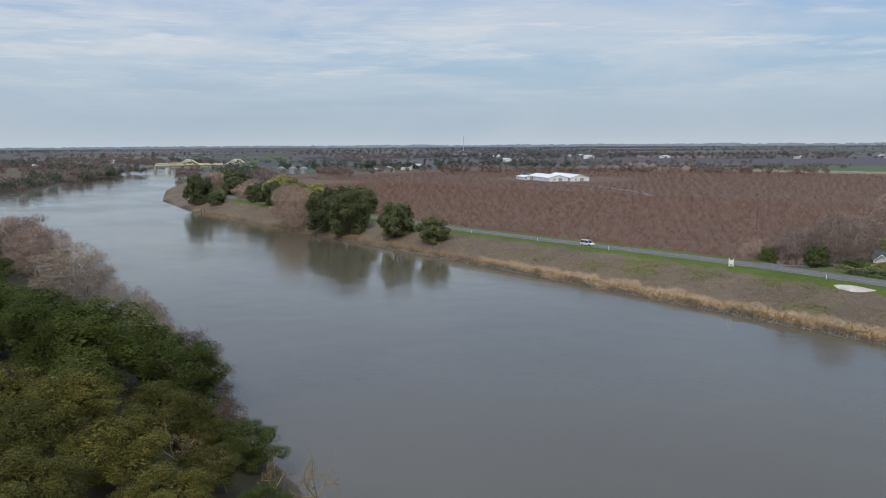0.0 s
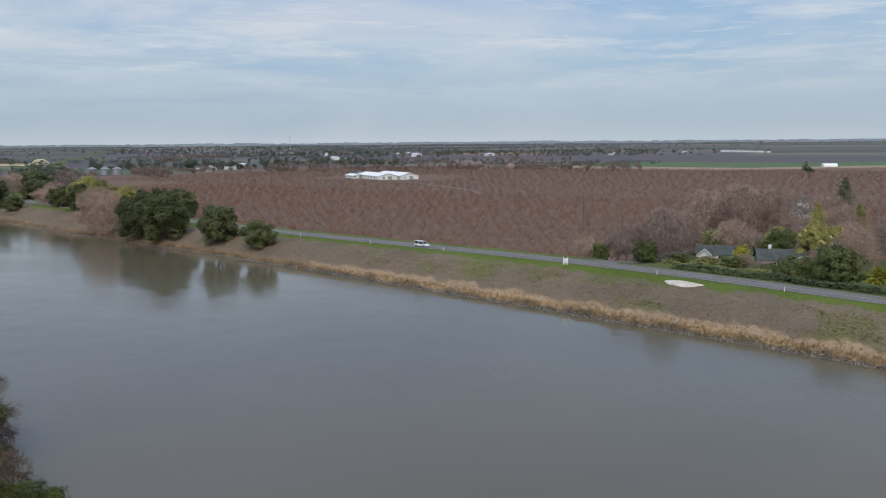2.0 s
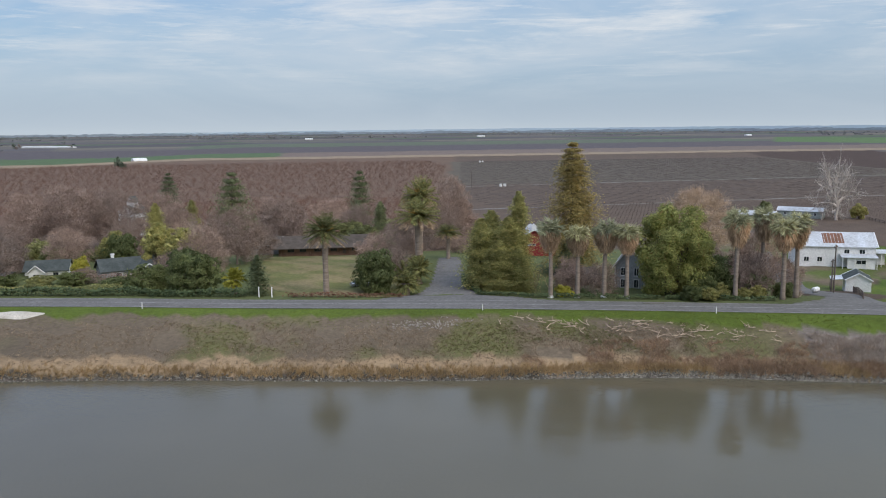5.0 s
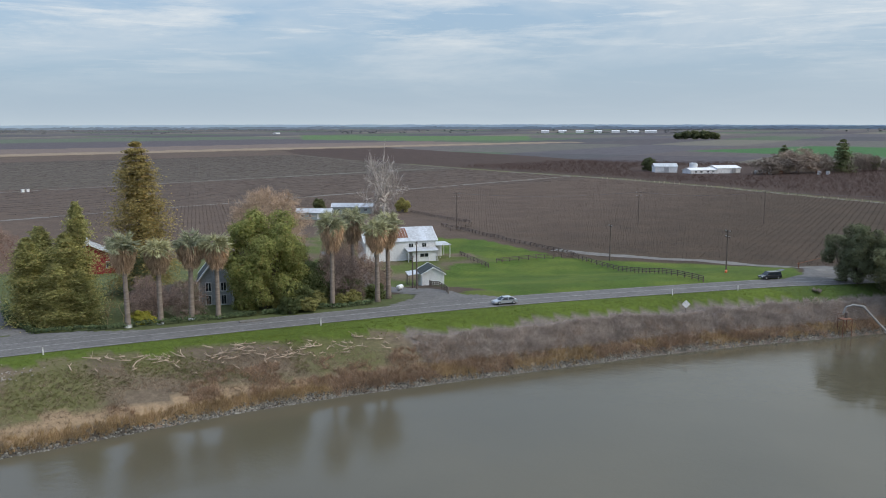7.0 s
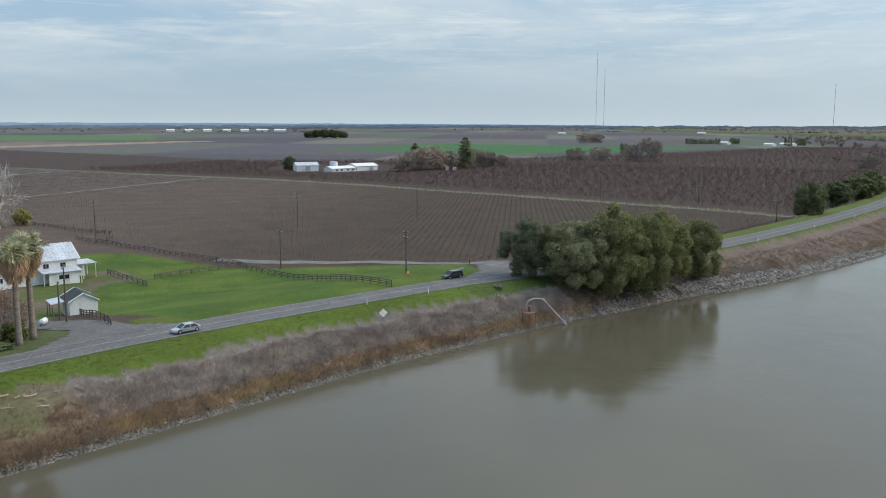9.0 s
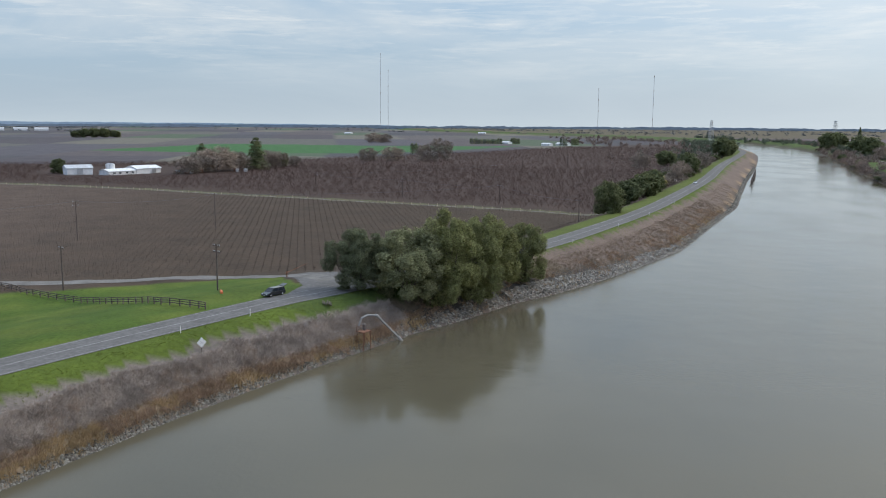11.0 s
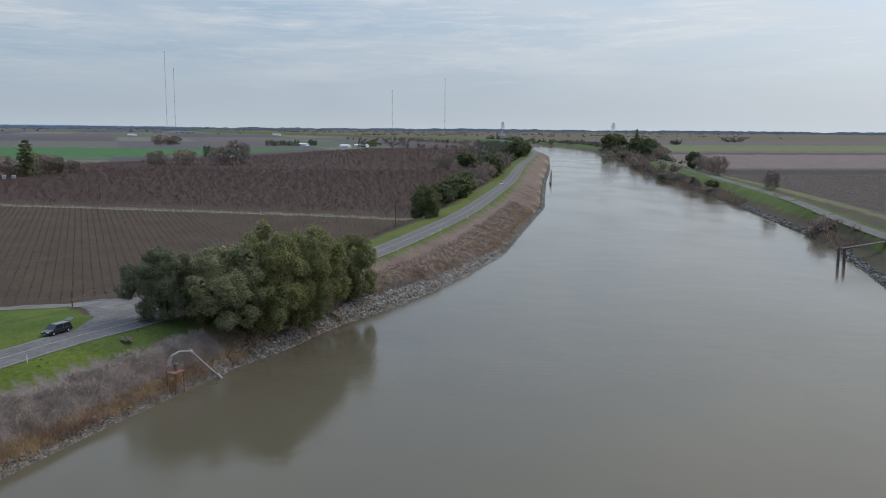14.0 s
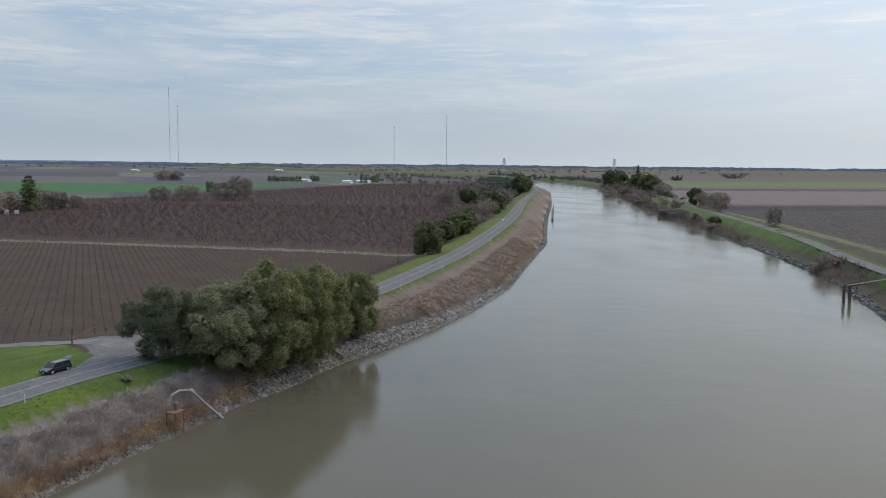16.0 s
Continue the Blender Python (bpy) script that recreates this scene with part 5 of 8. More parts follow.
for bx, by, bh, bw, kd in ((408, 46, 11, 15, "far_oak"), (440, 38, 12, 16, "far_oak"), (466, 33, 13, 17, "far_oak"), (500, 30, 11, 15, "olive_tree"), (570, 10, 13, 14, "far_bare_tree"), (606, 3, 17, 17, "far_oak"), (640, -4, 14, 16, "far_bare_tree"), (690, -8, 14, 18, "far_oak"), (740, -18, 15, 20, "far_bare_tree"), (793, 27, 15, 21, "far_bare_tree"), (860, 0, 15, 22, "far_oak"), (945, -62, 22, 20, "far_oak"), (1010, -75, 18, 26, "far_oak"), (1090, -85, 20, 30, "far_oak")):
    plant("roadside_tree", kd, bx, by, bh, bw, "leafless brown tree beside the levee road" if "bare" in kd else "dark green tree beside the levee road", group="trees along the levee road")
# the far bank
for bx, by, bh, bw, kd in ((502, -147, 11, 11, "far_bare_tree"), (740, -185, 15, 15, "far_oak"), (650, -172, 14, 17, "far_bare_tree"), (672, -176, 14, 17, "far_bare_tree"), (700, -178, 13, 17, "far_bare_tree"), (1278, -285, 35, 14, "spruce"), (1355, -262, 26, 28, "far_oak"), (1101, -252, 22, 26, "far_oak"), (1150, -262, 22, 28, "far_oak"), (1230, -272, 22, 30, "far_oak"), (1030, -236, 17, 24, "far_oak"), (960, -224, 15, 22, "far_bare_tree"), (1450, -300, 26, 34, "far_oak")):
    plant("far_bank_tree", kd, bx, by, bh, bw, "leafless brown tree on the opposite levee" if "bare" in kd else "dark evergreen tree on the opposite levee", group="trees on the opposite levee")
g = np.random.default_rng(57)
for k in range(40):
    q = 480 + 460 * float(g.random()) ** 1.1
    bx, by = q, float(np.interp(q, [350, 416, 571, 783, 1154], [42, 26.4, -6, -43, -114])) + float(g.uniform(13, 34))
    kd = ("far_oak", "far_bare_tree", "far_bare_tree")[k % 3]
    plant("roadside_tree", kd, bx, by, float(g.uniform(5, 11)), float(g.uniform(8, 15)), "leafless brown tree beside the levee road" if "bare" in kd else "dark green tree beside the levee road", group="trees along the levee road")
for k in range(46):
    q = (330 if k % 9 == 0 else 540) + 600 * float(g.random()) ** 0.9
    bx, by = q, float(np.interp(q, [312, 350, 412, 543, 694, 1224], [-86, -94, -105, -126, -142, -232])) - float(g.uniform(2, 7))
    kd = ("bare_shrub", "far_bare_tree", "far_bare_tree", "far_oak")[k % 4]
    plant("bank_shrub", kd, bx, by, float(g.uniform(3, 7.5)), float(g.uniform(6, 14)), "leafless brown shrub on the opposite river bank" if "bare" in kd else "dark green shrub on the opposite river bank", "shrub", group="shrubs on the opposite river bank")
# the farm in the fields
FARM = "trees round the far farm"
for k, bh in enumerate((15, 19, 21, 22, 21, 22, 20, 18, 16)):
    plant("evergreen_tree", "far_oak", 1798 + 6.4 * k + (k % 2) * 9, 1285 - 9.4 * k, bh, 24, "dark evergreen in a dense grove on the plain", "tree", "dark grove on the plain")
plant("green_tree", "round_bush", 589, 467, 11.5, 13, "round dark green tree beside the white farm sheds", group=FARM)
plant("cedar_tree", "far_cedar", 682.5, 347, 27, 19, "tall dark conifer at the far farm", group=FARM)
plant("cedar_tree", "far_cedar", 658, 384, 22, 15, "dark conifer at the far farm", group=FARM)
plant("green_tree", "far_oak", 725, 339, 13, 9, "dark green tree at the far farm", group=FARM)
for bx, by, bh, bw in ((614, 374, 12, 22), (630, 372, 12, 22), (650, 366, 18, 30), (670, 360, 14, 22), (712, 349, 14, 20), (720, 342, 13, 18), (738, 334, 9, 12), (664, 384, 16, 22)):
    plant("bare_tree", "far_bare_tree", bx, by, bh * 1.1, bw * 1.25, "leafless brown tree at the far farm", group=FARM)
# lone trees and rows on the eastern fields
EAST = "trees in the eastern fields"
for bx, by, bh, bw in ((868, 303, 14, 24), (881, 279, 15, 30), (893, 231, 24, 32), (884, 246, 17, 22), (1660, 520, 20, 40), (1672, 498, 18, 30)):
    plant("bare_tree", "far_bare_tree", bx, by, bh, bw, "lone leafless brown tree in the fields", group=EAST)
g = np.random.default_rng(55)
for (x0, y0), (x1, y1), k, bh, bw in (((1086, 309), (1099, 286), 5, 13, 8), ((1640, 322), (1672, 262), 12, 11, 7), ((1681, 247), (1690, 229), 4, 12, 7), ((1604, 146), (1610, 132), 3, 16, 6), ((1640, 126), (1662, 113), 5, 14, 6)):
    for q in range(k):
        u = (q + 0.5) / k
        plant("cypress_tree", "far_cypress", x0 + (x1 - x0) * u, y0 + (y1 - y0) * u, bh * float(g.uniform(0.85, 1.15)), bw, "dark conifer in a windbreak row on the plain", group="windbreak conifers on the plain")
# the wooded inner bank
WOOD = "riverside trees on the inner bank"
for bx, by, bh, bw, kd, lb in (
        (-114, 12, 12, 16, "bank_tree", "dense dark green riverside tree above the water"),
        (-106, 17, 12.0, 18, "bank_tree", "dense dark green riverside tree above the water"),
        (-97, 24, 10.5, 14, "bank_tree", "dense dark green riverside tree above the water"),
        (-134, 24, 7.0, 12, "bank_tree_b", "dense dark green riverside tree above the water"),
        (-146, 11, 9, 15, "bank_tree_b", "dense dark green riverside tree above the water"),
        (-128, 4, 12, 15, "bank_tree_b", "dense dark green riverside tree above the water"),
        (-160, 18, 6.5, 12, "bank_tree_b", "dense dark green riverside tree above the water"),
        (-122, -8, 11, 14, "bank_tree_b", "dense dark green riverside tree above the water"),
        (-80, 3, 7.5, 11, "bank_tree_olive", "olive-green riverside tree above the water"),
        (-76, 12.5, 7, 10.5, "bank_tree_olive", "olive-green riverside tree above the water"),
        (-68, 19.5, 5.5, 7.5, "bank_tree", "dark green riverside bush above the water"),
        (-71, -5, 7.5, 11, "bank_tree_olive", "olive-green riverside tree above the water"),
        (-62, 1.5, 7, 10, "bank_tree_olive", "olive-green riverside tree above the water"),
        (-72.5, 16, 5, 7, "bank_tree_olive", "olive-green riverside tree above the water"),
        (-58, -8, 7, 10, "bank_tree_olive", "olive-green riverside tree above the water"),
        (-51, 2, 5.5, 8.5, "bank_tree_olive", "olive-green riverside tree above the water"),
        (-88, -3, 8, 11, "bank_tree_olive", "olive-green riverside tree above the water"),
        (-60, 10, 4.5, 7, "bank_tree_olive", "olive-green riverside tree above the water"),
        (-90, 8, 7.5, 10, "bank_tree_b", "dense dark green riverside tree above the water"),
        (-50, 11, 4, 6, "bank_tree", "dark green riverside bush above the water"),
        (-204, 44, 15, 22, "pale_bare_tree", "leafless pale tree by the river"),
        (-186, 41, 12.5, 18, "pale_bare_tree", "leafless pale tree by the river"),
        (-162, 41, 11, 14, "pale_bare_tree", "leafless pale tree by the river"),
        (-163, 48, 9, 5, "pale_bare_tree", "leafless pale tree by the river"),
        (-147, 40, 10, 11, "pale_bare_tree", "leafless pale tree by the river"),
        (-130, 35.5, 8, 9, "bare_tree_b", "leafless brown tree hanging over the water"),
        (-133, 43, 8, 10, "overhanging_tree", "leafless brown tree hanging over the water"),
        (-116, 35, 7.5, 9, "overhanging_tree", "leafless brown tree hanging over the water"),
        (-105, 31, 8, 11, "overhanging_tree", "leafless brown tree hanging over the water"),
        (-98, 29, 6, 9, "overhanging_tree", "leafless brown tree hanging over the water"),
        (-85, 26, 5.5, 6, "overhanging_tree", "leafless brown tree hanging over the water"),
        (-255, 48, 17, 24, "bare_tree_a", "leafless pinkish tree by the river"),
        (-242, 46, 15, 18, "bare_tree_a", "leafless pinkish tree by the river"),
        (-272, 50, 15, 20, "bare_tree_a", "leafless pinkish tree by the river"),
        (-258, 58, 9.5, 9, "bank_tree_b", "dark green riverside bush above the water"),
        (-228, 48, 8, 9, "bank_tree_b", "dark green riverside bush above the water"),
        (-226, 28, 8.5, 13, "bank_tree_b", "dense dark green riverside tree above the water"),
        (-200, 22, 8.5, 13, "bank_tree_b", "dense dark green riverside tree above the water"),
        (-178, 16, 8.5, 13, "bank_tree_b", "dense dark green riverside tree above the water"),
        (-290, 52, 14, 20, "bare_tree_a", "leafless pinkish tree by the river"),
        (-250, 24, 8.5, 13, "bank_tree_b", "dense dark green riverside tree above the water"),
        (-64, 9.5, 6.5, 8, "dead_tree", "dead pale tree with crooked lichened branches"),
        (-59, 12, 7, 8, "dead_tree", "dead pale tree with crooked lichened branches"),
        (-57, 16, 7, 4.5, "dead_tree", "slim leafless tree by the water"),
        (-53, 18.5, 8.5, 6, "dead_tree", "dead pale tree with crooked lichened branches"),
        (-49, 20, 4.5, 4.5, "dead_tree", "dead pale tree with crooked lichened branches"),
):
    leafy_ = "bank" in kd
    plant("riverside_tree", kd, bx, by, bh * (1.06 if leafy_ else 1.0), bw * (1.15 if leafy_ else 1.0), lb, group=WOOD)


# ---- ground cover, one object of each kind ----


def stuff(name, shape, mat, label):
    return whole(name, shape, mat, label, kind="stuff")


def spread_copies(base, x, y, z, scale, turn):
    """Copies of loose triangles, each turned and sized in its place."""
    c, s = np.cos(turn), np.sin(turn)
    b = base[None] * scale[:, None, None, None]
    out = np.empty(b.shape)
    out[..., 0] = b[..., 0] * c[:, None, None] - b[..., 1] * s[:, None, None] + x[:, None, None]
    out[..., 1] = b[..., 0] * s[:, None, None] + b[..., 1] * c[:, None, None] + y[:, None, None]
    out[..., 2] = b[..., 2] + z[:, None, None]
    return out.reshape(-1, 3, 3)


def orchard_tree(g, tall, wide, limbs, twigs, thick, fine):
    """Loose triangles of one pruned, leafless orchard tree: a short trunk, spreading limbs and a rounded brush of twigs."""
    a = np.arange(limbs) * 2 * math.pi / limbs + g.uniform(0, 1)
    up = np.c_[np.cos(a) * wide * 0.34, np.sin(a) * wide * 0.34, np.full(limbs, tall * 0.5)] * g.uniform(0.8, 1.15, (limbs, 1))
    root = np.tile([0, 0, tall * 0.18], (limbs, 1))
    t = [spikes(g, np.zeros((2, 3)), np.array([[0, 0, 1.0], [0.1, 0, 1]]), tall * 0.4, thick * 1.5), spikes(g, root, up, np.linalg.norm(up, axis=1) * 1.25, thick)]
    u = g.uniform(0.3, 1.1, twigs)
    k = g.integers(0, limbs, twigs)
    at = root[k] + up[k] * u[:, None] + g.normal(0, wide * 0.085, (twigs, 3))
    way = unit(up[k]) + g.normal(0, 0.75, (twigs, 3)) + (0, 0, 0.2)
    t.append(spikes(g, at, way, tall * g.uniform(0.12, 0.30, twigs), fine))
    return np.concatenate(t)


def in_rows(g, way_deg, across, along, box, keep, jitter):
    """Points in rows: the rows run along a direction, inside a box, where keep() says so."""
    x0, y0, x1, y1 = box
    d = math.radians(way_deg)
    e, n_ = np.array([math.cos(d), math.sin(d)]), np.array([-math.sin(d), math.cos(d)])
    cx, cy = (x0 + x1) / 2, (y0 + y1) / 2
    half = math.hypot(x1 - x0, y1 - y0) / 2
    a, b = np.meshgrid(np.arange(-half, half, along), np.arange(-half, half, across))
    x = cx + a.ravel() * e[0] + b.ravel() * n_[0]
    y = cy + a.ravel() * e[1] + b.ravel() * n_[1]
    x, y = x + g.normal(0, jitter, len(x)), y + g.normal(0, jitter, len(y))
    ok = (x > x0) & (x < x1) & (y > y0) & (y < y1)
    x, y = x[ok], y[ok]
    ok = keep(x, y)
    return x[ok], y[ok]


def planted(g, bases, x, y, lo=0.8, hi=1.2):
    sh = Shape()
    which = g.integers(0, len(bases), len(x))
    z = height(x, y)
    for k, base in enumerate(bases):
        w_ = which == k
        sh.tris(spread_copies(base, x[w_], y[w_], z[w_], g.uniform(lo, hi, w_.sum()), g.uniform(0, 6.28, w_.sum())))
    return sh


def red_orchard(x, y):
    lane_x = rows_of(LANE_X, x, y)
    r = off_line(x, y, ROAD)
    ty = np.interp(x, [p[0] for p in TAN_Y], [p[1] for p in TAN_Y])
    hedge = inside(x, y, [(-106, 190), (-46, 180), (60, 160), (60, 268), (40, 330), (-30, 340), (-110, 335)])
    return (r > 16) & (x < lane_x - 6) & (y < ty - 10) & ~hedge & ~((np.hypot(x + 540, y - 640) < 75) & (y > 590))


g = np.random.default_rng(61)
x, y = in_rows(g, 35, 6.4, 4.8, (-620, 190, 90, 470), red_orchard, 1.3)
stuff("orchard_trees", planted(g, [orchard_tree(g, 3.9, 5.4, 6, 84, 0.045, 0.030) for _ in range(9)], x, y), M_TWIG_RED, "rows of leafless reddish-brown orchard trees")
x, y = in_rows(g, 35, 7.6, 6.0, (-800, 470, 130, 1010), red_orchard, 1.5)
stuff("far_orchard_trees", planted(g, [orchard_tree(g, 3.4, 6.2, 4, 26, 0.06, 0.055) for _ in range(5)], x, y), M_TWIG_RED, "far rows of leafless reddish-brown orchard trees")


def dark_orchard(x, y):
    return (off_line(x, y, ROAD) > 14) & (x > rows_of(DARK_NEAR, x, y) + 8) & (x < rows_of(DARK_FAR, x, y) - 10) & ~((np.hypot(x - 620, y - 420) < 75))


x, y = in_rows(g, 55, 6.0, 4.8, (380, -40, 760, 620), dark_orchard, 1.2)
stuff("dark_orchard_trees", planted(g, [orchard_tree(g, 3.6, 5.2, 5, 54, 0.035, 0.034) for _ in range(7)], x, y), M_TWIG_DARK, "rows of leafless dark brown orchard trees")
x, y = in_rows(g, 55, 8.0, 6.5, (760, -60, 1500, 420), dark_orchard, 1.2)
stuff("far_dark_orchard_trees", planted(g, [orchard_tree(g, 3.4, 6.6, 4, 24, 0.05, 0.06) for _ in range(4)], x, y), M_TWIG_DARK, "far rows of leafless dark brown orchard trees")


def vineyard(x, y):
    r = off_line(x, y, ROAD)
    out = inside(x, y, [(60, 140), (178, 108), (208, 122), (219, 142), (199, 188), (205, 262), (234, 332), (190, 362), (130, 300), (60, 292)]) | inside(x, y, YARD)
    return (r > 15) & ~out & (x < rows_of(DARK_NEAR, x, y) - 8) & (x > rows_of(LANE_X, x, y) + 8)


def vine(g):
    t = [spikes(g, np.zeros((1, 3)), np.array([[0.05, 0, 1.0]]), 1.1, 0.045)]
    t.append(spikes(g, np.tile([0, 0, 0.8], (5, 1)), g.normal(0, 1, (5, 3)) * (1, 1, 0.3) + (0, 0, 0.35), g.uniform(0.4, 0.8, 5), 0.024))
    return np.concatenate(t)


x, y = in_rows(g, 20.5, 2.3, 2.2, (95, 20, 470, 420), vineyard, 0.10)
stuff("vines", planted(g, [vine(g) for _ in range(5)], x, y, 0.85, 1.15), M_VINE, "rows of leafless staked vines")

# river bank: stones, reeds, scrub and grass
bank = rounded([p for p in SHORE if -700 < p[0] < 900], 0.5)
bd = np.gradient(bank, axis=0)
bd /= np.hypot(bd[:, 0], bd[:, 1])[:, None]
bn = np.stack([-bd[:, 1], bd[:, 0]], 1)
bwide = np.abs(off_line(bank[:, 0], bank[:, 1], ROAD)) - 4.3


def on_bank(g, count, lo, hi, x0, x1, near=True):
    """Points on the bank: how far up from the water to the road, within a stretch."""
    ok = np.flatnonzero((bank[:, 0] > x0) & (bank[:, 0] < x1))
    wgt = 1 / (60 + np.hypot(bank[ok, 0] - 50, bank[ok, 1] - 130)) if near else np.ones(len(ok))
    k = g.choice(ok, count, p=wgt / wgt.sum())
    u = g.uniform(lo, hi, count)
    p = bank[k] + bn[k] * (u * bwide[k])[:, None] + g.normal(0, 0.3, (count, 2))
    return p[:, 0], p[:, 1], u


def tufts(g, x, y, blades, tall, width, splay, lean=0.0):
    z = height(x, y) - 0.03
    k = np.repeat(np.arange(len(x)), blades)
    at = np.c_[x[k], y[k], z[k]] + g.normal(0, 0.12, (len(k), 3)) * (1, 1, 0)
    way = g.normal(0, splay, (len(k), 3)) * (1, 1, 0.3) + (lean, lean * 0.5, 1)
    return Shape().tris(spikes(g, at, way, tall * g.uniform(0.55, 1.25, len(k)) * np.repeat(g.uniform(0.7, 1.3, len(x)), blades), width))


STONE_V = np.array([(0, 0, 1), (0.95, 0, 0.25), (0.2, 0.9, 0.3), (-0.85, 0.45, 0.2), (-0.75, -0.6, 0.3), (0.3, -0.9, 0.15), (0.55, 0.5, -0.8), (-0.6, 0.4, -0.8), (0, -0.7, -0.8)])
STONE_F = [(0, 1, 2), (0, 2, 3), (0, 3, 4), (0, 4, 5), (0, 5, 1), (1, 6, 2), (2, 6, 7), (2, 7, 3), (3, 7, 4), (4, 7, 8), (4, 8, 5), (5, 8, 6), (5, 6, 1)]


def stones(g, x, y, size):
    sh, k = Shape(), len(x)
    z = height(x, y)
    v = STONE_V[None] * g.uniform(0.7, 1.3, (k, 9, 3)) * (size * g.uniform(0.5, 1.4, k))[:, None, None]
    a = g.uniform(0, 6.28, k)
    c, s = np.cos(a)[:, None], np.sin(a)[:, None]
    p = np.stack([v[..., 0] * c - v[..., 1] * s + x[:, None], v[..., 0] * s + v[..., 1] * c + y[:, None], v[..., 2] * 0.75 + z[:, None] + size * 0.2], -1)
    f = (np.array(STONE_F)[None] + (np.arange(k) * 9)[:, None, None]).reshape(-1, 3)
    return sh.add(p.reshape(-1, 3), f.tolist())


g = np.random.default_rng(71)
x, y, u = on_bank(g, 11000, -0.016, 0.028, -420, 420)
x2, y2, u2 = on_bank(g, 8000, -0.012, 0.022, 40, 180, False)
x, y = np.r_[x, x2], np.r_[y, y2]
stuff("shore_stones", stones(g, x, y, 0.19), M_SHORE_ROCK, "grey riprap stones along the waterline")
x, y, u = on_bank(g, 6000, -0.02, 0.06, 300, 900, False)
stuff("downstream_shore_stones", stones(g, x, y, 0.42), M_SHORE_ROCK, "grey riprap stones along the downstream waterline")
x, y, u = on_bank(g, 30000, -0.015, 0.36, 166, 420, False)
wide_ = np.interp(x, [166, 180, 196, 215, 240, 262, 300, 420], [0.09, 0.21, 0.30, 0.34, 0.26, 0.21, 0.14, 0.10])
ok = (u < wide_ * (0.8 + 0.3 * wobble(x, y, 5, 3))) & ((x > 205) | (wobble(x, y, 5, 6) > -0.45))
stuff("riprap_stones", stones(g, x[ok], y[ok], 0.27), M_ROCK, "large pale grey riprap boulders on the slope")
x, y, u = on_bank(g, 19000, 0.018, 0.20, -460, 420)
ok = (g.random(len(x)) > (u - np.where(x > 62, 0.10, 0.065)) * np.where(x > 62, 7, 14)) & ~((x > 176) & (x < 300) & (g.random(len(x)) < 0.85))
rust = (x > 62) & (wobble(x, y, 8, 4) > -0.1)
stuff("rusty_reeds", tufts(g, x[ok & rust], y[ok & rust], 13, 0.95, 0.022, 0.55, -0.2), M_BRUSH, "rusty brown dry reeds and brush by the water")
ok &= ~rust
stuff("reeds", tufts(g, x[ok], y[ok], 14, 0.90, 0.020, 0.34, 0.14), M_REED, "tan dry reeds along the water's edge")
x, y, u = on_bank(g, 40000, 0.13, 0.74, -460, 560)
keep = (u < 0.68 + 0.07 * wobble(x, y, 7, 8) - 0.12 * ramp01(np.abs(x - 105), 75, 35)) & ~((x > 176) & (x < 240) & (u < 0.30))
x, y, u = x[keep], y[keep], u[keep]
pale = (x > 84) & (x < 172) & (u > 0.22)
thin = ((x > 168) & (x < 225)) | (u > 0.8) | (wobble(x, y, 11, 3) > 0.6) | ((wobble(x, y, 17, 2) + 0.5 * wobble(x, y, 6, 5) > 0.35) & (np.abs(x - 5) < 160) & (g.random(len(x)) < 0.5))
xb, yb, ub = on_bank(g, 9000, 0.15, 0.68, 225, 430, False)
stuff("scrub", tufts(g, np.r_[x[~pale & ~thin], xb], np.r_[y[~pale & ~thin], yb], 9, 0.5, 0.018, 1.0), M_SCRUB, "dry purplish-brown scrub on the levee slope")
xp, yp, up_ = on_bank(g, 7000, 0.20, 0.62, 78, 172, False)
ok = up_ < 0.56 + 0.06 * wobble(xp, yp, 6, 8)
stuff("grey_scrub", tufts(g, np.r_[x[pale], xp[ok]], np.r_[y[pale], yp[ok]], 20, 1.0, 0.020, 1.05, -0.5), M_SCRUB_PALE, "ash-grey dead brush on the levee slope")
x, y, u = on_bank(g, 5200, 0.10, 0.46, 30, 420)
ok = (wobble(x, y, 9, 7) + 0.6 * wobble(x, y, 3.5, 9) > 0.1) & ~((x > 205) & (x < 240) & (u < 0.26))
stuff("brown_brush", tufts(g, x[ok], y[ok], 24, 1.0, 0.018, 0.8, -0.2), M_BRUSH, "tangled dark brown dead brush on the slope")
x, y, u = on_bank(g, 6500, 0.30, 0.74, -160, 60)
ok = wobble(x, y, 17, 2) + 0.5 * wobble(x, y, 6, 5) > 0.15
stuff("weeds", tufts(g, x[ok], y[ok], 16, 0.34, 0.025, 0.8), M_SCRUB_GREEN, "yellow-green weeds among the dry scrub")
x, y, u = on_bank(g, 16000, 0.62, 1.0, -460, 520)
ok = u > 0.66 + 0.05 * wobble(x, y, 6, 8) - 0.12 * ramp01(np.abs(x - 105), 75, 35)
stuff("verge_grass", tufts(g, x[ok], y[ok], 5, 0.12, 0.045, 1.0), M_GRASS, "fresh green grass beside the road")


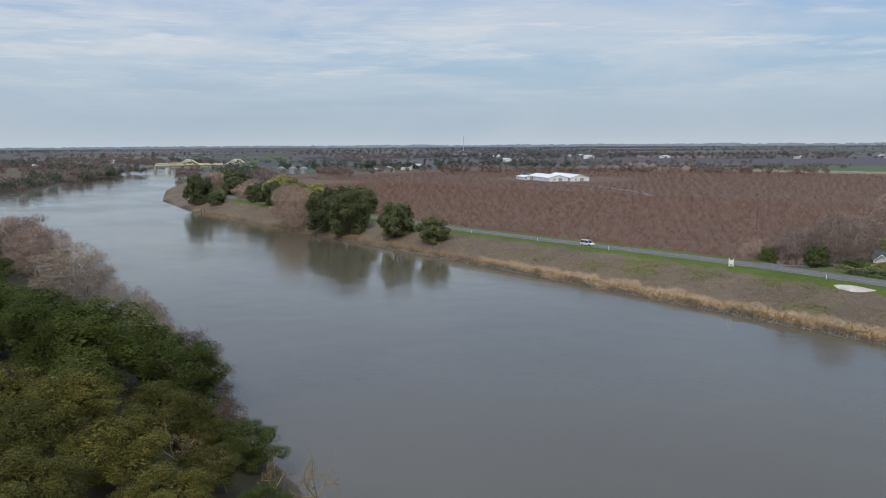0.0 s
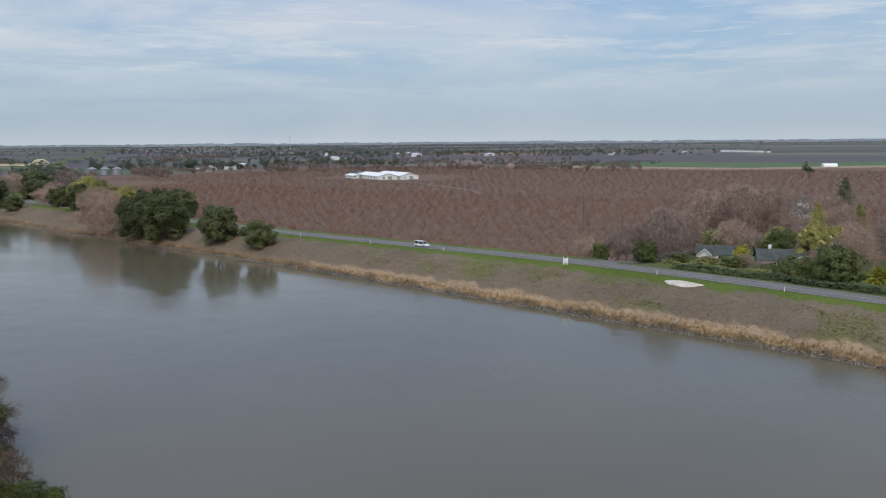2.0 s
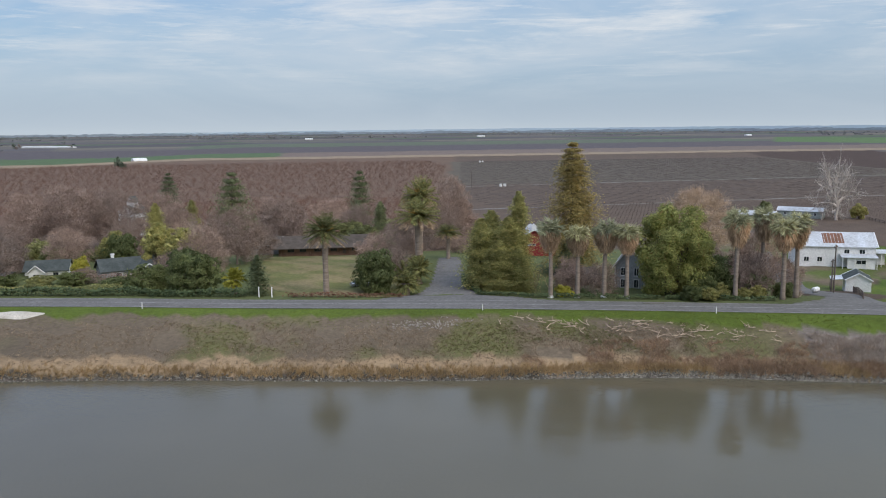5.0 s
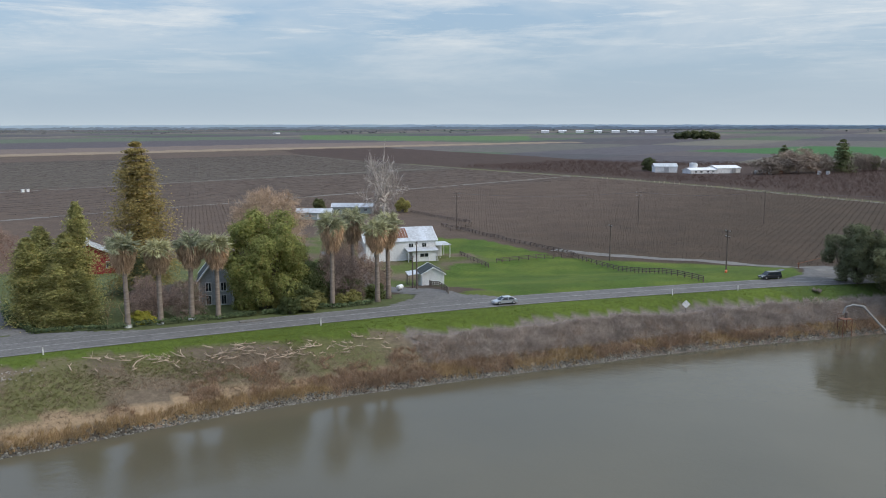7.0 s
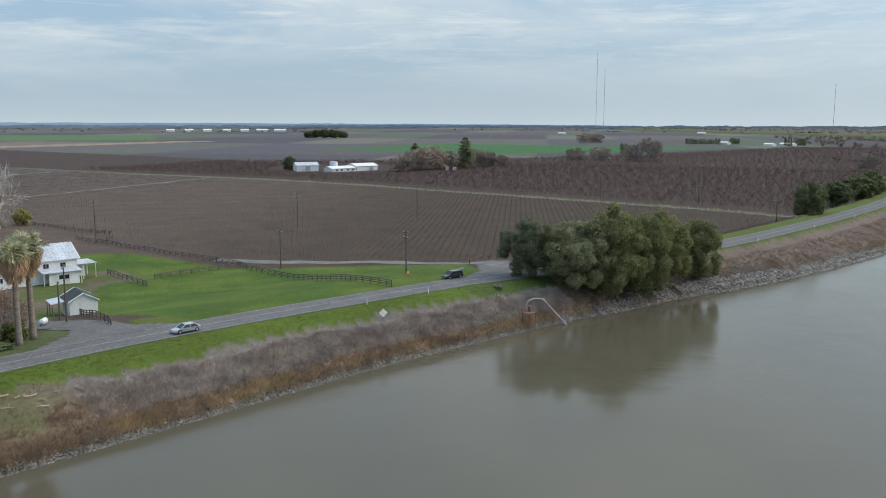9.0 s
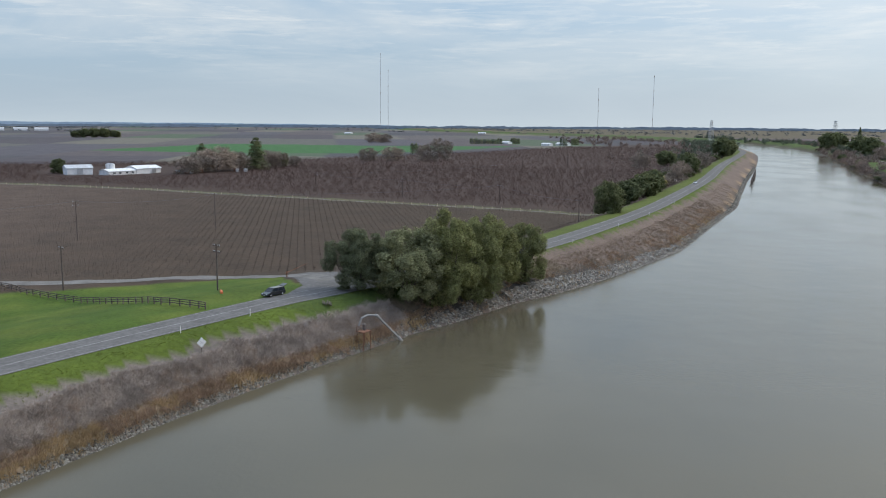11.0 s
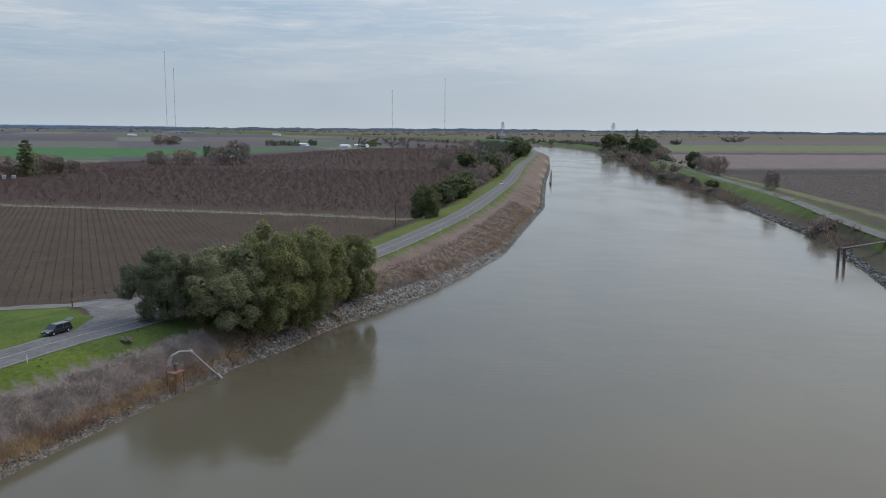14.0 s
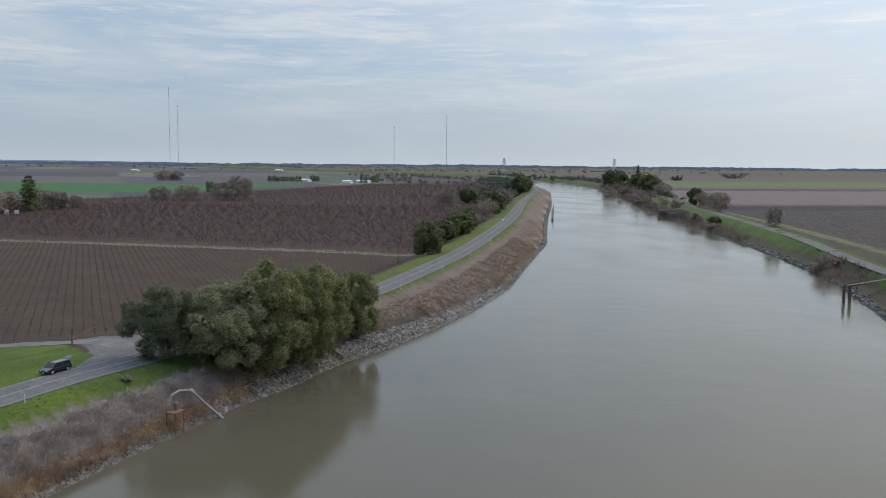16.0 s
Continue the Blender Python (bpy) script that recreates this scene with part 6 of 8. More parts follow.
def vine_rows(g, way_deg, across, box, keep, tall, half, step):
    """Low ragged ridges of vines in straight rows, for fields far away."""
    x, y = in_rows(g, way_deg, across, step, box, keep, 0.0)
    d = np.array([math.cos(math.radians(way_deg)), math.sin(math.radians(way_deg))])
    n_ = np.array([-d[1], d[0]])
    z = height(x, y)
    p = np.c_[x, y]
    h_ = tall * g.uniform(0.6, 1.2, len(x))
    a, b = p - d * step * 0.44, p + d * step * 0.44
    lo = np.stack([np.c_[a - n_ * half, z], np.c_[b - n_ * half, z], np.c_[b, z + h_], np.c_[a, z + h_]], 1)
    hi = np.stack([np.c_[b + n_ * half, z], np.c_[a + n_ * half, z], np.c_[a, z + h_], np.c_[b, z + h_]], 1)
    return Shape().quads(np.concatenate([lo, hi]))


def far_vineyard(x, y):
    return (x > rows_of(LANE_X, x, y) + 10) & (x < rows_of(DARK_NEAR, x, y) - 8) & ~((np.abs(y - 0.12 * x - 560) < 6) | (np.abs(y - 0.12 * x - 400) < 5))


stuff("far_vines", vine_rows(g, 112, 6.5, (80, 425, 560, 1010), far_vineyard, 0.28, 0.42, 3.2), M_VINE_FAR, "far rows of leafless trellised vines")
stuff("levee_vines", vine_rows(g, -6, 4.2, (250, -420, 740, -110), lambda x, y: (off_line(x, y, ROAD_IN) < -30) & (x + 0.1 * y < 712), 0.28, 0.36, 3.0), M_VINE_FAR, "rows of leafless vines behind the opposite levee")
for k_, yy in enumerate((400, 560)):
    lane("vineyard_track", [(70 + 10 * k_, yy + 9), (280, yy + 34), (478, yy + 57)], 1.5, M_GRAVEL, "pale dirt track between vineyard blocks", 0.10)
lane("orchard_track", [(rows_of(DARK_NEAR, 0, q) - 3.5, q) for q in (58, 92, 145, 205, 253, 330, 406, 531)], 1.1, M_GRAVEL, "pale dirt track along the orchard's edge", 0.09)
row_end = Shape()
for q in np.arange(62, 430, 4.6):
    ex = float(rows_of(DARK_NEAR, 0, q)) - 6.0
    row_end.tube([(ex, q, ground_z(ex, q) - 0.2), (ex, q, ground_z(ex, q) + 1.5)], [0.09, 0.08], 4)
stuff("row_end_posts", row_end, M_DRIFT, "pale timber posts at the ends of the vine rows")

# ---- buildings ----


def window_part(parent, x, y, z, w, h, face, mat=None, name="window"):
    """A framed pane with a sill on a wall: face is the outward way, '+x', '-x', '+y' or '-y'."""
    fr, pane, t = Shape(), Shape(), 0.09
    for a0, b0, a1, b1 in ((-w / 2 - t, -t, -w / 2, h + t), (w / 2, -t, w / 2 + t, h + t), (-w / 2, h, w / 2, h + t), (-w / 2 - 0.06, -t - 0.04, w / 2 + 0.06, 0), (-0.03, 0, 0.03, h)):
        fr.box(a0, -0.07, b0, a1, 0.02, b1)
    pane.box(-w / 2, -0.015, 0, w / 2, 0.015, h)
    turn = {"-y": 0, "+x": 90, "+y": 180, "-x": 270}[face]
    m = pose(x, y, z, 0, 0, turn)
    f = part(name, fr.moved(m), mat or M_WHITE, parent)
    part("pane", pane.moved(m), M_GLASS, f)
    return f


def door_part(parent, x, y, z, w, h, face, mat):
    turn = {"-y": 0, "+x": 90, "+y": 180, "-x": 270}[face]
    d = Shape().box(-w / 2, -0.06, 0, w / 2, 0.02, h)
    for k in (0.12, 0.55):
        d.box(-w * 0.36, -0.085, h * k, w * 0.36, -0.06, h * (k + 0.33))
    o = part("door", d.moved(pose(x, y, z, 0, 0, turn)), mat, parent)
    part("door_knob", Shape().tube([(w * 0.38, -0.13, h * 0.48), (w * 0.38, -0.06, h * 0.48)], [0.05, 0.03], 6).moved(pose(x, y, z, 0, 0, turn)), M_STEEL, o)


def gable_house(name, x, y, z, turn, length, depth, wall, rise, wall_mat, roof_mat, label, windows=(), door=None, over=0.5, foot=1.2, group="", ribs=False, trim=True, category="house"):
    """A house with a ridge along its length: walls, two roof slopes, trim, windows and a door."""
    h = thing(name, pose(x, y, z + float(far_rise(x, y)), 0, 0, turn), label, category, group)
    a, b = length / 2, depth / 2
    body = Shape().prism([(-b, -foot), (b, -foot), (b, wall), (0, wall + rise), (-b, wall)], -a, a)
    # boards stand out a little, so that the walls have lines
    part("wall", body, wall_mat, h)
    nrm = math.hypot(b, rise)
    for s in (-1, 1):
        e = b + over
        ze = wall - rise * over / b
        t = 0.16
        v = [(xx, s * yy, zz) for xx in (-a - over, a + over) for yy, zz in ((0, wall + rise + 0.02), (e, ze + 0.02), (e, ze + 0.02 + t), (0, wall + rise + 0.02 + t))]
        f = [(0, 1, 2, 3), (7, 6, 5, 4), (0, 4, 5, 1), (1, 5, 6, 2), (2, 6, 7, 3), (3, 7, 4, 0)]
        r = part("roof_slope", Shape().add(v, f if s < 0 else [q[::-1] for q in f]), roof_mat, h)
        if ribs:
            rb = Shape()
            for xx in np.arange(-a - over + 0.3, a + over, 0.9):
                rb.add([(xx + dx, s * yy, zz) for dx in (-0.04, 0.04) for yy, zz in ((0, wall + rise + 0.18), (e, ze + 0.18), (e, ze + 0.25), (0, wall + rise + 0.25))], f if s < 0 else [q[::-1] for q in f])
            part("roof_ribs", rb, roof_mat, r)
    if trim:
        for s in (-1, 1):
            xx = s * (a + over + 0.03)
            for q in (-1, 1):
                p0, p1 = Vector((xx, 0, wall + rise + 0.1)), Vector((xx, q * (b + over), wall - rise * over / b + 0.1))
                part("bargeboard", Shape().tube([p0, p1], [0.16, 0.16], 4), M_WHITE, h, "white bargeboard")
    for w in windows:
        window_part(h, *w)
    if door:
        door_part(h, *door[:-1], door[-1])
    return h


# cottages by the lane
c1 = gable_house("cottage", -67.5, 220, 5.0, 4, 9.5, 6.5, 2.7, 1.9, M_WHITE, M_SHINGLE, "small white cottage with a dark grey-green shingle roof behind hedges", [(2.2, -3.25, 1.0, 1.2, 1.1, "-y")], (3.8, -3.25, 0, 0.9, 2.05, "-y", M_WHITE), trim=False)
gb = Shape().prism([(-1.7, -1.2), (1.7, -1.2), (1.7, 2.6), (0, 4.1), (-1.7, 2.6)], 0, 2.6).moved(pose(-1.6, -3.2, 0, 0, 0, -90))
part("front_gable", gb, M_WHITE, c1)
for s in (-1, 1):
    part("front_gable_roof", Shape().add([(-1.6 + s * q, yy, zz) for yy in (-6.3, -1.0) for q, zz in ((0, 4.2), (2.1, 2.4), (2.1, 2.55), (0, 4.36))], [(0, 1, 2, 3), (7, 6, 5, 4), (0, 4, 5, 1), (1, 5, 6, 2), (2, 6, 7, 3), (3, 7, 4, 0)]), M_SHINGLE, c1)
    part("bargeboard", Shape().tube([(-1.6, -6.34, 4.25), (-1.6 + s * 2.15, -6.34, 2.42)], [0.14, 0.14], 4), M_WHITE, c1, "white bargeboard")
window_part(c1, -1.6, -5.82, 0.9, 1.3, 1.2, "-y")
c2 = gable_house("cottage", -48.5, 216, 5.2, 24, 12.5, 7.5, 2.8, 2.3, M_GREYWALL, M_SHINGLE, "low grey-blue cottage with a wide dark green-grey roof", [(-2.5, -3.75, 1.0, 1.4, 1.1, "-y"), (1.2, -3.75, 1.0, 1.0, 1.1, "-y")], (3.4, -3.75, 0, 0.9, 2.05, "-y", M_WHITE), trim=False)
part("front_wing", Shape().prism([(-2.3, -1.2), (2.3, -1.2), (2.3, 2.5), (0, 4.2), (-2.3, 2.5)], 0, 4).moved(pose(3.6, -3.7, 0, 0, 0, -90)), M_GREYWALL, c2)
for s in (-1, 1):
    part("front_wing_roof", Shape().add([(3.6 + s * q, yy, zz) for yy in (-8.2, -0.8) for q, zz in ((0, 4.3), (2.8, 2.25), (2.8, 2.42), (0, 4.48))], [(0, 1, 2, 3), (7, 6, 5, 4), (0, 4, 5, 1), (1, 5, 6, 2), (2, 6, 7, 3), (3, 7, 4, 0)]), M_SHINGLE, c2)
    part("bargeboard", Shape().tube([(3.6, -8.25, 4.35), (3.6 + s * 2.85, -8.25, 2.28)], [0.15, 0.15], 4), M_WHITE, c2, "white bargeboard")
window_part(c2, 3.6, -7.72, 0.9, 1.5, 1.2, "-y")
part("chimney", Shape().box(-3.2, 0.6, 4.0, -2.5, 1.3, 6.0).box(-3.3, 0.5, 6.0, -2.4, 1.4, 6.2), M_WHITE, c2, "white chimney")
# tall white house among bare trees
wh = gable_house("white_house", -71, 334, 2.2, 62, 8.0, 7.0, 8.6, 2.4, M_WHITE, M_SHINGLE, "tall white wooden house with a steep grey roof among bare trees", [(-4.0, 0, 8.6, 0.9, 1.2, "-x"), (-4.0, -1.6, 4.6, 0.9, 1.4, "-x"), (-4.0, 1.6, 4.6, 0.9, 1.4, "-x"), (-1.5, -3.5, 5.0, 0.9, 1.4, "-y"), (1.5, -3.5, 5.0, 0.9, 1.4, "-y"), (-1.5, -3.5, 1.4, 0.9, 1.4, "-y")])
part("tower", Shape().prism([(-1.5, 8), (1.5, 8), (1.5, 12.4), (0, 14.2), (-1.5, 12.4)], -1.5, 1.5), M_WHITE, wh, "white roof turret")
for s in (-1, 1):
    part("tower_roof", Shape().add([(xx, s * yy, zz) for xx in (-1.9, 1.9) for yy, zz in ((0, 14.3), (1.9, 12.1), (1.9, 12.25), (0, 14.46))], [(0, 1, 2, 3), (7, 6, 5, 4), (0, 4, 5, 1), (1, 5, 6, 2), (2, 6, 7, 3), (3, 7, 4, 0)]), M_SHINGLE, wh)
window_part(wh, 0, -1.5, 10.4, 0.8, 1.2, "-y")
# long ranch house behind the lawn
rh = gable_house("ranch_house", -1, 252, 5.2, 1, 25, 9, 2.7, 2.0, M_BRICK, M_SHINGLE_BROWN, "long low brown ranch house with a dark shingle roof", [(q, -4.5, 0.8, 1.8, 1.3, "-y", M_WOOD) for q in (-9, -5.6, -1.4, 3.2, 9.4)], (6.3, -4.5, 0, 1.0, 2.05, "-y", M_WOOD), over=2.0, trim=False)
for q in (-11.8, -3.6, 1.0, 5.0, 7.6, 11.8):
    part("porch_post", Shape().tube([(q, -5.2, 0), (q, -5.2, 2.35)], [0.11, 0.11], 6), M_BRICK, rh)
part("chimney", Shape().box(4.0, 0.4, 3.6, 5.2, 1.3, 5.9).box(3.9, 0.3, 5.9, 5.3, 1.4, 6.1), M_BRICK, rh, "brick chimney")
gable_house("garage", -17.5, 258, 4.9, 8, 9, 7, 2.6, 1.6, M_GREYWALL, M_SHINGLE_BROWN, "small grey garage beside the ranch house", [(0, -3.5, 0.6, 2.6, 1.6, "-y")], trim=True, category="garage")
# red barn, blue-grey house and shed behind the palms
rb = gable_house("red_barn", 59.7, 241, 2.5, 80, 14, 12, 6.6, 3.0, M_RED, M_TIN, "red wooden barn with white trim and a tin roof", [(-7.0, -4.5, 3.7, 1.1, 1.4, "-x"), (-7.0, 1.0, 5.2, 2.6, 0.4, "-x"), (-7.0, 3.5, 1.2, 1.0, 1.2, "-x"), (-2.5, -6.0, 3.0, 1.0, 1.2, "-y")], (-7.0, -1.0, 0, 2.6, 3.0, "-x", M_RED), ribs=True, category="barn")
part("cupola", Shape().prism([(-0.7, 9.2), (0.7, 9.2), (0.7, 10.6), (0, 11.3), (-0.7, 10.6)], -6.0, -4.6), M_WHITE, rb, "white cupola")
vh = gable_house("grey_house", 66.6, 180, 5.6, 64, 11, 6.5, 5.6, 4.2, M_GREYWALL, M_SHINGLE, "blue-grey two-storey house with a steep dark roof", [(-5.5, -1.4, 0.9, 0.9, 1.7, "-x"), (-5.5, 1.4, 0.9, 0.9, 1.7, "-x"), (-5.5, -1.4, 3.5, 0.9, 1.6, "-x"), (-5.5, 1.4, 3.5, 0.9, 1.6, "-x"), (-3, -3.25, 0.9, 0.9, 1.7, "-y"), (0, -3.25, 0.9, 0.9, 1.7, "-y"), (-3, -3.25, 3.5, 0.9, 1.6, "-y"), (0, -3.25, 3.5, 0.9, 1.6, "-y")], (3, -3.25, 0, 1.0, 2.1, "-y", M_WHITE))
for q in (-3.1, 3.1):
    part("corner_board", Shape().box(-5.58, q - 0.12, -0.2, -5.48, q + 0.12, 5.4), M_WHITE, vh, "white corner board")
part("porch_roof", Shape().box(-4.5, -6.0, 2.7, 4.5, -3.2, 2.85), M_SHINGLE, vh)
for q in (-4.3, -1.5, 1.5, 4.3):
    part("porch_post", Shape().tube([(q, -5.8, -0.4), (q, -5.8, 2.7)], [0.10, 0.10], 6), M_WHITE, vh, "white porch post")
part("porch_floor", Shape().box(-4.5, -6.0, -0.9, 4.5, -3.25, 0.0), M_WHITE, vh)
gable_house("wash_house", 54.5, 181.5, 5.7, 10, 8, 5.5, 2.7, 1.5, M_BRICK, M_SHINGLE_BROWN, "low brown outbuilding with a dark roof beside the grey house", [(-1.5, -2.75, 0.9, 1.1, 1.0, "-y")], (2.0, -2.75, 0, 0.9, 2.0, "-y", M_WOOD), trim=False, category="shed")
bk = gable_house("garden_kiosk", 78.5, 168, 5.9, 10, 2.6, 2.6, 2.3, 1.0, M_WHITE, M_SHINGLE, "small white garden kiosk under the magnolia", [(0, -1.3, 0.9, 0.9, 1.0, "-y")], category="kiosk")
# white barn
ang = -21.5
wb = gable_house("white_barn", 143.7, 224.8, 1.9, ang, 21, 11, 5.2, 3.2, M_WHITE, M_TIN, "white wooden barn with a weathered tin roof", [(q, -5.5, 3.2, 1.3, 1.1, "-y") for q in (3.0, 7.0)] + [(q, -5.5, 0.8, 1.2, 1.2, "-y") for q in (-7.5, -4.0)] + [(10.5, 0.0, 3.6, 1.2, 1.1, "+x")], (-0.5, -5.5, 0.0, 1.4, 4.6, "-y", M_WHITE), ribs=True, category="barn")
part("rust_stain_sheet", Shape().add([(q, -yy, zz) for q in (-3.0, 2.5) for yy, zz in ((0.6, 8.25), (4.6, 5.93), (4.6, 5.97), (0.6, 8.29))], [(0, 1, 2, 3), (7, 6, 5, 4), (0, 4, 5, 1), (1, 5, 6, 2), (2, 6, 7, 3), (3, 7, 4, 0)]), M_RUST, wb, "rusty roof sheet")
part("porch_roof", Shape().add([(q, yy, zz) for q in (1.0, 10.4) for yy, zz in ((-5.5, 3.05), (-9.2, 2.45), (-9.2, 2.57), (-5.5, 3.17))], [(0, 1, 2, 3), (7, 6, 5, 4), (0, 4, 5, 1), (1, 5, 6, 2), (2, 6, 7, 3), (3, 7, 4, 0)]), M_TIN, wb, "tin porch roof")
for q in (1.3, 4.4, 7.3, 10.1):
    part("porch_post", Shape().tube([(q, -9.0, -1.0), (q, -9.0, 2.5)], [0.11, 0.11], 6), M_WHITE, wb, "white porch post")
part("porch_wall", Shape().box(2.6, -8.6, -1.0, 9.8, -8.45, 2.5), M_WHITE, wb)
window_part(wb, 6.2, -8.6, 0.7, 2.6, 1.0, "-y")
part("side_roof", Shape().add([(q, yy, zz) for q in (10.6, 16.0) for yy, zz in ((-4.0, 3.1), (2.6, 3.3), (2.6, 3.42), (-4.0, 3.22))], [(0, 1, 2, 3), (7, 6, 5, 4), (0, 4, 5, 1), (1, 5, 6, 2), (2, 6, 7, 3), (3, 7, 4, 0)]), M_TIN, wb, "tin lean-to roof")
for q, p in ((15.6, -3.7), (15.6, 2.3), (12.5, -3.7)):
    part("lean_to_post", Shape().tube([(q, p, -1.0), (q, p, 3.2)], [0.10, 0.10], 6), M_WHITE, wb)
part("lean_to_wall", Shape().box(10.6, 0.8, -1.0, 14.5, 1.0, 3.1), M_WHITE, wb)
# little white shed by the drive
sh_ = gable_house("garden_shed", 122.9, 182.5, 2.6, 61, 7.0, 5.4, 2.6, 1.5, M_WHITE, M_SHINGLE, "small white shed with a dark gable roof by the pasture", [(-1.5, 2.6, 0.8, 0.9, 0.9, "+y")], (-1.0, 2.6, 0, 1.1, 2.05, "+y", M_WOOD), over=0.3, foot=2.2, category="shed")
part("lean_to_roof", Shape().add([(q, yy, zz) for q in (-1.0, 4.6) for yy, zz in ((2.6, 2.35), (5.6, 1.95), (5.6, 2.05), (2.6, 2.45))], [(0, 1, 2, 3), (7, 6, 5, 4), (0, 4, 5, 1), (1, 5, 6, 2), (2, 6, 7, 3), (3, 7, 4, 0)]), M_TIN, sh_, "tin lean-to roof")
for q in (-0.8, 1.8, 4.4):
    part("lean_to_post", Shape().tube([(q, 5.4, -2.0), (q, 5.4, 2.0)], [0.08, 0.08], 6), M_WOOD, sh_)
# bunkhouses behind the barn
gable_house("bunkhouse", 180, 332, 1.4, -41, 14, 6.5, 2.8, 1.3, M_GREENWALL, M_TIN, "pale green bunkhouse with a tin roof", [(q, -3.25, 1.0, 1.0, 1.0, "-y") for q in (-4.5, -1.5, 5.0)], (2.0, -3.25, 0, 0.9, 2.05, "-y", M_WHITE), ribs=True, category="bunkhouse")
gable_house("bunkhouse", 206, 342, 1.4, -41, 18, 6.5, 2.8, 1.3, M_GREENWALL, M_TIN, "pale green bunkhouse with a blue-grey tin roof", [(q, -3.25, 1.0, 1.0, 1.0, "-y") for q in (-6, -3, 3, 6)], (0.5, -3.25, 0, 0.9, 2.05, "-y", M_WHITE), ribs=True, category="bunkhouse")
# far farm
FARMG = "white sheds of the far farm"
f1 = gable_house("farm_shed", 582, 446, 1.2, -43, 18, 14, 5.0, 2.2, M_WHITE, M_TIN, "white farm shed with an arched doorway", [], (0, -8.0, 0, 4.0, 4.6, "-y", M_STEEL), group=FARMG, category="shed")
for k in (-4, 0):
    t_ = thing("storage_tank", pose(594 + k * 0.5, 428 + k, 1.2), "white upright storage tank beside the farm shed", "tank", "tanks of the far farm")
    part("tank_shell", Shape().tube([(0, 0, 0), (0, 0, 7.5)], [2.2, 2.2], 16), M_WHITE, t_)
    part("tank_top", Shape().tube([(0, 0, 7.5), (0, 0, 8.3)], [2.25, 0.3], 16), M_STEEL, t_)
gable_house("farm_shed", 590, 418, 1.2, -22, 24, 12, 2.8, 1.6, M_WHITE, M_WHITE, "low white farm shed with a pale roof", [(q, -7.0, 1.0, 2.0, 1.2, "-y") for q in (-8, -3, 3, 8)], group=FARMG, category="shed")
gable_house("farm_shed", 612, 410, 1.2, -22, 22, 14, 4.0, 2.0, M_WHITE, M_WHITE, "white farm shed with a pale roof", [], (4, -8.0, 0, 3.4, 3.8, "-y", M_STEEL), group=FARMG, category="shed")
g = np.random.default_rng(81)
for k in range(8):
    q = float(g.uniform(0, 1))
    bx, by = 600 + q * 60 + float(g.normal(0, 4)), 400 - q * 62 + float(g.normal(0, 4))
    b_ = thing("crate_stack", pose(bx, by, ground_z(bx, by), 0, 0, float(g.uniform(0, 90))), "stack of pale crates in the farmyard", "crates", "crate stacks of the far farm")
    for lv in range(2):
        part("crate", Shape().box(-1.2, -1.2, lv * 1.3, 1.2, 1.2, lv * 1.3 + 1.2).box(-1.25, -1.25, lv * 1.3 + 1.05, 1.25, 1.25, lv * 1.3 + 1.25), M_WHITE if k % 3 else M_RUST, b_)
# packing sheds in the red orchard
PK = "white packing sheds in the orchard"
for bx, by, ln, dp, wl_, rs, lb in ((-556, 637, 62, 20, 3.8, 2.6, "long white packing shed with a broad white gable roof"), (-545, 656, 66, 20, 3.8, 2.8, "long white packing shed with a broad white gable roof"), (-588, 639, 26, 12, 3.0, 1.4, "low white lean-to at the packing shed")):
    ps = gable_house("packing_shed", bx, by, 1.2, -28, ln, dp, wl_, rs, M_WHITE, M_WHITE, lb, [(ln / 2, -4.5, 1.2, 1.6, 1.4, "+x")] + [(q, -dp / 2, 1.2, 2.0, 1.3, "-y") for q in np.arange(-ln / 2 + 6, ln / 2 - 4, 9.0)], (ln / 2, 2.0, 0, 4, 3.4, "+x", M_GREYWALL), over=0.7, group=PK, category="shed")
gable_house("packing_shed", -612, 668, 1.2, -28, 22, 12, 3.4, 2.2, M_GREYWALL, M_SHINGLE, "dark-roofed grey shed behind the packing sheds", [], (11, 0, 0, 3, 2.8, "+x", M_WOOD), group=PK, category="shed")
whole("farm_track", ribbon([(-480, 590), (-420, 560), (-360, 520), (-330, 490)], 2.2, 6, 0.12), M_GRAVEL, "pale track to the packing sheds", kind="structure")
# grain bins
for k, (bx, by) in enumerate(((-938, 552), (-926, 562), (-914, 571))):
    t_ = thing("grain_bin", pose(bx, by, 1.2), "corrugated grey steel grain bin", "grain bin", "grain bins beyond the orchard")
    sh = Shape()
    for lv in range(9):
        sh.tube([(0, 0, lv * 0.8), (0, 0, lv * 0.8 + 0.4), (0, 0, lv * 0.8 + 0.8)], [5.4, 5.5, 5.4], 20, False)
    part("bin_shell", sh, M_BIN, t_)
    part("bin_roof", Shape().tube([(0, 0, 7.2), (0, 0, 9.6), (0, 0, 10.0)], [5.7, 0.8, 0.5], 20), M_BIN, t_)
# scattered white houses of the far village and the plain
g = np.random.default_rng(83)
VIL = "houses of the distant village"
spots = [(-880, 680), (-905, 705), (-930, 760), (-940, 790), (-960, 730), (-1180, 1230), (-1240, 1330), (-1330, 1420), (-1400, 1700), (-1290, 1610), (-1500, 1530), (-1180, 1500), (-1600, 1800), (-1080, 1650), (-820, 1760), (-700, 1900), (-1720, 1350), (-1640, 1200), (-1900, 900), (-1750, 640), (-1700, 520), (-1520, 420)]
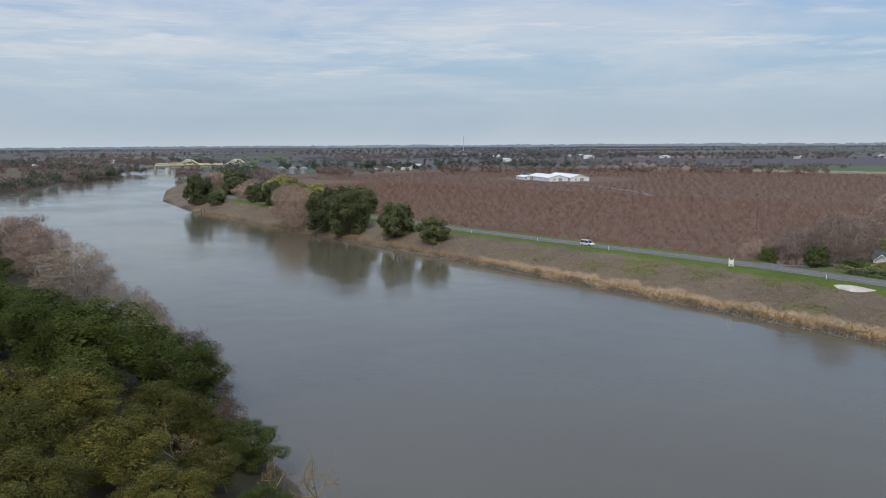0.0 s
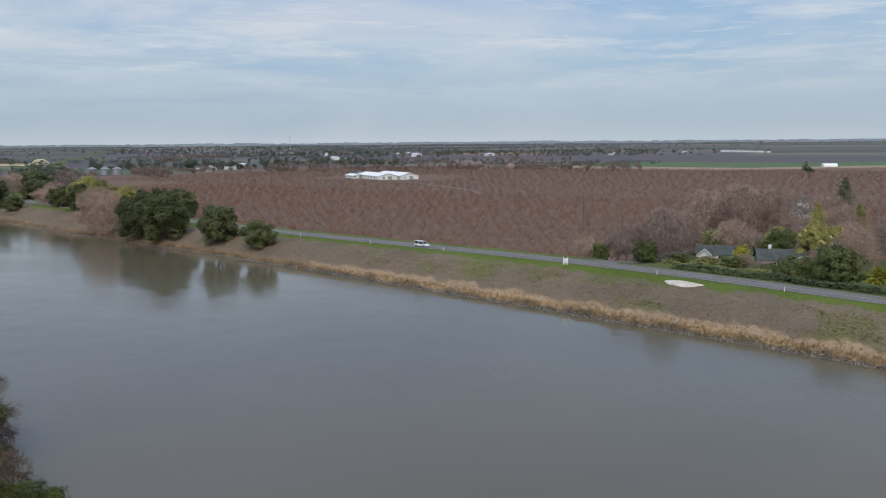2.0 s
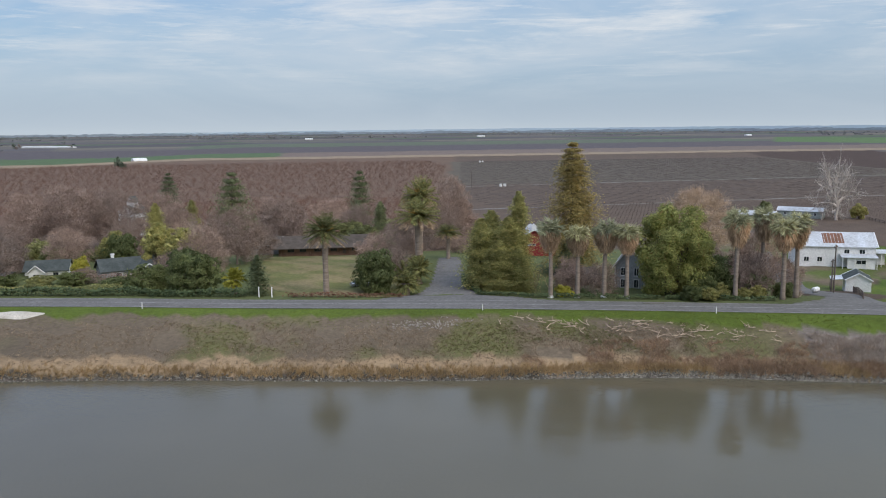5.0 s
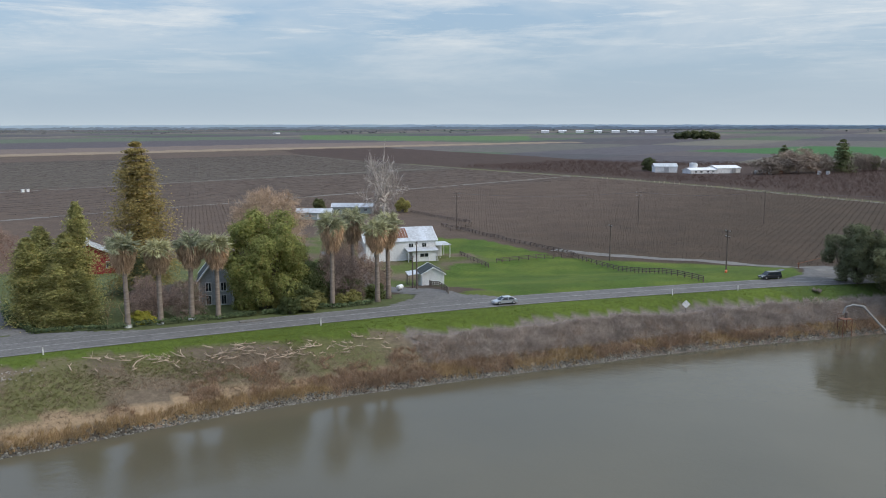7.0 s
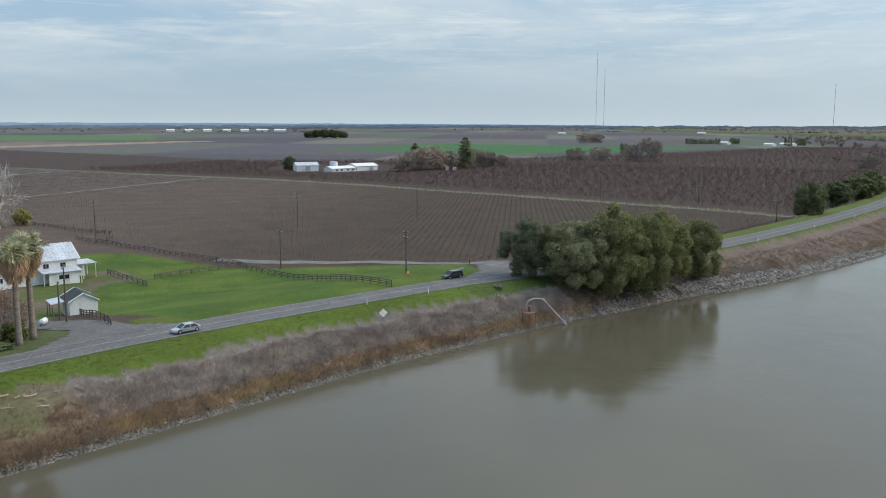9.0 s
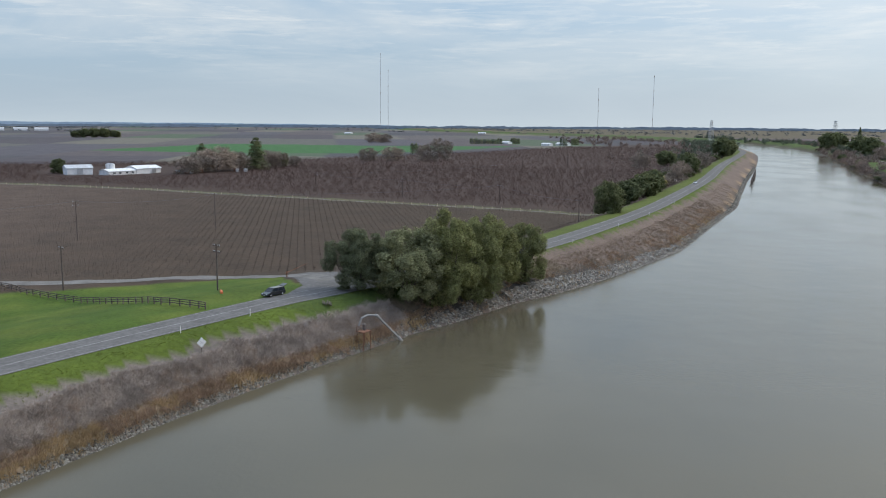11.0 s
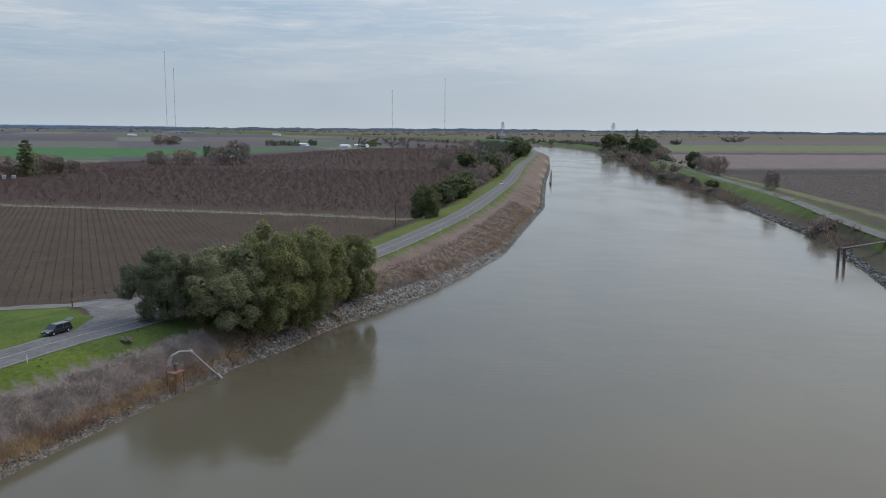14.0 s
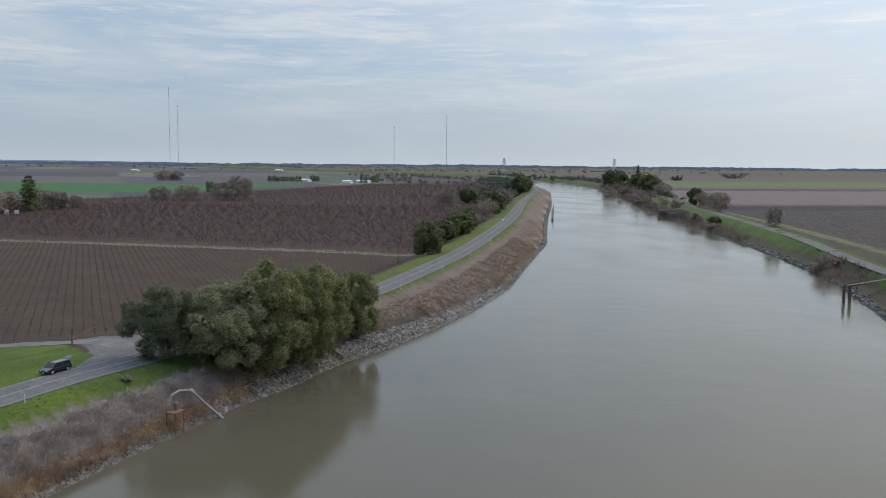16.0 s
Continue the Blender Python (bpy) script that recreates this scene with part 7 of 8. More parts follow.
for k, (bx, by) in enumerate(spots):
    gable_house("village_house", bx, by, 1.2, float(g.uniform(-60, 60)), float(g.uniform(14, 24)), float(g.uniform(9, 13)), float(g.uniform(3.5, 6)), float(g.uniform(2, 3.2)), M_WHITE if k % 3 else M_GREYWALL, M_TIN if k % 2 else M_SHINGLE, "pale distant house with a gable roof among trees", [(q, -4.6, 1.2, 1.6, 1.5, "-y") for q in (-3.5, 3.5)], group=VIL, trim=False)
PLN = "white sheds on the plain"
for bx, by, ln, tn in ((-640, 2155, 150, -25), (1620, 140, 26, 60), (1590, 168, 18, 60), (1676, 254, 18, 60), (1062, 276, 16, 60), (-30, 3000, 26, 0), (640, 3300, 30, 10), (2700, 900, 30, 60), (3000, 500, 26, 80), (1500, 2800, 30, 30)):
    gable_house("field_shed", bx, by, 1.2, tn, ln, 12, 2.4 if ln > 100 else 3.4, 1.2 if ln > 100 else 1.8, M_WHITE, M_WHITE, "white shed with a white roof in the fields", [], group=PLN, trim=False, category="shed")
for k in range(7):
    q = k / 6
    gable_house("greenhouse", 2409 + 267 * q + (0 if k < 3 else 6), 2320 - 295 * q, 1.2, -48, 30 if k < 5 else 44, 16, 7, 3, M_WHITE, M_WHITE, "long pale greenhouse on the horizon", [], group="greenhouses on the plain", trim=False, category="greenhouse")
hs = thing("hoop_shed", pose(-238, 1182, 1.2, 0, 0, 30), "white rounded hoop shed in the fields", "shed")
part("hoop_cover", Shape().prism([(6 * math.cos(w), 4.2 * math.sin(w)) for w in np.linspace(0, math.pi, 13)], -9, 9), M_WHITE, hs)
part("end_door", Shape().box(9.0, -1.6, 0, 9.1, 1.6, 2.8), M_GREYWALL, hs)

# ---- bridge ----
br = thing("bascule_bridge", pose(-1222, 522, 0, 0, 0, math.degrees(math.atan2(105, 58))), "cream-painted steel bascule bridge over the river", "bridge")
BL = 116.0
part("deck", Shape().box(-20, -5, 7.2, BL, 5, 8.2), M_GRAVEL, br, "grey concrete bridge deck")
for s in (-5.2, 5.2):
    for x0, x1, peak in ((-16, 4, 3.0), (4, 24, 3.4), (48, 66, 2.2), (66, 84, 2.2)):
        n_ = 8
        xs = np.linspace(x0, x1, n_ + 1)
        top = [8.6 + peak * min(1.0, 3.0 * math.sin(math.pi * k / n_)) for k in range(n_ + 1)]
        tr = Shape()
        for k in range(n_):
            tr.tube([(xs[k], s, top[k]), (xs[k + 1], s, top[k + 1])], [0.3, 0.3], 4)
            tr.tube([(xs[k], s, 8.4), (xs[k + 1], s, 8.4)], [0.4, 0.4], 4)
            tr.tube([(xs[k], s, top[k]), (xs[k], s, 8.4)], [0.2, 0.2], 4)
            tr.tube([(xs[k], s, top[k] if k % 2 else 8.4), (xs[k + 1], s, 8.4 if k % 2 else top[k + 1])], [0.18, 0.18], 4)
        part("truss", tr, M_CREAM, br)
    part("railing", Shape().tube([(24, s, 9.4), (48, s, 9.4)], [0.16, 0.16], 4).tube([(84, s, 9.4), (BL, s, 9.4)], [0.16, 0.16], 4), M_CREAM, br)
    for xc, way_ in ((35, 1), (104, -1)):
        q = [(xc - 15 * way_, 8.6), (xc - 10 * way_, 13.5), (xc - 5 * way_, 16.8), (xc + 3 * way_, 16.2), (xc + 9 * way_, 12.5), (xc + 17 * way_, 8.6)]
        arm = Shape()
        for (xa, za), (xb, zb) in zip(q[:-1], q[1:]):
            arm.tube([(xa, s, za), (xb, s, zb)], [0.55, 0.55], 4)
            arm.tube([(xb, s, zb), (xb, s, 8.4)], [0.25, 0.25], 4)
        arm.tube([(xc - 10 * way_, s, 13.5), (xc + 3 * way_, s, 8.6)], [0.3, 0.3], 4).tube([(xc + 9 * way_, s, 12.5), (xc - 5 * way_, s, 8.6)], [0.3, 0.3], 4)
        part("counterweight_arm", arm, M_CREAM, br)
for xc in (35, 104):
    part("counterweight", Shape().box(xc - 7, -4.4, 13.2, xc + 1, 4.4, 15.6), M_CREAM, br, "cream bascule counterweight")
for xc in (-16, 4, 24, 46, 66, 84, 112):
    part("pier", Shape().box(xc - 1.6, -5, -3, xc + 1.6, 5, 7.2).box(xc - 2.0, -5.6, -3, xc + 2.0, 5.6, 1.2), M_RUBBLE if xc not in (24, 46) else M_WOOD, br, "weathered bridge pier")

# ---- masts and pylons ----


def lattice(tall, wide, top, bays):
    """A four-legged lattice tower."""
    sh = Shape()
    legs = [(-1, -1), (1, -1), (1, 1), (-1, 1)]
    lv = [(wide / 2 + (top / 2 - wide / 2) * k / bays, tall * k / bays) for k in range(bays + 1)]
    for (a, b), (c, d) in zip(legs, legs[1:] + legs[:1]):
        for k in range(bays):
            (w0, z0), (w1, z1) = lv[k], lv[k + 1]
            sh.tube([(a * w0, b * w0, z0), (a * w1, b * w1, z1)], [0.22, 0.22], 4)
            sh.tube([(a * w0, b * w0, z0), (c * w1, d * w1, z1)], [0.12, 0.12], 3)
            sh.tube([(c * w0, d * w0, z0), (a * w1, b * w1, z1)], [0.12, 0.12], 3)
            sh.tube([(a * w1, b * w1, z1), (c * w1, d * w1, z1)], [0.12, 0.12], 3)
    return sh


for px, py in ((1836, -150), (1822, -385)):
    p = thing("transmission_tower", pose(px, py, 1.0, 0, 0, 20), "grey steel lattice transmission tower", "pylon", "transmission towers over the river")
    part("lattice", lattice(50, 11, 2.6, 9), M_STEEL, p)
    for zz, ww in ((40, 9), (44.5, 7.5), (49, 6)):
        part("cross_arm", Shape().tube([(-ww, 0, zz), (0, 0, zz + 1.2), (ww, 0, zz)], [0.2, 0.35, 0.2], 4).tube([(-ww, 0, zz), (ww, 0, zz)], [0.2, 0.2], 4), M_STEEL, p)
for px, py, tall, lab in ((4560, 1300, 418, 1), (4580, 1262, 330, 1), (4690, 120, 235, 1), (4690, -168, 300, 1)):
    p = thing("radio_mast", pose(px, py, 0), "very tall thin red and grey radio mast on the horizon", "mast", "radio masts on the horizon")
    part("shaft", Shape().tube([(0, 0, 0), (0, 0, tall)], [1.0, 1.0], 4), M_STEEL, p)
    for k in range(1, 5):
        part("band", Shape().tube([(0, 0, tall * k / 4 - 9), (0, 0, tall * k / 4)], [1.15, 1.15], 4), M_RUST, p, "red painted band")
p = thing("village_mast", pose(-2300, 2170, 0), "thin tall mast above the distant village", "mast")
part("shaft", Shape().tube([(0, 0, 0), (0, 0, 62)], [1.2, 0.7], 4), M_STEEL, p)

# ---- utility poles and wires ----


def utility_pole(x, y, tall, z=None, arms=1, turn=0.0, mat=None):
    z = ground_z(x, y) if z is None else z
    p = thing("utility_pole", pose(x, y, z, 0, 0, turn), "weathered wooden utility pole with a crossarm", "utility pole", "utility poles in the fields")
    part("pole", Shape().tube([(0, 0, -0.6), (0, 0, tall * 0.5), (0, 0, tall)], [0.19, 0.16, 0.12], 8), mat or M_WOOD, p)
    for k in range(arms):
        a = part("crossarm", Shape().box(-1.25, -0.07, tall - 0.55 - 1.3 * k, 1.25, 0.07, tall - 0.38 - 1.3 * k), mat or M_WOOD, p)
        for q in (-1.15, -0.6, 0.6, 1.15):
            part("insulator", Shape().tube([(q, 0, tall - 0.38 - 1.3 * k), (q, 0, tall - 0.12 - 1.3 * k)], [0.07, 0.05], 6), M_STEEL, a)
    return p


for a in ((265.8, 230, 13.4, None, 2, -20), (306.6, 200, 13.2, None, 1, -20), (176.3, 135.5, 10.0, None, 2, 60), (188.3, 180.7, 10.6, None, 1, 60), (202.3, 265.8, 14.0, None, 2, -20),
          (107.4, 168, 10.5, None, 1, 40), (110.5, 173.5, 7.5, None, 1, 40), (-162, 323, 14.0, None, 1, 30), (-119.7, 330, 11.5, None, 1, 30), (-225, 372, 12, None, 1, 30), (-300, 425, 12, None, 1, 30),
          (482, 222.6, 11.0, None, 2, 70), (455, 164, 10.0, None, 2, 70), (641, 241, 10, None, 1, 70), (345, 66, 9.0, None, 1, 70), (518, 38, 10, None, 1, 70), (430, 108, 9.5, None, 1, 70), (100, 560, 11, None, 1, 0), (608, 135, 11, None, 1, 70), (710, 252, 11, None, 1, 70), (772, 131, 11, None, 1, 70), (663, 52, 11, None, 1, 70), (792, 92, 11, None, 1, 70)):
    utility_pole(*a)


def wire(name, a, b, sag, label):
    t = np.linspace(0, 1, 14)
    p = np.outer(1 - t, a) + np.outer(t, b)
    p[:, 2] -= sag * 4 * t * (1 - t)
    whole(name, Shape().tube([tuple(q) for q in p], [0.035] * 14, 4), M_WIRE, label, "cable", "cables between the poles")


for a, b in (((482, 222.6, 11.8), (455, 164, 11.0)), ((455, 164, 11.0), (430, 108, 10.4)), ((430, 108, 10.4), (345, 66, 11.5)), ((202.3, 265.8, 14.9), (265.8, 230, 14.3)), ((265.8, 230, 14.3), (306.6, 200, 14.0)), ((306.6, 200, 14.0), (430, 108, 10.4)), ((482, 222.6, 11.8), (608, 135, 11.6)), ((608, 135, 11.6), (772, 131, 11.6))):
    wire("power_cable", np.array(a), np.array(b), 1.4, "thin grey power cable slung between poles")

# ---- fences, hedges and small roadside things ----


def rail_fence(line, label, group, tall=1.35, gap=2.6, mat=None, rails=3):
    p = rounded(line, gap)
    f = thing("rail_fence", pose(0, 0, 0), label, "fence", group)
    zs = height(p[:, 0], p[:, 1])
    for (x, y), z in zip(p, zs):
        part("post", Shape().box(x - 0.09, y - 0.09, z - 0.3, x + 0.09, y + 0.09, z + tall), mat or M_WOOD, f)
    for k in range(len(p) - 1):
        for lv in range(rails):
            h_ = tall * (0.3 + 0.3 * lv)
            a, b = Vector((*p[k], zs[k] + h_)), Vector((*p[k + 1], zs[k + 1] + h_))
            d = (b - a).normalized()
            s = Vector((-d.y, d.x, 0)) * 0.04
            v = [a - s, a + s, b + s, b - s]
            v = [(q.x, q.y, q.z) for q in v] + [(q.x, q.y, q.z + 0.16) for q in v]
            part("rail", Shape().add(v, [(0, 3, 2, 1), (4, 5, 6, 7), (0, 1, 5, 4), (1, 2, 6, 5), (2, 3, 7, 6), (3, 0, 4, 7)]), mat or M_WOOD, f)


FEN = "rail fences of the pasture"
rail_fence([(204, 277), (199.9, 255.7), (193, 225), (188, 197), (182.5, 186), (176.5, 168), (166, 150), (158.6, 138.5), (153.2, 126.6)], "dark wooden three-rail fence along the gravel lane", FEN)
rail_fence([(161, 199.6), (171, 196.6), (187, 193.5)], "brown wooden rail fence across the pasture", FEN, mat=M_WOOD)
rail_fence([(119.0, 178), (113, 168.5), (104.2, 153.5)], "dark wooden rail fence beside the white shed", FEN)
rail_fence([(162, 217), (157, 205), (153.5, 195)], "dark wooden paddock fence by the barn", FEN)
rail_fence([(226, 326), (220, 296), (217, 274), (197, 263)], "dark wooden rail fence behind the barn", FEN, gap=3.2)
rail_fence([(146, 268), (160, 290), (172, 318)], "brown wooden corral fence behind the willow", FEN, gap=3.2)


def hedge(line, wide, tall, mat, label, leaf=0.26, density=26):
    g2 = np.random.default_rng(int(abs(line[0][0]) * 7) + 5)
    p = rounded(line, 0.5)
    k = len(p) * density // 2
    i = g2.integers(0, len(p), k)
    off = g2.normal(0, wide * 0.3, (k, 2))
    x, y = p[i, 0] + off[:, 0], p[i, 1] + off[:, 1]
    z = height(x, y) + tall * g2.beta(2.2, 1.4, k) * (0.85 + 0.25 * wobble(x, y, 5))
    whole("hedge", Shape().quads(cards(g2, np.c_[x, y, z], np.tile([0, -0.3, 1.0], (k, 1)), leaf)), mat, label, "hedge", "hedges along the road")


M_REDHEDGE = leafy("reddish_hedge", (0.10, 0.05, 0.035), (0.20, 0.11, 0.075), (0.12, 0.13, 0.05))
hedge(shifted(ROAD, 7.0)[(shifted(ROAD, 7.0)[:, 0] > -68) & (shifted(ROAD, 7.0)[:, 0] < -14)], 2.0, 1.9, M_HEDGE, "thick dark green hedge beside the road", 0.3, 60)
hedge(shifted(ROAD, 9.6)[(shifted(ROAD, 9.6)[:, 0] > -72) & (shifted(ROAD, 9.6)[:, 0] < -40)], 2.4, 2.4, M_OLIVE, "tall mixed olive-green hedge in front of the cottages", 0.3, 60)
hedge(shifted(ROAD, 7.0)[(shifted(ROAD, 7.0)[:, 0] > -12) & (shifted(ROAD, 7.0)[:, 0] < 16)], 1.6, 1.1, M_REDHEDGE, "low clipped reddish-brown hedge beside the lawn", 0.22, 40)
hedge([(32.2, 197), (30.4, 188), (30.2, 180), (32.2, 172), (38, 167.2), (52, 162.8), (64, 159.4)], 1.2, 1.1, M_HEDGE, "low dark green ivy hedge along the road", 0.24, 44)
hedge([(66, 159.0), (76, 156.4), (86, 154.4)], 1.2, 1.0, M_HEDGE, "low dark green ivy hedge along the road", 0.24, 44)
hedge([(-52, 203), (-44, 200), (-36, 197), (-30, 196)], 3.6, 3.0, leafy("brown_shrubs", (0.16, 0.105, 0.085), (0.30, 0.21, 0.17), thin=0.0), "tall leafless brownish shrub border by the cottages", 0.2, 90)


def marker(name, x, y, tall, wide, mat, label, category, group="", z=None):
    m = thing(name, pose(x, y, (ground_z(x, y) if z is None else z), 0, 0, 0), label, category, group)
    part("post", Shape().box(-wide / 2, -0.03, -0.3, wide / 2, 0.03, tall), mat, m)
    part("reflector", Shape().box(-wide / 2 + 0.015, -0.045, tall * 0.8, wide / 2 - 0.015, -0.03, tall * 0.93), M_STEEL, m)


for mx in (-138, -68, -36, 28.6, 70, 136, 150, 258, 300, 340, 392, -170, -205):
    e = shifted(ROAD, -5.0, 1.0)
    q = e[np.argmin(np.abs(e[:, 0] - mx))]
    marker("road_marker", q[0], q[1], 1.15, 0.16, M_WHITE, "slim white roadside marker post", "marker post", "roadside marker posts")
sg = thing("white_sign", pose(-94.5, 179.6, 6.6, 0, 0, 20), "white wooden A-frame sign beside the road", "sign")
for s in (-0.55, 0.55):
    part("leg", Shape().box(s - 0.1, -0.08, -0.3, s + 0.1, 0.08, 2.5), M_WHITE, sg)
part("board", Shape().box(-0.45, -0.05, 0.9, 0.45, 0.05, 2.1), M_WHITE, sg)
part("rail", Shape().box(-0.45, -0.06, 0.45, 0.45, 0.06, 0.62), M_WHITE, sg)
SIGN_AT = (133.6, 117.4)
ds = thing("river_sign", pose(*SIGN_AT, ground_z(*SIGN_AT), 0, 0, -38), "white diamond river marker with a dark centre", "sign")
part("post", Shape().tube([(0, 0.1, -0.3), (0, 0.1, 2.2)], [0.07, 0.07], 6), M_WOOD, ds)
for q, zz in ((-0.42, 1.5), (0.42, 1.5), (0, 1.92), (0, 1.08)):
    part("diamond", Shape().add([(q - 0.4, 0, zz), (q, 0, zz - 0.4), (q + 0.4, 0, zz), (q, 0, zz + 0.4), (q - 0.4, 0.05, zz), (q, 0.05, zz - 0.4), (q + 0.4, 0.05, zz), (q, 0.05, zz + 0.4)], [(0, 1, 2, 3), (7, 6, 5, 4), (0, 4, 5, 1), (1, 5, 6, 2), (2, 6, 7, 3), (3, 7, 4, 0)]), M_WHITE, ds, "white diamond panel")
for gx, gy in ((-14.2, 176.9), (-11.6, 176.6)):
    gp = thing("gate_post", pose(gx, gy, ground_z(gx, gy)), "white-painted timber gate post by the lawn", "gate post", "gate posts by the lawn")
    part("shaft", Shape().box(-0.11, -0.11, -0.3, 0.11, 0.11, 2.0), M_WHITE, gp)
    part("cap", Shape().box(-0.15, -0.15, 2.0, 0.15, 0.15, 2.1), M_WHITE, gp)
# sand heap
sp = Shape()
ga, gr = np.meshgrid(np.linspace(0, 2 * math.pi, 40, endpoint=False), np.linspace(0, 1, 9), indexing="ij")
hx, hy = gr * np.cos(ga) * 5.6 * (1 + 0.12 * np.sin(3 * ga)), gr * np.sin(ga) * 2.0 * (1 + 0.15 * np.cos(2 * ga + 1))
ca, sa = math.cos(-0.2), math.sin(-0.2)
wx, wy = -59 + hx * ca - hy * sa, 171.0 + hx * sa + hy * ca
hz = height(wx, wy).reshape(wx.shape) - 0.12 + (1 - gr**2) * 0.5 + 0.12 * wobble(wx, wy, 1.3) * (1 - gr)
ix = np.arange(gr.size).reshape(gr.shape)
sp.add(np.stack([wx, wy, hz], -1).reshape(-1, 3), [(ix[a, b], ix[(a + 1) % 40, b], ix[(a + 1) % 40, b + 1], ix[a, b + 1]) for a in range(40) for b in range(8)][::1])
whole("sand_heap", sp, M_SAND, "flat whitish sand heap on the grass beside the road", "sand heap", smooth=True)
# rubble and driftwood on the bank
g = np.random.default_rng(91)
k = 230
stuff("concrete_rubble", stones(g, g.normal(16.5, 4.2, k), g.normal(152.2, 1.0, k), 0.15), M_RUBBLE, "heap of pale concrete rubble on the bank")
for k in range(90):
    q = float(g.beta(1.6, 1.3))
    e = np.array([30, 150.5]) * (1 - q) + np.array([76, 136]) * q + g.normal(0, 1.4, 2)
    ln, a, up_ = float(g.uniform(0.8, 3.0)), float(g.uniform(0, 6.28)), float(g.uniform(-0.1, 0.55))
    d = thing("driftwood_branch", pose(e[0], e[1], ground_z(*e) + 0.25, 0, 0, math.degrees(a)), "bleached bare driftwood branch lying on the bank", "driftwood", "driftwood on the bank")
    part("limb", Shape().tube([(-ln / 2, 0, 0), (0, 0.12 * ln, up_ * ln * 0.3), (ln / 2, 0, up_ * ln * 0.55)], [0.09, 0.07, 0.03], 5), M_DRIFT, d)
    for s in range(2):
        part("fork", Shape().tube([(0, 0.1 * ln, up_ * ln * 0.3), (float(g.uniform(-0.2, 0.4)) * ln, float(g.uniform(-0.4, 0.4)) * ln, ln * float(g.uniform(0.2, 0.45)))], [0.045, 0.015], 4), M_DRIFT, d)
# pump stand and suction pipe
pu = thing("pump_stand", pose(157.5, 97.9, 0.6, 0, 0, -25), "rusty steel river pump stand on legs", "pump stand")
for a, b in ((-1.0, -0.75), (1.0, -0.75), (1.0, 0.75), (-1.0, 0.75)):
    part("leg", Shape().tube([(a, b, -0.8), (a, b, 2.9)], [0.09, 0.09], 6), M_RUST, pu)
part("platform", Shape().box(-1.12, -0.87, 2.8, 1.12, 0.87, 2.9), M_RUST, pu)
part("brace", Shape().tube([(-1.0, -0.75, 0.4), (1.0, -0.75, 2.6)], [0.05, 0.05], 5).tube([(1.0, -0.75, 0.4), (-1.0, -0.75, 2.6)], [0.05, 0.05], 5), M_RUST, pu)
part("railing", Shape().tube([(-1.05, 0.8, 3.7), (1.05, 0.8, 3.7)], [0.04, 0.04], 5).tube([(-1.05, 0.8, 2.9), (-1.05, 0.8, 3.7)], [0.04, 0.04], 5).tube([(1.05, 0.8, 2.9), (1.05, 0.8, 3.7)], [0.04, 0.04], 5), M_RUST, pu)
part("pump_motor", Shape().tube([(0.5, 0.3, 2.9), (0.5, 0.3, 3.9)], [0.34, 0.32], 10).tube([(0.5, 0.3, 3.9), (0.5, 0.3, 4.15)], [0.4, 0.16], 10), M_WOOD, pu, "dark pump motor")
sp_ = thing("suction_pipe", pose(0, 0, 0), "grey steel suction pipe running down into the river", "pipe")
part("pipe", Shape().tube([(160.0, 99.6, 3.6), (160.4, 99.2, 5.1), (161.3, 98.3, 5.55), (162.2, 96.7, 5.35), (163.6, 94.9, 2.9), (165.2, 93.0, 0.3), (165.7, 92.3, -0.6)], [0.2] * 7, 8), M_PIPE, sp_)
part("flange", Shape().tube([(162.0, 96.95, 5.45), (162.35, 96.5, 5.15)], [0.32, 0.32], 10), M_PIPE, sp_)
part("strainer", Shape().tube([(164.9, 93.35, 0.8), (165.5, 92.6, -0.3)], [0.3, 0.3], 10), M_PIPE, sp_)
lg = thing("fallen_timber", pose(164.5, 107.2, ground_z(164.5, 107.2), 0, 0, 20), "pile of weathered timbers on the grass", "timber")
for k in range(6):
    part("beam", Shape().box(-1.6 + 0.2 * k, -0.8 + 0.3 * k, 0.05 + 0.12 * (k % 3), 1.5 + 0.1 * k, -0.62 + 0.3 * k, 0.25 + 0.12 * (k % 3)), M_WOOD, lg)
# red boom gate, orange barrier, propane tank
rg = thing("boom_gate", pose(197, 128.2, ground_z(197, 128.2), 0, 0, -12), "red steel boom gate beside the gravel road", "gate")
part("post", Shape().tube([(0, 0, -0.3), (0, 0, 1.5)], [0.14, 0.14], 8), M_RUST, rg)
part("boom", Shape().tube([(-0.6, 0, 1.1), (8.5, 0, 2.0)], [0.09, 0.06], 6), M_RUST, rg)
ob = thing("orange_barrier", pose(169.8, 131.5, ground_z(169.8, 131.5), 0, 0, 30), "orange plastic road barrier lying on the grass", "barrier")
part("panel", Shape().box(-1.2, -0.25, 0, 1.2, 0.25, 0.35).box(-1.0, -0.15, 0.35, 1.0, 0.15, 0.5), M_ORANGE, ob)
pt = thing("propane_tank", pose(106.1, 172.5, ground_z(106.1, 172.5), 0, 0, 30), "small white propane tank beside the drive", "tank")
part("shell", Shape().tube([(-1.1, 0, 0.75), (-0.9, 0, 0.75), (0.9, 0, 0.75), (1.1, 0, 0.75)], [0.25, 0.55, 0.55, 0.25], 12), M_WHITE, pt)
for q in (-0.6, 0.6):
    part("saddle", Shape().box(q - 0.1, -0.4, -0.2, q + 0.1, 0.4, 0.35), M_STEEL, pt)
cb = thing("concrete_slab", pose(61.5, 155.4, 6.95, 0, 0, -15), "pale concrete culvert slab at the road edge", "culvert")
part("slab", Shape().box(-2.0, -0.5, -0.3, 2.0, 0.5, 0.35), M_GRAVEL, cb)
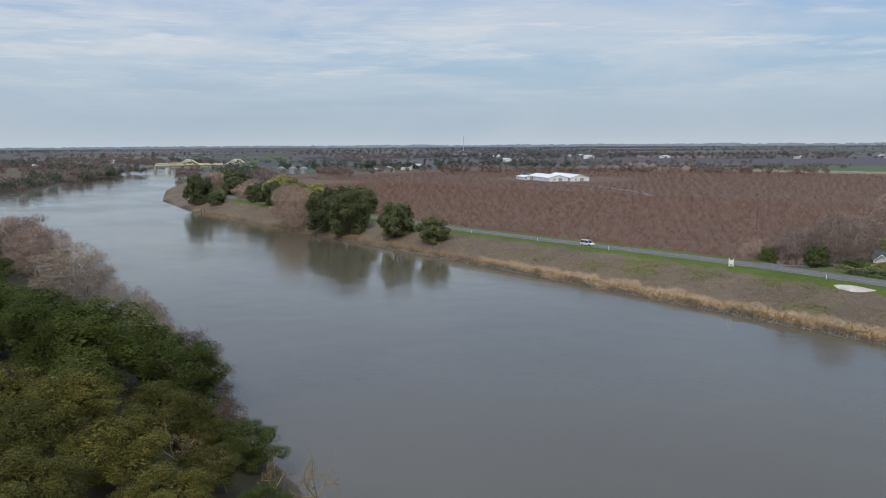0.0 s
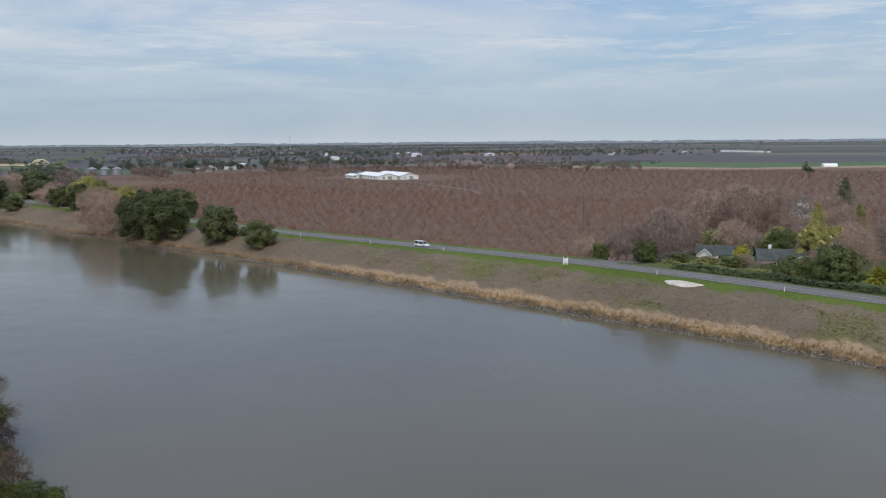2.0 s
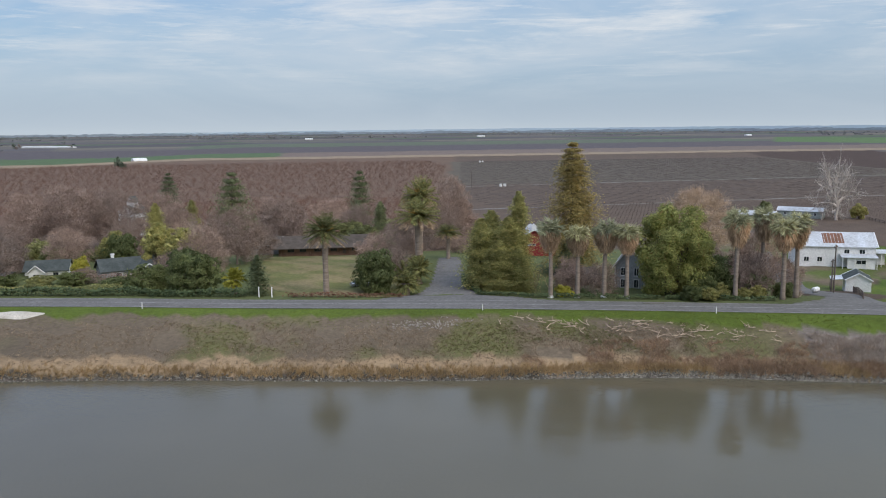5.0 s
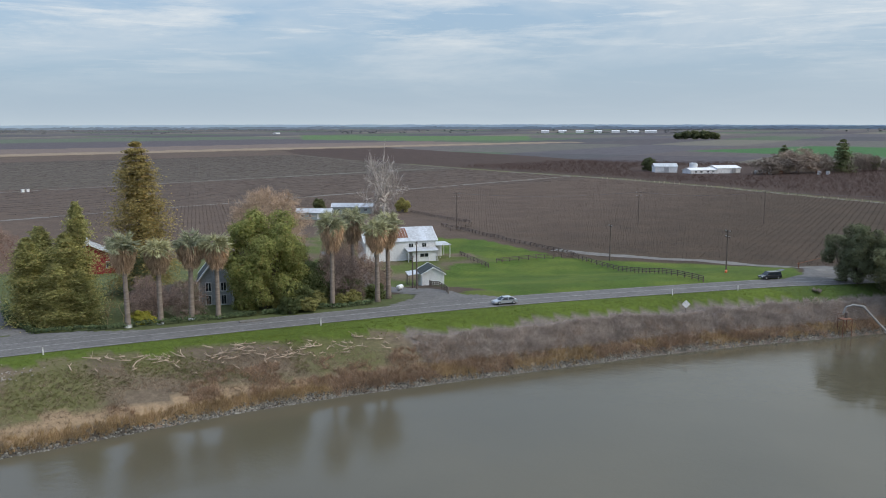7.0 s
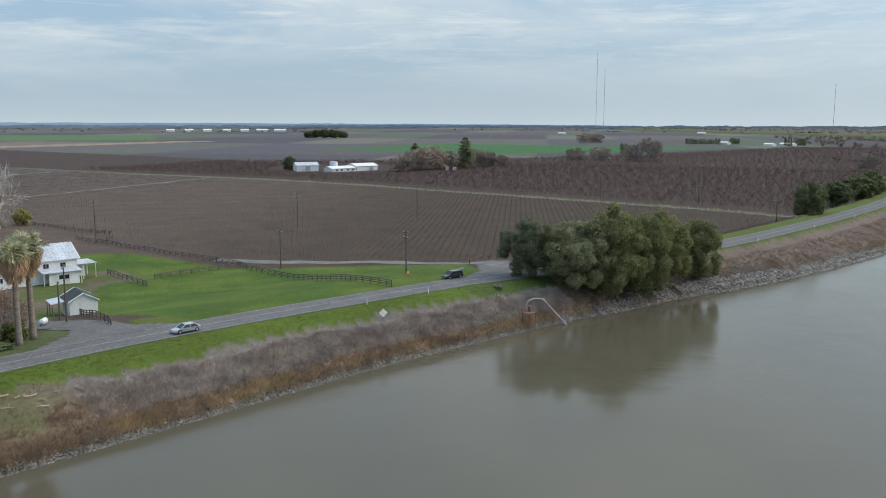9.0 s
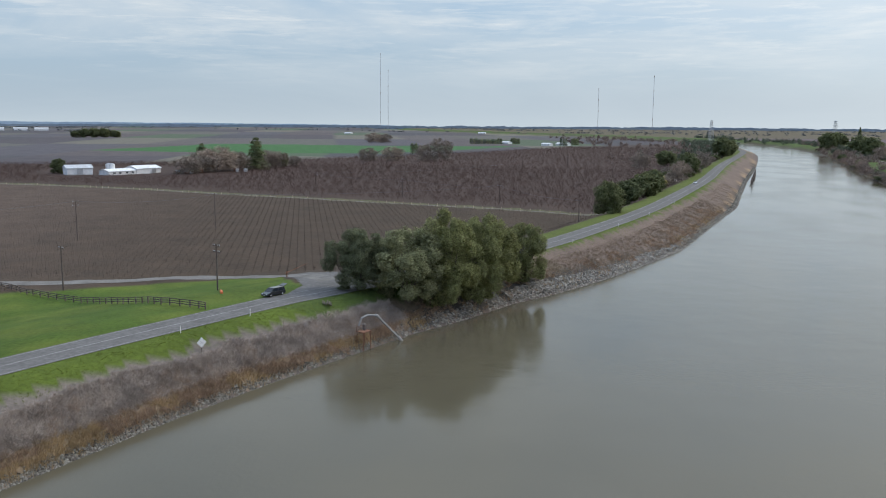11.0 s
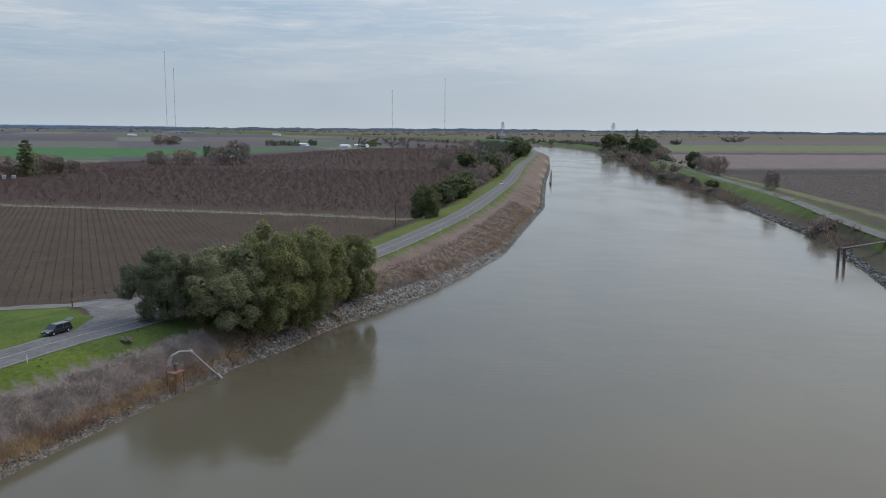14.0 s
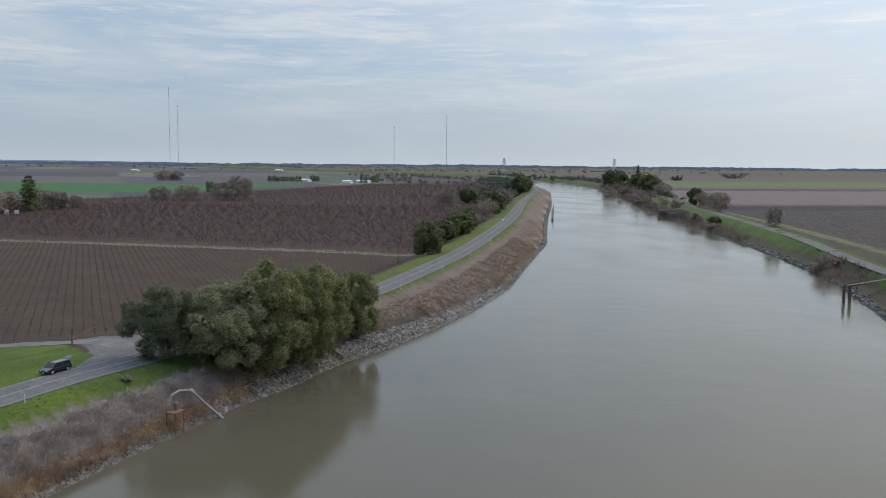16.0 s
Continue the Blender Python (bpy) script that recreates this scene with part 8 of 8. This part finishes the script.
for wx_, wy_ in ((121.6, 567), (124.6, 568), (186.5, 978), (190, 979)):
    bx_ = thing("hive_box", pose(wx_, wy_, 1.2, 0, 0, 10), "white field box standing in the vineyard", "box", "white boxes in the vineyard")
    part("body", Shape().box(-0.75, -0.75, 0, 0.75, 0.75, 1.7), M_WHITE, bx_)
    part("lid", Shape().box(-0.82, -0.82, 1.7, 0.82, 0.82, 1.85), M_WHITE, bx_)

# ---- piles and landing stages ----


def pile_row(name, pts, top, label, walkway=None):
    d = thing(name, pose(0, 0, 0), label, "landing stage")
    for x, y in pts:
        part("pile", Shape().tube([(x, y, -3), (x, y, top + float(rng.uniform(-0.3, 0.4)))], [0.24, 0.19], 8), M_WOOD, d)
    if walkway:
        (x0, y0), (x1, y1), z0, z1 = walkway
        a, b = Vector((x0, y0, z0)), Vector((x1, y1, z1))
        dv = (b - a).normalized()
        s = Vector((-dv.y, dv.x, 0)) * 0.7
        v = [a - s, a + s, b + s, b - s]
        v = [tuple(q) for q in v] + [(q.x, q.y, q.z + 0.18) for q in v]
        part("walkway", Shape().add(v, [(0, 3, 2, 1), (4, 5, 6, 7), (0, 1, 5, 4), (1, 2, 6, 5), (2, 3, 7, 6), (3, 0, 4, 7)]), M_WOOD, d)
        for sg_ in (-1, 1):
            part("handrail", Shape().tube([tuple(a + s * sg_ + Vector((0, 0, 1.1))), tuple(b + s * sg_ + Vector((0, 0, 1.1)))], [0.05, 0.05], 5), M_WOOD, d)


pile_row("landing_stage", [(278, -69.0), (279.6, -69.6), (281.2, -70.2), (278.6, -71.2), (280.2, -71.8), (281.8, -72.4)], 4.9, "dark timber piles with a gangway to the bank", ((280, -70.6), (286, -89), 4.7, 6.2))
pile_row("landing_stage", [(-433, 192.5), (-435.5, 193.5), (-438, 194.4), (-434, 194.8), (-437, 196)], 3.2, "dark timber piles of an old landing stage", ((-436, 194), (-432, 206), 3.0, 3.6))
pile_row("pile_row", [(628 + 20 * k, -42.5 - 3.6 * k) for k in range(8)], 4.5, "row of dark timber mooring piles in the river", ((628, -42), (768, -67), 1.2, 1.2))

# ---- cars ----


def car(name, x, y, z, turn, ln, wd, ht, paint, label, suv=True, hatch=False):
    """A car that looks along +x: body, glass house, wheels, lamps."""
    c = thing(name, pose(x, y, z, 0, 0, turn), label, "car")
    a, w = ln / 2, wd / 2
    sill, belt = 0.28, 0.92 if suv else 0.82
    nose = 0.72 if suv else 0.62
    low = [(-a, 0.45), (-a + 0.08, sill), (a - 0.15, sill), (a, 0.5), (a - 0.05, nose), (a - 0.95, belt), (-a + 0.05, belt + 0.02), (-a, 0.7)]
    body = Shape()
    k = len(low)
    v = [(px, s * w * f, pz_) for s, f in ((-1, 0.90), (-1, 1.0), (1, 1.0), (1, 0.90)) for px, pz_ in low]
    v = [(px, py, pz_ if abs(abs(py) - w) < 1e-6 else pz_ + (0.03 if pz_ > 0.6 else 0)) for px, py, pz_ in v]
    f = [tuple(range(k)), tuple(range(3 * k, 4 * k))[::-1]]
    for r in range(3):
        f += [(r * k + i, (r + 1) * k + i, (r + 1) * k + (i + 1) % k, r * k + (i + 1) % k) for i in range(k)]
    bp = part("body", body.add(v, f), paint, c)
    r0, r1 = (-a + 0.25, a - 1.75) if suv else (-a + 1.15, a - 1.95)
    b0, b1 = (-a + 0.06, a - 0.95) if suv else (-a + 0.45, a - 1.05)
    tw = w * 0.74
    gl = [(b0, belt), (b1, belt), (r1, ht - 0.06), (r0, ht - 0.06)]
    v = [(px, s * (w * 0.93 if pz_ == belt else tw), pz_) for s in (-1, 1) for px, pz_ in gl]
    part("glass_house", Shape().add(v, [(0, 1, 2, 3), (7, 6, 5, 4), (0, 4, 5, 1), (1, 5, 6, 2), (2, 6, 7, 3), (3, 7, 4, 0)]), M_GLASS, c, "dark tinted glass")
    part("roof", Shape().add([(px, s * tw * ff, zz) for zz, ff, cut in ((ht - 0.07, 1.03, 0), (ht, 0.92, 0.12)) for s in (-1, 1) for px in (r0 + cut, r1 - cut)], [(0, 1, 3, 2), (4, 6, 7, 5), (0, 4, 5, 1), (2, 3, 7, 6), (0, 2, 6, 4), (1, 5, 7, 3)]), paint, c)
    for px0, px1 in ((b1, r1), (b0, r0), ((b0 + b1) / 2 - 0.1, (r0 + r1) / 2)):
        for s in (-1, 1):
            part("pillar", Shape().tube([(px0, s * w * 0.94, belt), (px1, s * (tw + 0.01), ht - 0.05)], [0.05, 0.045], 4), paint, c)
    for px in (-a + 0.85, a - 0.9):
        for s in (-1, 1):
            t = part("wheel", Shape().tube([(px, s * (w - 0.16), 0.34), (px, s * (w - 0.13), 0.34), (px, s * (w + 0.015), 0.34)], [0.34, 0.34, 0.32], 16), M_RUBBER, c)
            part("rim", Shape().tube([(px, s * (w + 0.005), 0.34), (px, s * (w + 0.03), 0.34)], [0.21, 0.18], 10), M_STEEL, t)
    for s in (-1, 1):
        part("headlight", Shape().box(a - 0.14, s * (w - 0.34) - 0.19, 0.58, a - 0.01, s * (w - 0.34) + 0.19, 0.72), M_LAMP, c)
        part("tail_light", Shape().box(-a - 0.01, s * (w - 0.22) - 0.12, 0.66, -a + 0.1, s * (w - 0.22) + 0.12, 0.86), M_RED, c)
        part("mirror", Shape().box(b1 - 0.35, s * (w + 0.02) - 0.1, belt, b1 - 0.2, s * (w + 0.02) + 0.1, belt + 0.15), paint, c)
    part("front_bumper", Shape().box(a - 0.2, -w * 0.86, 0.3, a + 0.04, w * 0.86, 0.48), paint, c)
    part("number_plate", Shape().box(a + 0.04, -0.16, 0.36, a + 0.055, 0.16, 0.45), M_WHITE, c)
    if hatch:
        part("tailgate", Shape().add([(-a + 0.25, -tw, ht - 0.02), (-a + 0.25, tw, ht - 0.02), (-a - 0.85, tw * 0.95, ht + 0.28), (-a - 0.85, -tw * 0.95, ht + 0.28), (-a + 0.25, -tw, ht + 0.05), (-a + 0.25, tw, ht + 0.05), (-a - 0.85, tw * 0.95, ht + 0.36), (-a - 0.85, -tw * 0.95, ht + 0.36)], [(0, 1, 2, 3), (7, 6, 5, 4), (0, 4, 5, 1), (1, 5, 6, 2), (2, 6, 7, 3), (3, 7, 4, 0)]), paint, c, "raised black tailgate")
    return c


RZ = ROAD_Z + 0.075
car("white_suv", -150, 188.2, RZ + 0.02, -4, 4.9, 1.9, 1.78, M_CAR_WHITE, "white sport utility car on the levee road")
car("silver_sedan", 105, 137.8, RZ + 0.02, 160, 4.7, 1.85, 1.42, M_CAR_SILVER, "silver sedan driving on the levee road", suv=False)
car("black_suv", 167.4, 119.3, RZ - 0.02, 155, 4.75, 1.88, 1.66, M_CAR_BLACK, "black estate car parked with an open tailgate", hatch=True)
car("white_car", 524, 5.2, RZ + 0.02, 168, 4.7, 1.85, 1.5, M_CAR_WHITE, "white car far down the levee road", suv=False)
for k, (bx, by) in enumerate(((7.0, 188.0),)):
    car("garden_car", bx, by, ground_z(bx, by), 20, 4.4, 1.8, 1.45, M_CAR_SILVER, "pale car parked at the edge of the lawn", suv=False)

# ---- distant woods and belts of trees, one object of each kind ----


def far_trees(g, spots, tall, wide, n_, leaf):
    """Crowns of small leaves on a few boughs each, for woods far away."""
    sp2 = np.array(spots)
    k = np.repeat(np.arange(len(sp2)), n_)
    bough = unit(g.normal(0, 1, (len(sp2), 7, 3))) * g.uniform(0.25, 0.62, (len(sp2), 7, 1))
    d = unit(g.normal(0, 1, (len(k), 3)))
    e = bough[k, g.integers(0, 7, len(k))] + d * g.uniform(0.30, 0.46, len(k))[:, None]
    h_, w_ = (tall * g.uniform(0.55, 1.3, len(sp2)))[k], (wide * g.uniform(0.7, 1.3, len(sp2)))[k]
    at = np.c_[sp2[k, 0] + e[:, 0] * w_ / 2, sp2[k, 1] + e[:, 1] * w_ / 2, FIELD_Z + far_rise(sp2[k, 0], sp2[k, 1]) + h_ * np.maximum(0.46 + 0.54 * e[:, 2], 0.02)]
    return Shape().quads(cards(g, at, d, leaf * 1.2))


def belt(g, a, b, count, spread):
    t = g.random(count)
    return np.outer(1 - t, a) + np.outer(t, b) + g.normal(0, spread, (count, 2))


g = np.random.default_rng(101)
green, brown = [], []
for a, b, k, s, kind in (((-1130, 660), (-960, 770), 60, 14, "g"), ((-1010, 735), (-860, 785), 34, 10, "g"), ((-900, 640), (-640, 880), 70, 16, "b"), ((-640, 880), (-420, 980), 60, 14, "b"), ((-780, 560), (-960, 620), 40, 14, "b"),
                         ((-1700, 1360), (-900, 2000), 200, 120, "g"), ((-1700, 1300), (-800, 2050), 200, 120, "b"), ((-1240, 440), (-1800, 470), 130, 18, "b"), ((-1260, 425), (-1800, 450), 60, 16, "g"), ((-1300, 640), (-1900, 640), 120, 24, "b"), ((-1200, 640), (-1600, 700), 60, 20, "g"), ((-1000, 900), (-700, 1250), 60, 40, "b"), ((-1100, 950), (-800, 1000), 60, 25, "g"), ((-2300, 1400), (-2700, 2600), 120, 200, "g"), ((-1332, 920), (-1720, 1360), 70, 40, "b"),
                         ((-732, 135), (-1160, 440), 110, 14, "b"), ((-732, 140), (-1160, 450), 60, 12, "g"), ((-700, 110), (-1150, 380), 90, 22, "b"), ((-1300, 300), (-2400, 900), 160, 90, "b"), ((-1200, 200), (-2200, 500), 120, 90, "b"), ((-1500, 250), (-2600, 1200), 70, 120, "g"),
                         ((-640, 330), (-860, 440), 50, 10, "g"), ((-640, 350), (-1000, 540), 60, 14, "b"), ((-860, 450), (-1080, 560), 40, 12, "g"), ((-900, 400), (-1100, 520), 30, 8, "b"),
                         ((1689, 530), (1689, 498), 8, 6, "b"),
                         ((2254, 1603), (2328, 1526), 40, 10, "g"), ((900, -10), (1700, -150), 90, 16, "g"), ((900, 20), (1700, -120), 70, 22, "b"), ((900, -222), (1700, -330), 90, 10, "g"), ((700, -160), (1700, -320), 110, 9, "b"),
                         ((1300, -110), (1830, -120), 90, 14, "g"), ((1850, -105), (2300, 90), 60, 14, "b"), ((1650, -330), (2450, -180), 120, 16, "g"), ((1500, 40), (2300, 120), 60, 40, "b"), ((1960, -560), (2040, -600), 12, 12, "g"), ((2254, -800), (2400, -880), 18, 14, "g"), ((1500, -330), (2100, -330), 60, 14, "b"), ((-194 * 1.1, 955), (-210, 950), 3, 2, "g")):
    (green if kind == "g" else brown).append(belt(g, a, b, k, s))
stuff("distant_evergreens", far_trees(g, np.concatenate(green), 13, 13, 120, 0.85), leafy("distant_evergreen_leaves", (0.070, 0.088, 0.064), (0.135, 0.160, 0.115), thin=0.4), "belts of dark evergreen trees in the distance")
stuff("distant_bare_trees", far_trees(g, np.concatenate(brown), 11, 13, 110, 0.75), leafy("distant_bare_twigs", (0.120, 0.092, 0.083), (0.215, 0.170, 0.152), thin=0.3), "belts of leafless brown trees in the distance")
# woods of the plain: ragged lines that thicken towards the horizon
def plain_woods(g, lo, hi, near, far, lines, per):
    out = []
    for _ in range(lines):
        a, d = math.radians(g.uniform(lo, hi)), near + (far - near) * g.random() ** 0.8
        c = np.array([d * math.cos(a), d * math.sin(a)])
        t = np.array([-math.sin(a + g.normal(0, 0.25)), math.cos(a)])
        k = int(per * g.uniform(0.4, 1.6))
        out.append(c + np.outer(g.normal(0, d * 0.06, k), t) + g.normal(0, 10, (k, 2)))
    w_ = np.concatenate(out)
    return w_[(np.abs(off_line(w_[:, 0], w_[:, 1], SHORE)) > 60) & (np.abs(off_line(w_[:, 0], w_[:, 1], SHORE_IN)) > 60)]


# leaf colours lightened to blue-grey: distance haze painted onto the trees
M_HAZED_WOODS = leafy("hazed_plain_wood_leaves", (0.150, 0.160, 0.162), (0.230, 0.230, 0.228), (0.235, 0.215, 0.205), thin=0.4)
stuff("village_woods", far_trees(g, plain_woods(g, 112, 178, 1250, 4300, 75, 40), 8.5, 17, 34, 1.3), M_HAZED_WOODS, "belts of bare and evergreen trees round the distant village")
stuff("plain_woods", far_trees(g, plain_woods(g, 60, 112, 3200, 4650, 26, 22), 8, 18, 26, 1.6), M_HAZED_WOODS, "thin lines of trees on the far plain")
stuff("eastern_woods", far_trees(g, plain_woods(g, -42, 60, 2900, 4650, 44, 22), 7.5, 18, 26, 1.6), M_HAZED_WOODS, "thin lines of trees on the far eastern plain")
# brush along the opposite bank
p = rounded([q for q in SHORE_IN if 200 < q[0] < 1300], 1.0)
k = g.integers(0, len(p), 2600)
k[::2] = g.integers(0, 330, 1300)
x, y = p[k, 0] + g.normal(0, 1.5, 2600), p[k, 1] - np.abs(g.normal(2.5, 2.0, 2600))
ok = (wobble(x, y, 60, 1) > 0.35) | (x > 560)
stuff("bank_brush", tufts(g, x[ok], y[ok], 16, 2.2, 0.09, 0.6), M_SCRUB, "dry brown brush along the opposite bank")
x, y = p[k, 0] + g.normal(0, 1.0, 2600), p[k, 1] - np.abs(g.normal(0.6, 0.8, 2600))
stuff("opposite_riprap", stones(g, x, y, 0.45), M_ROCK, "grey stones along the opposite waterline")
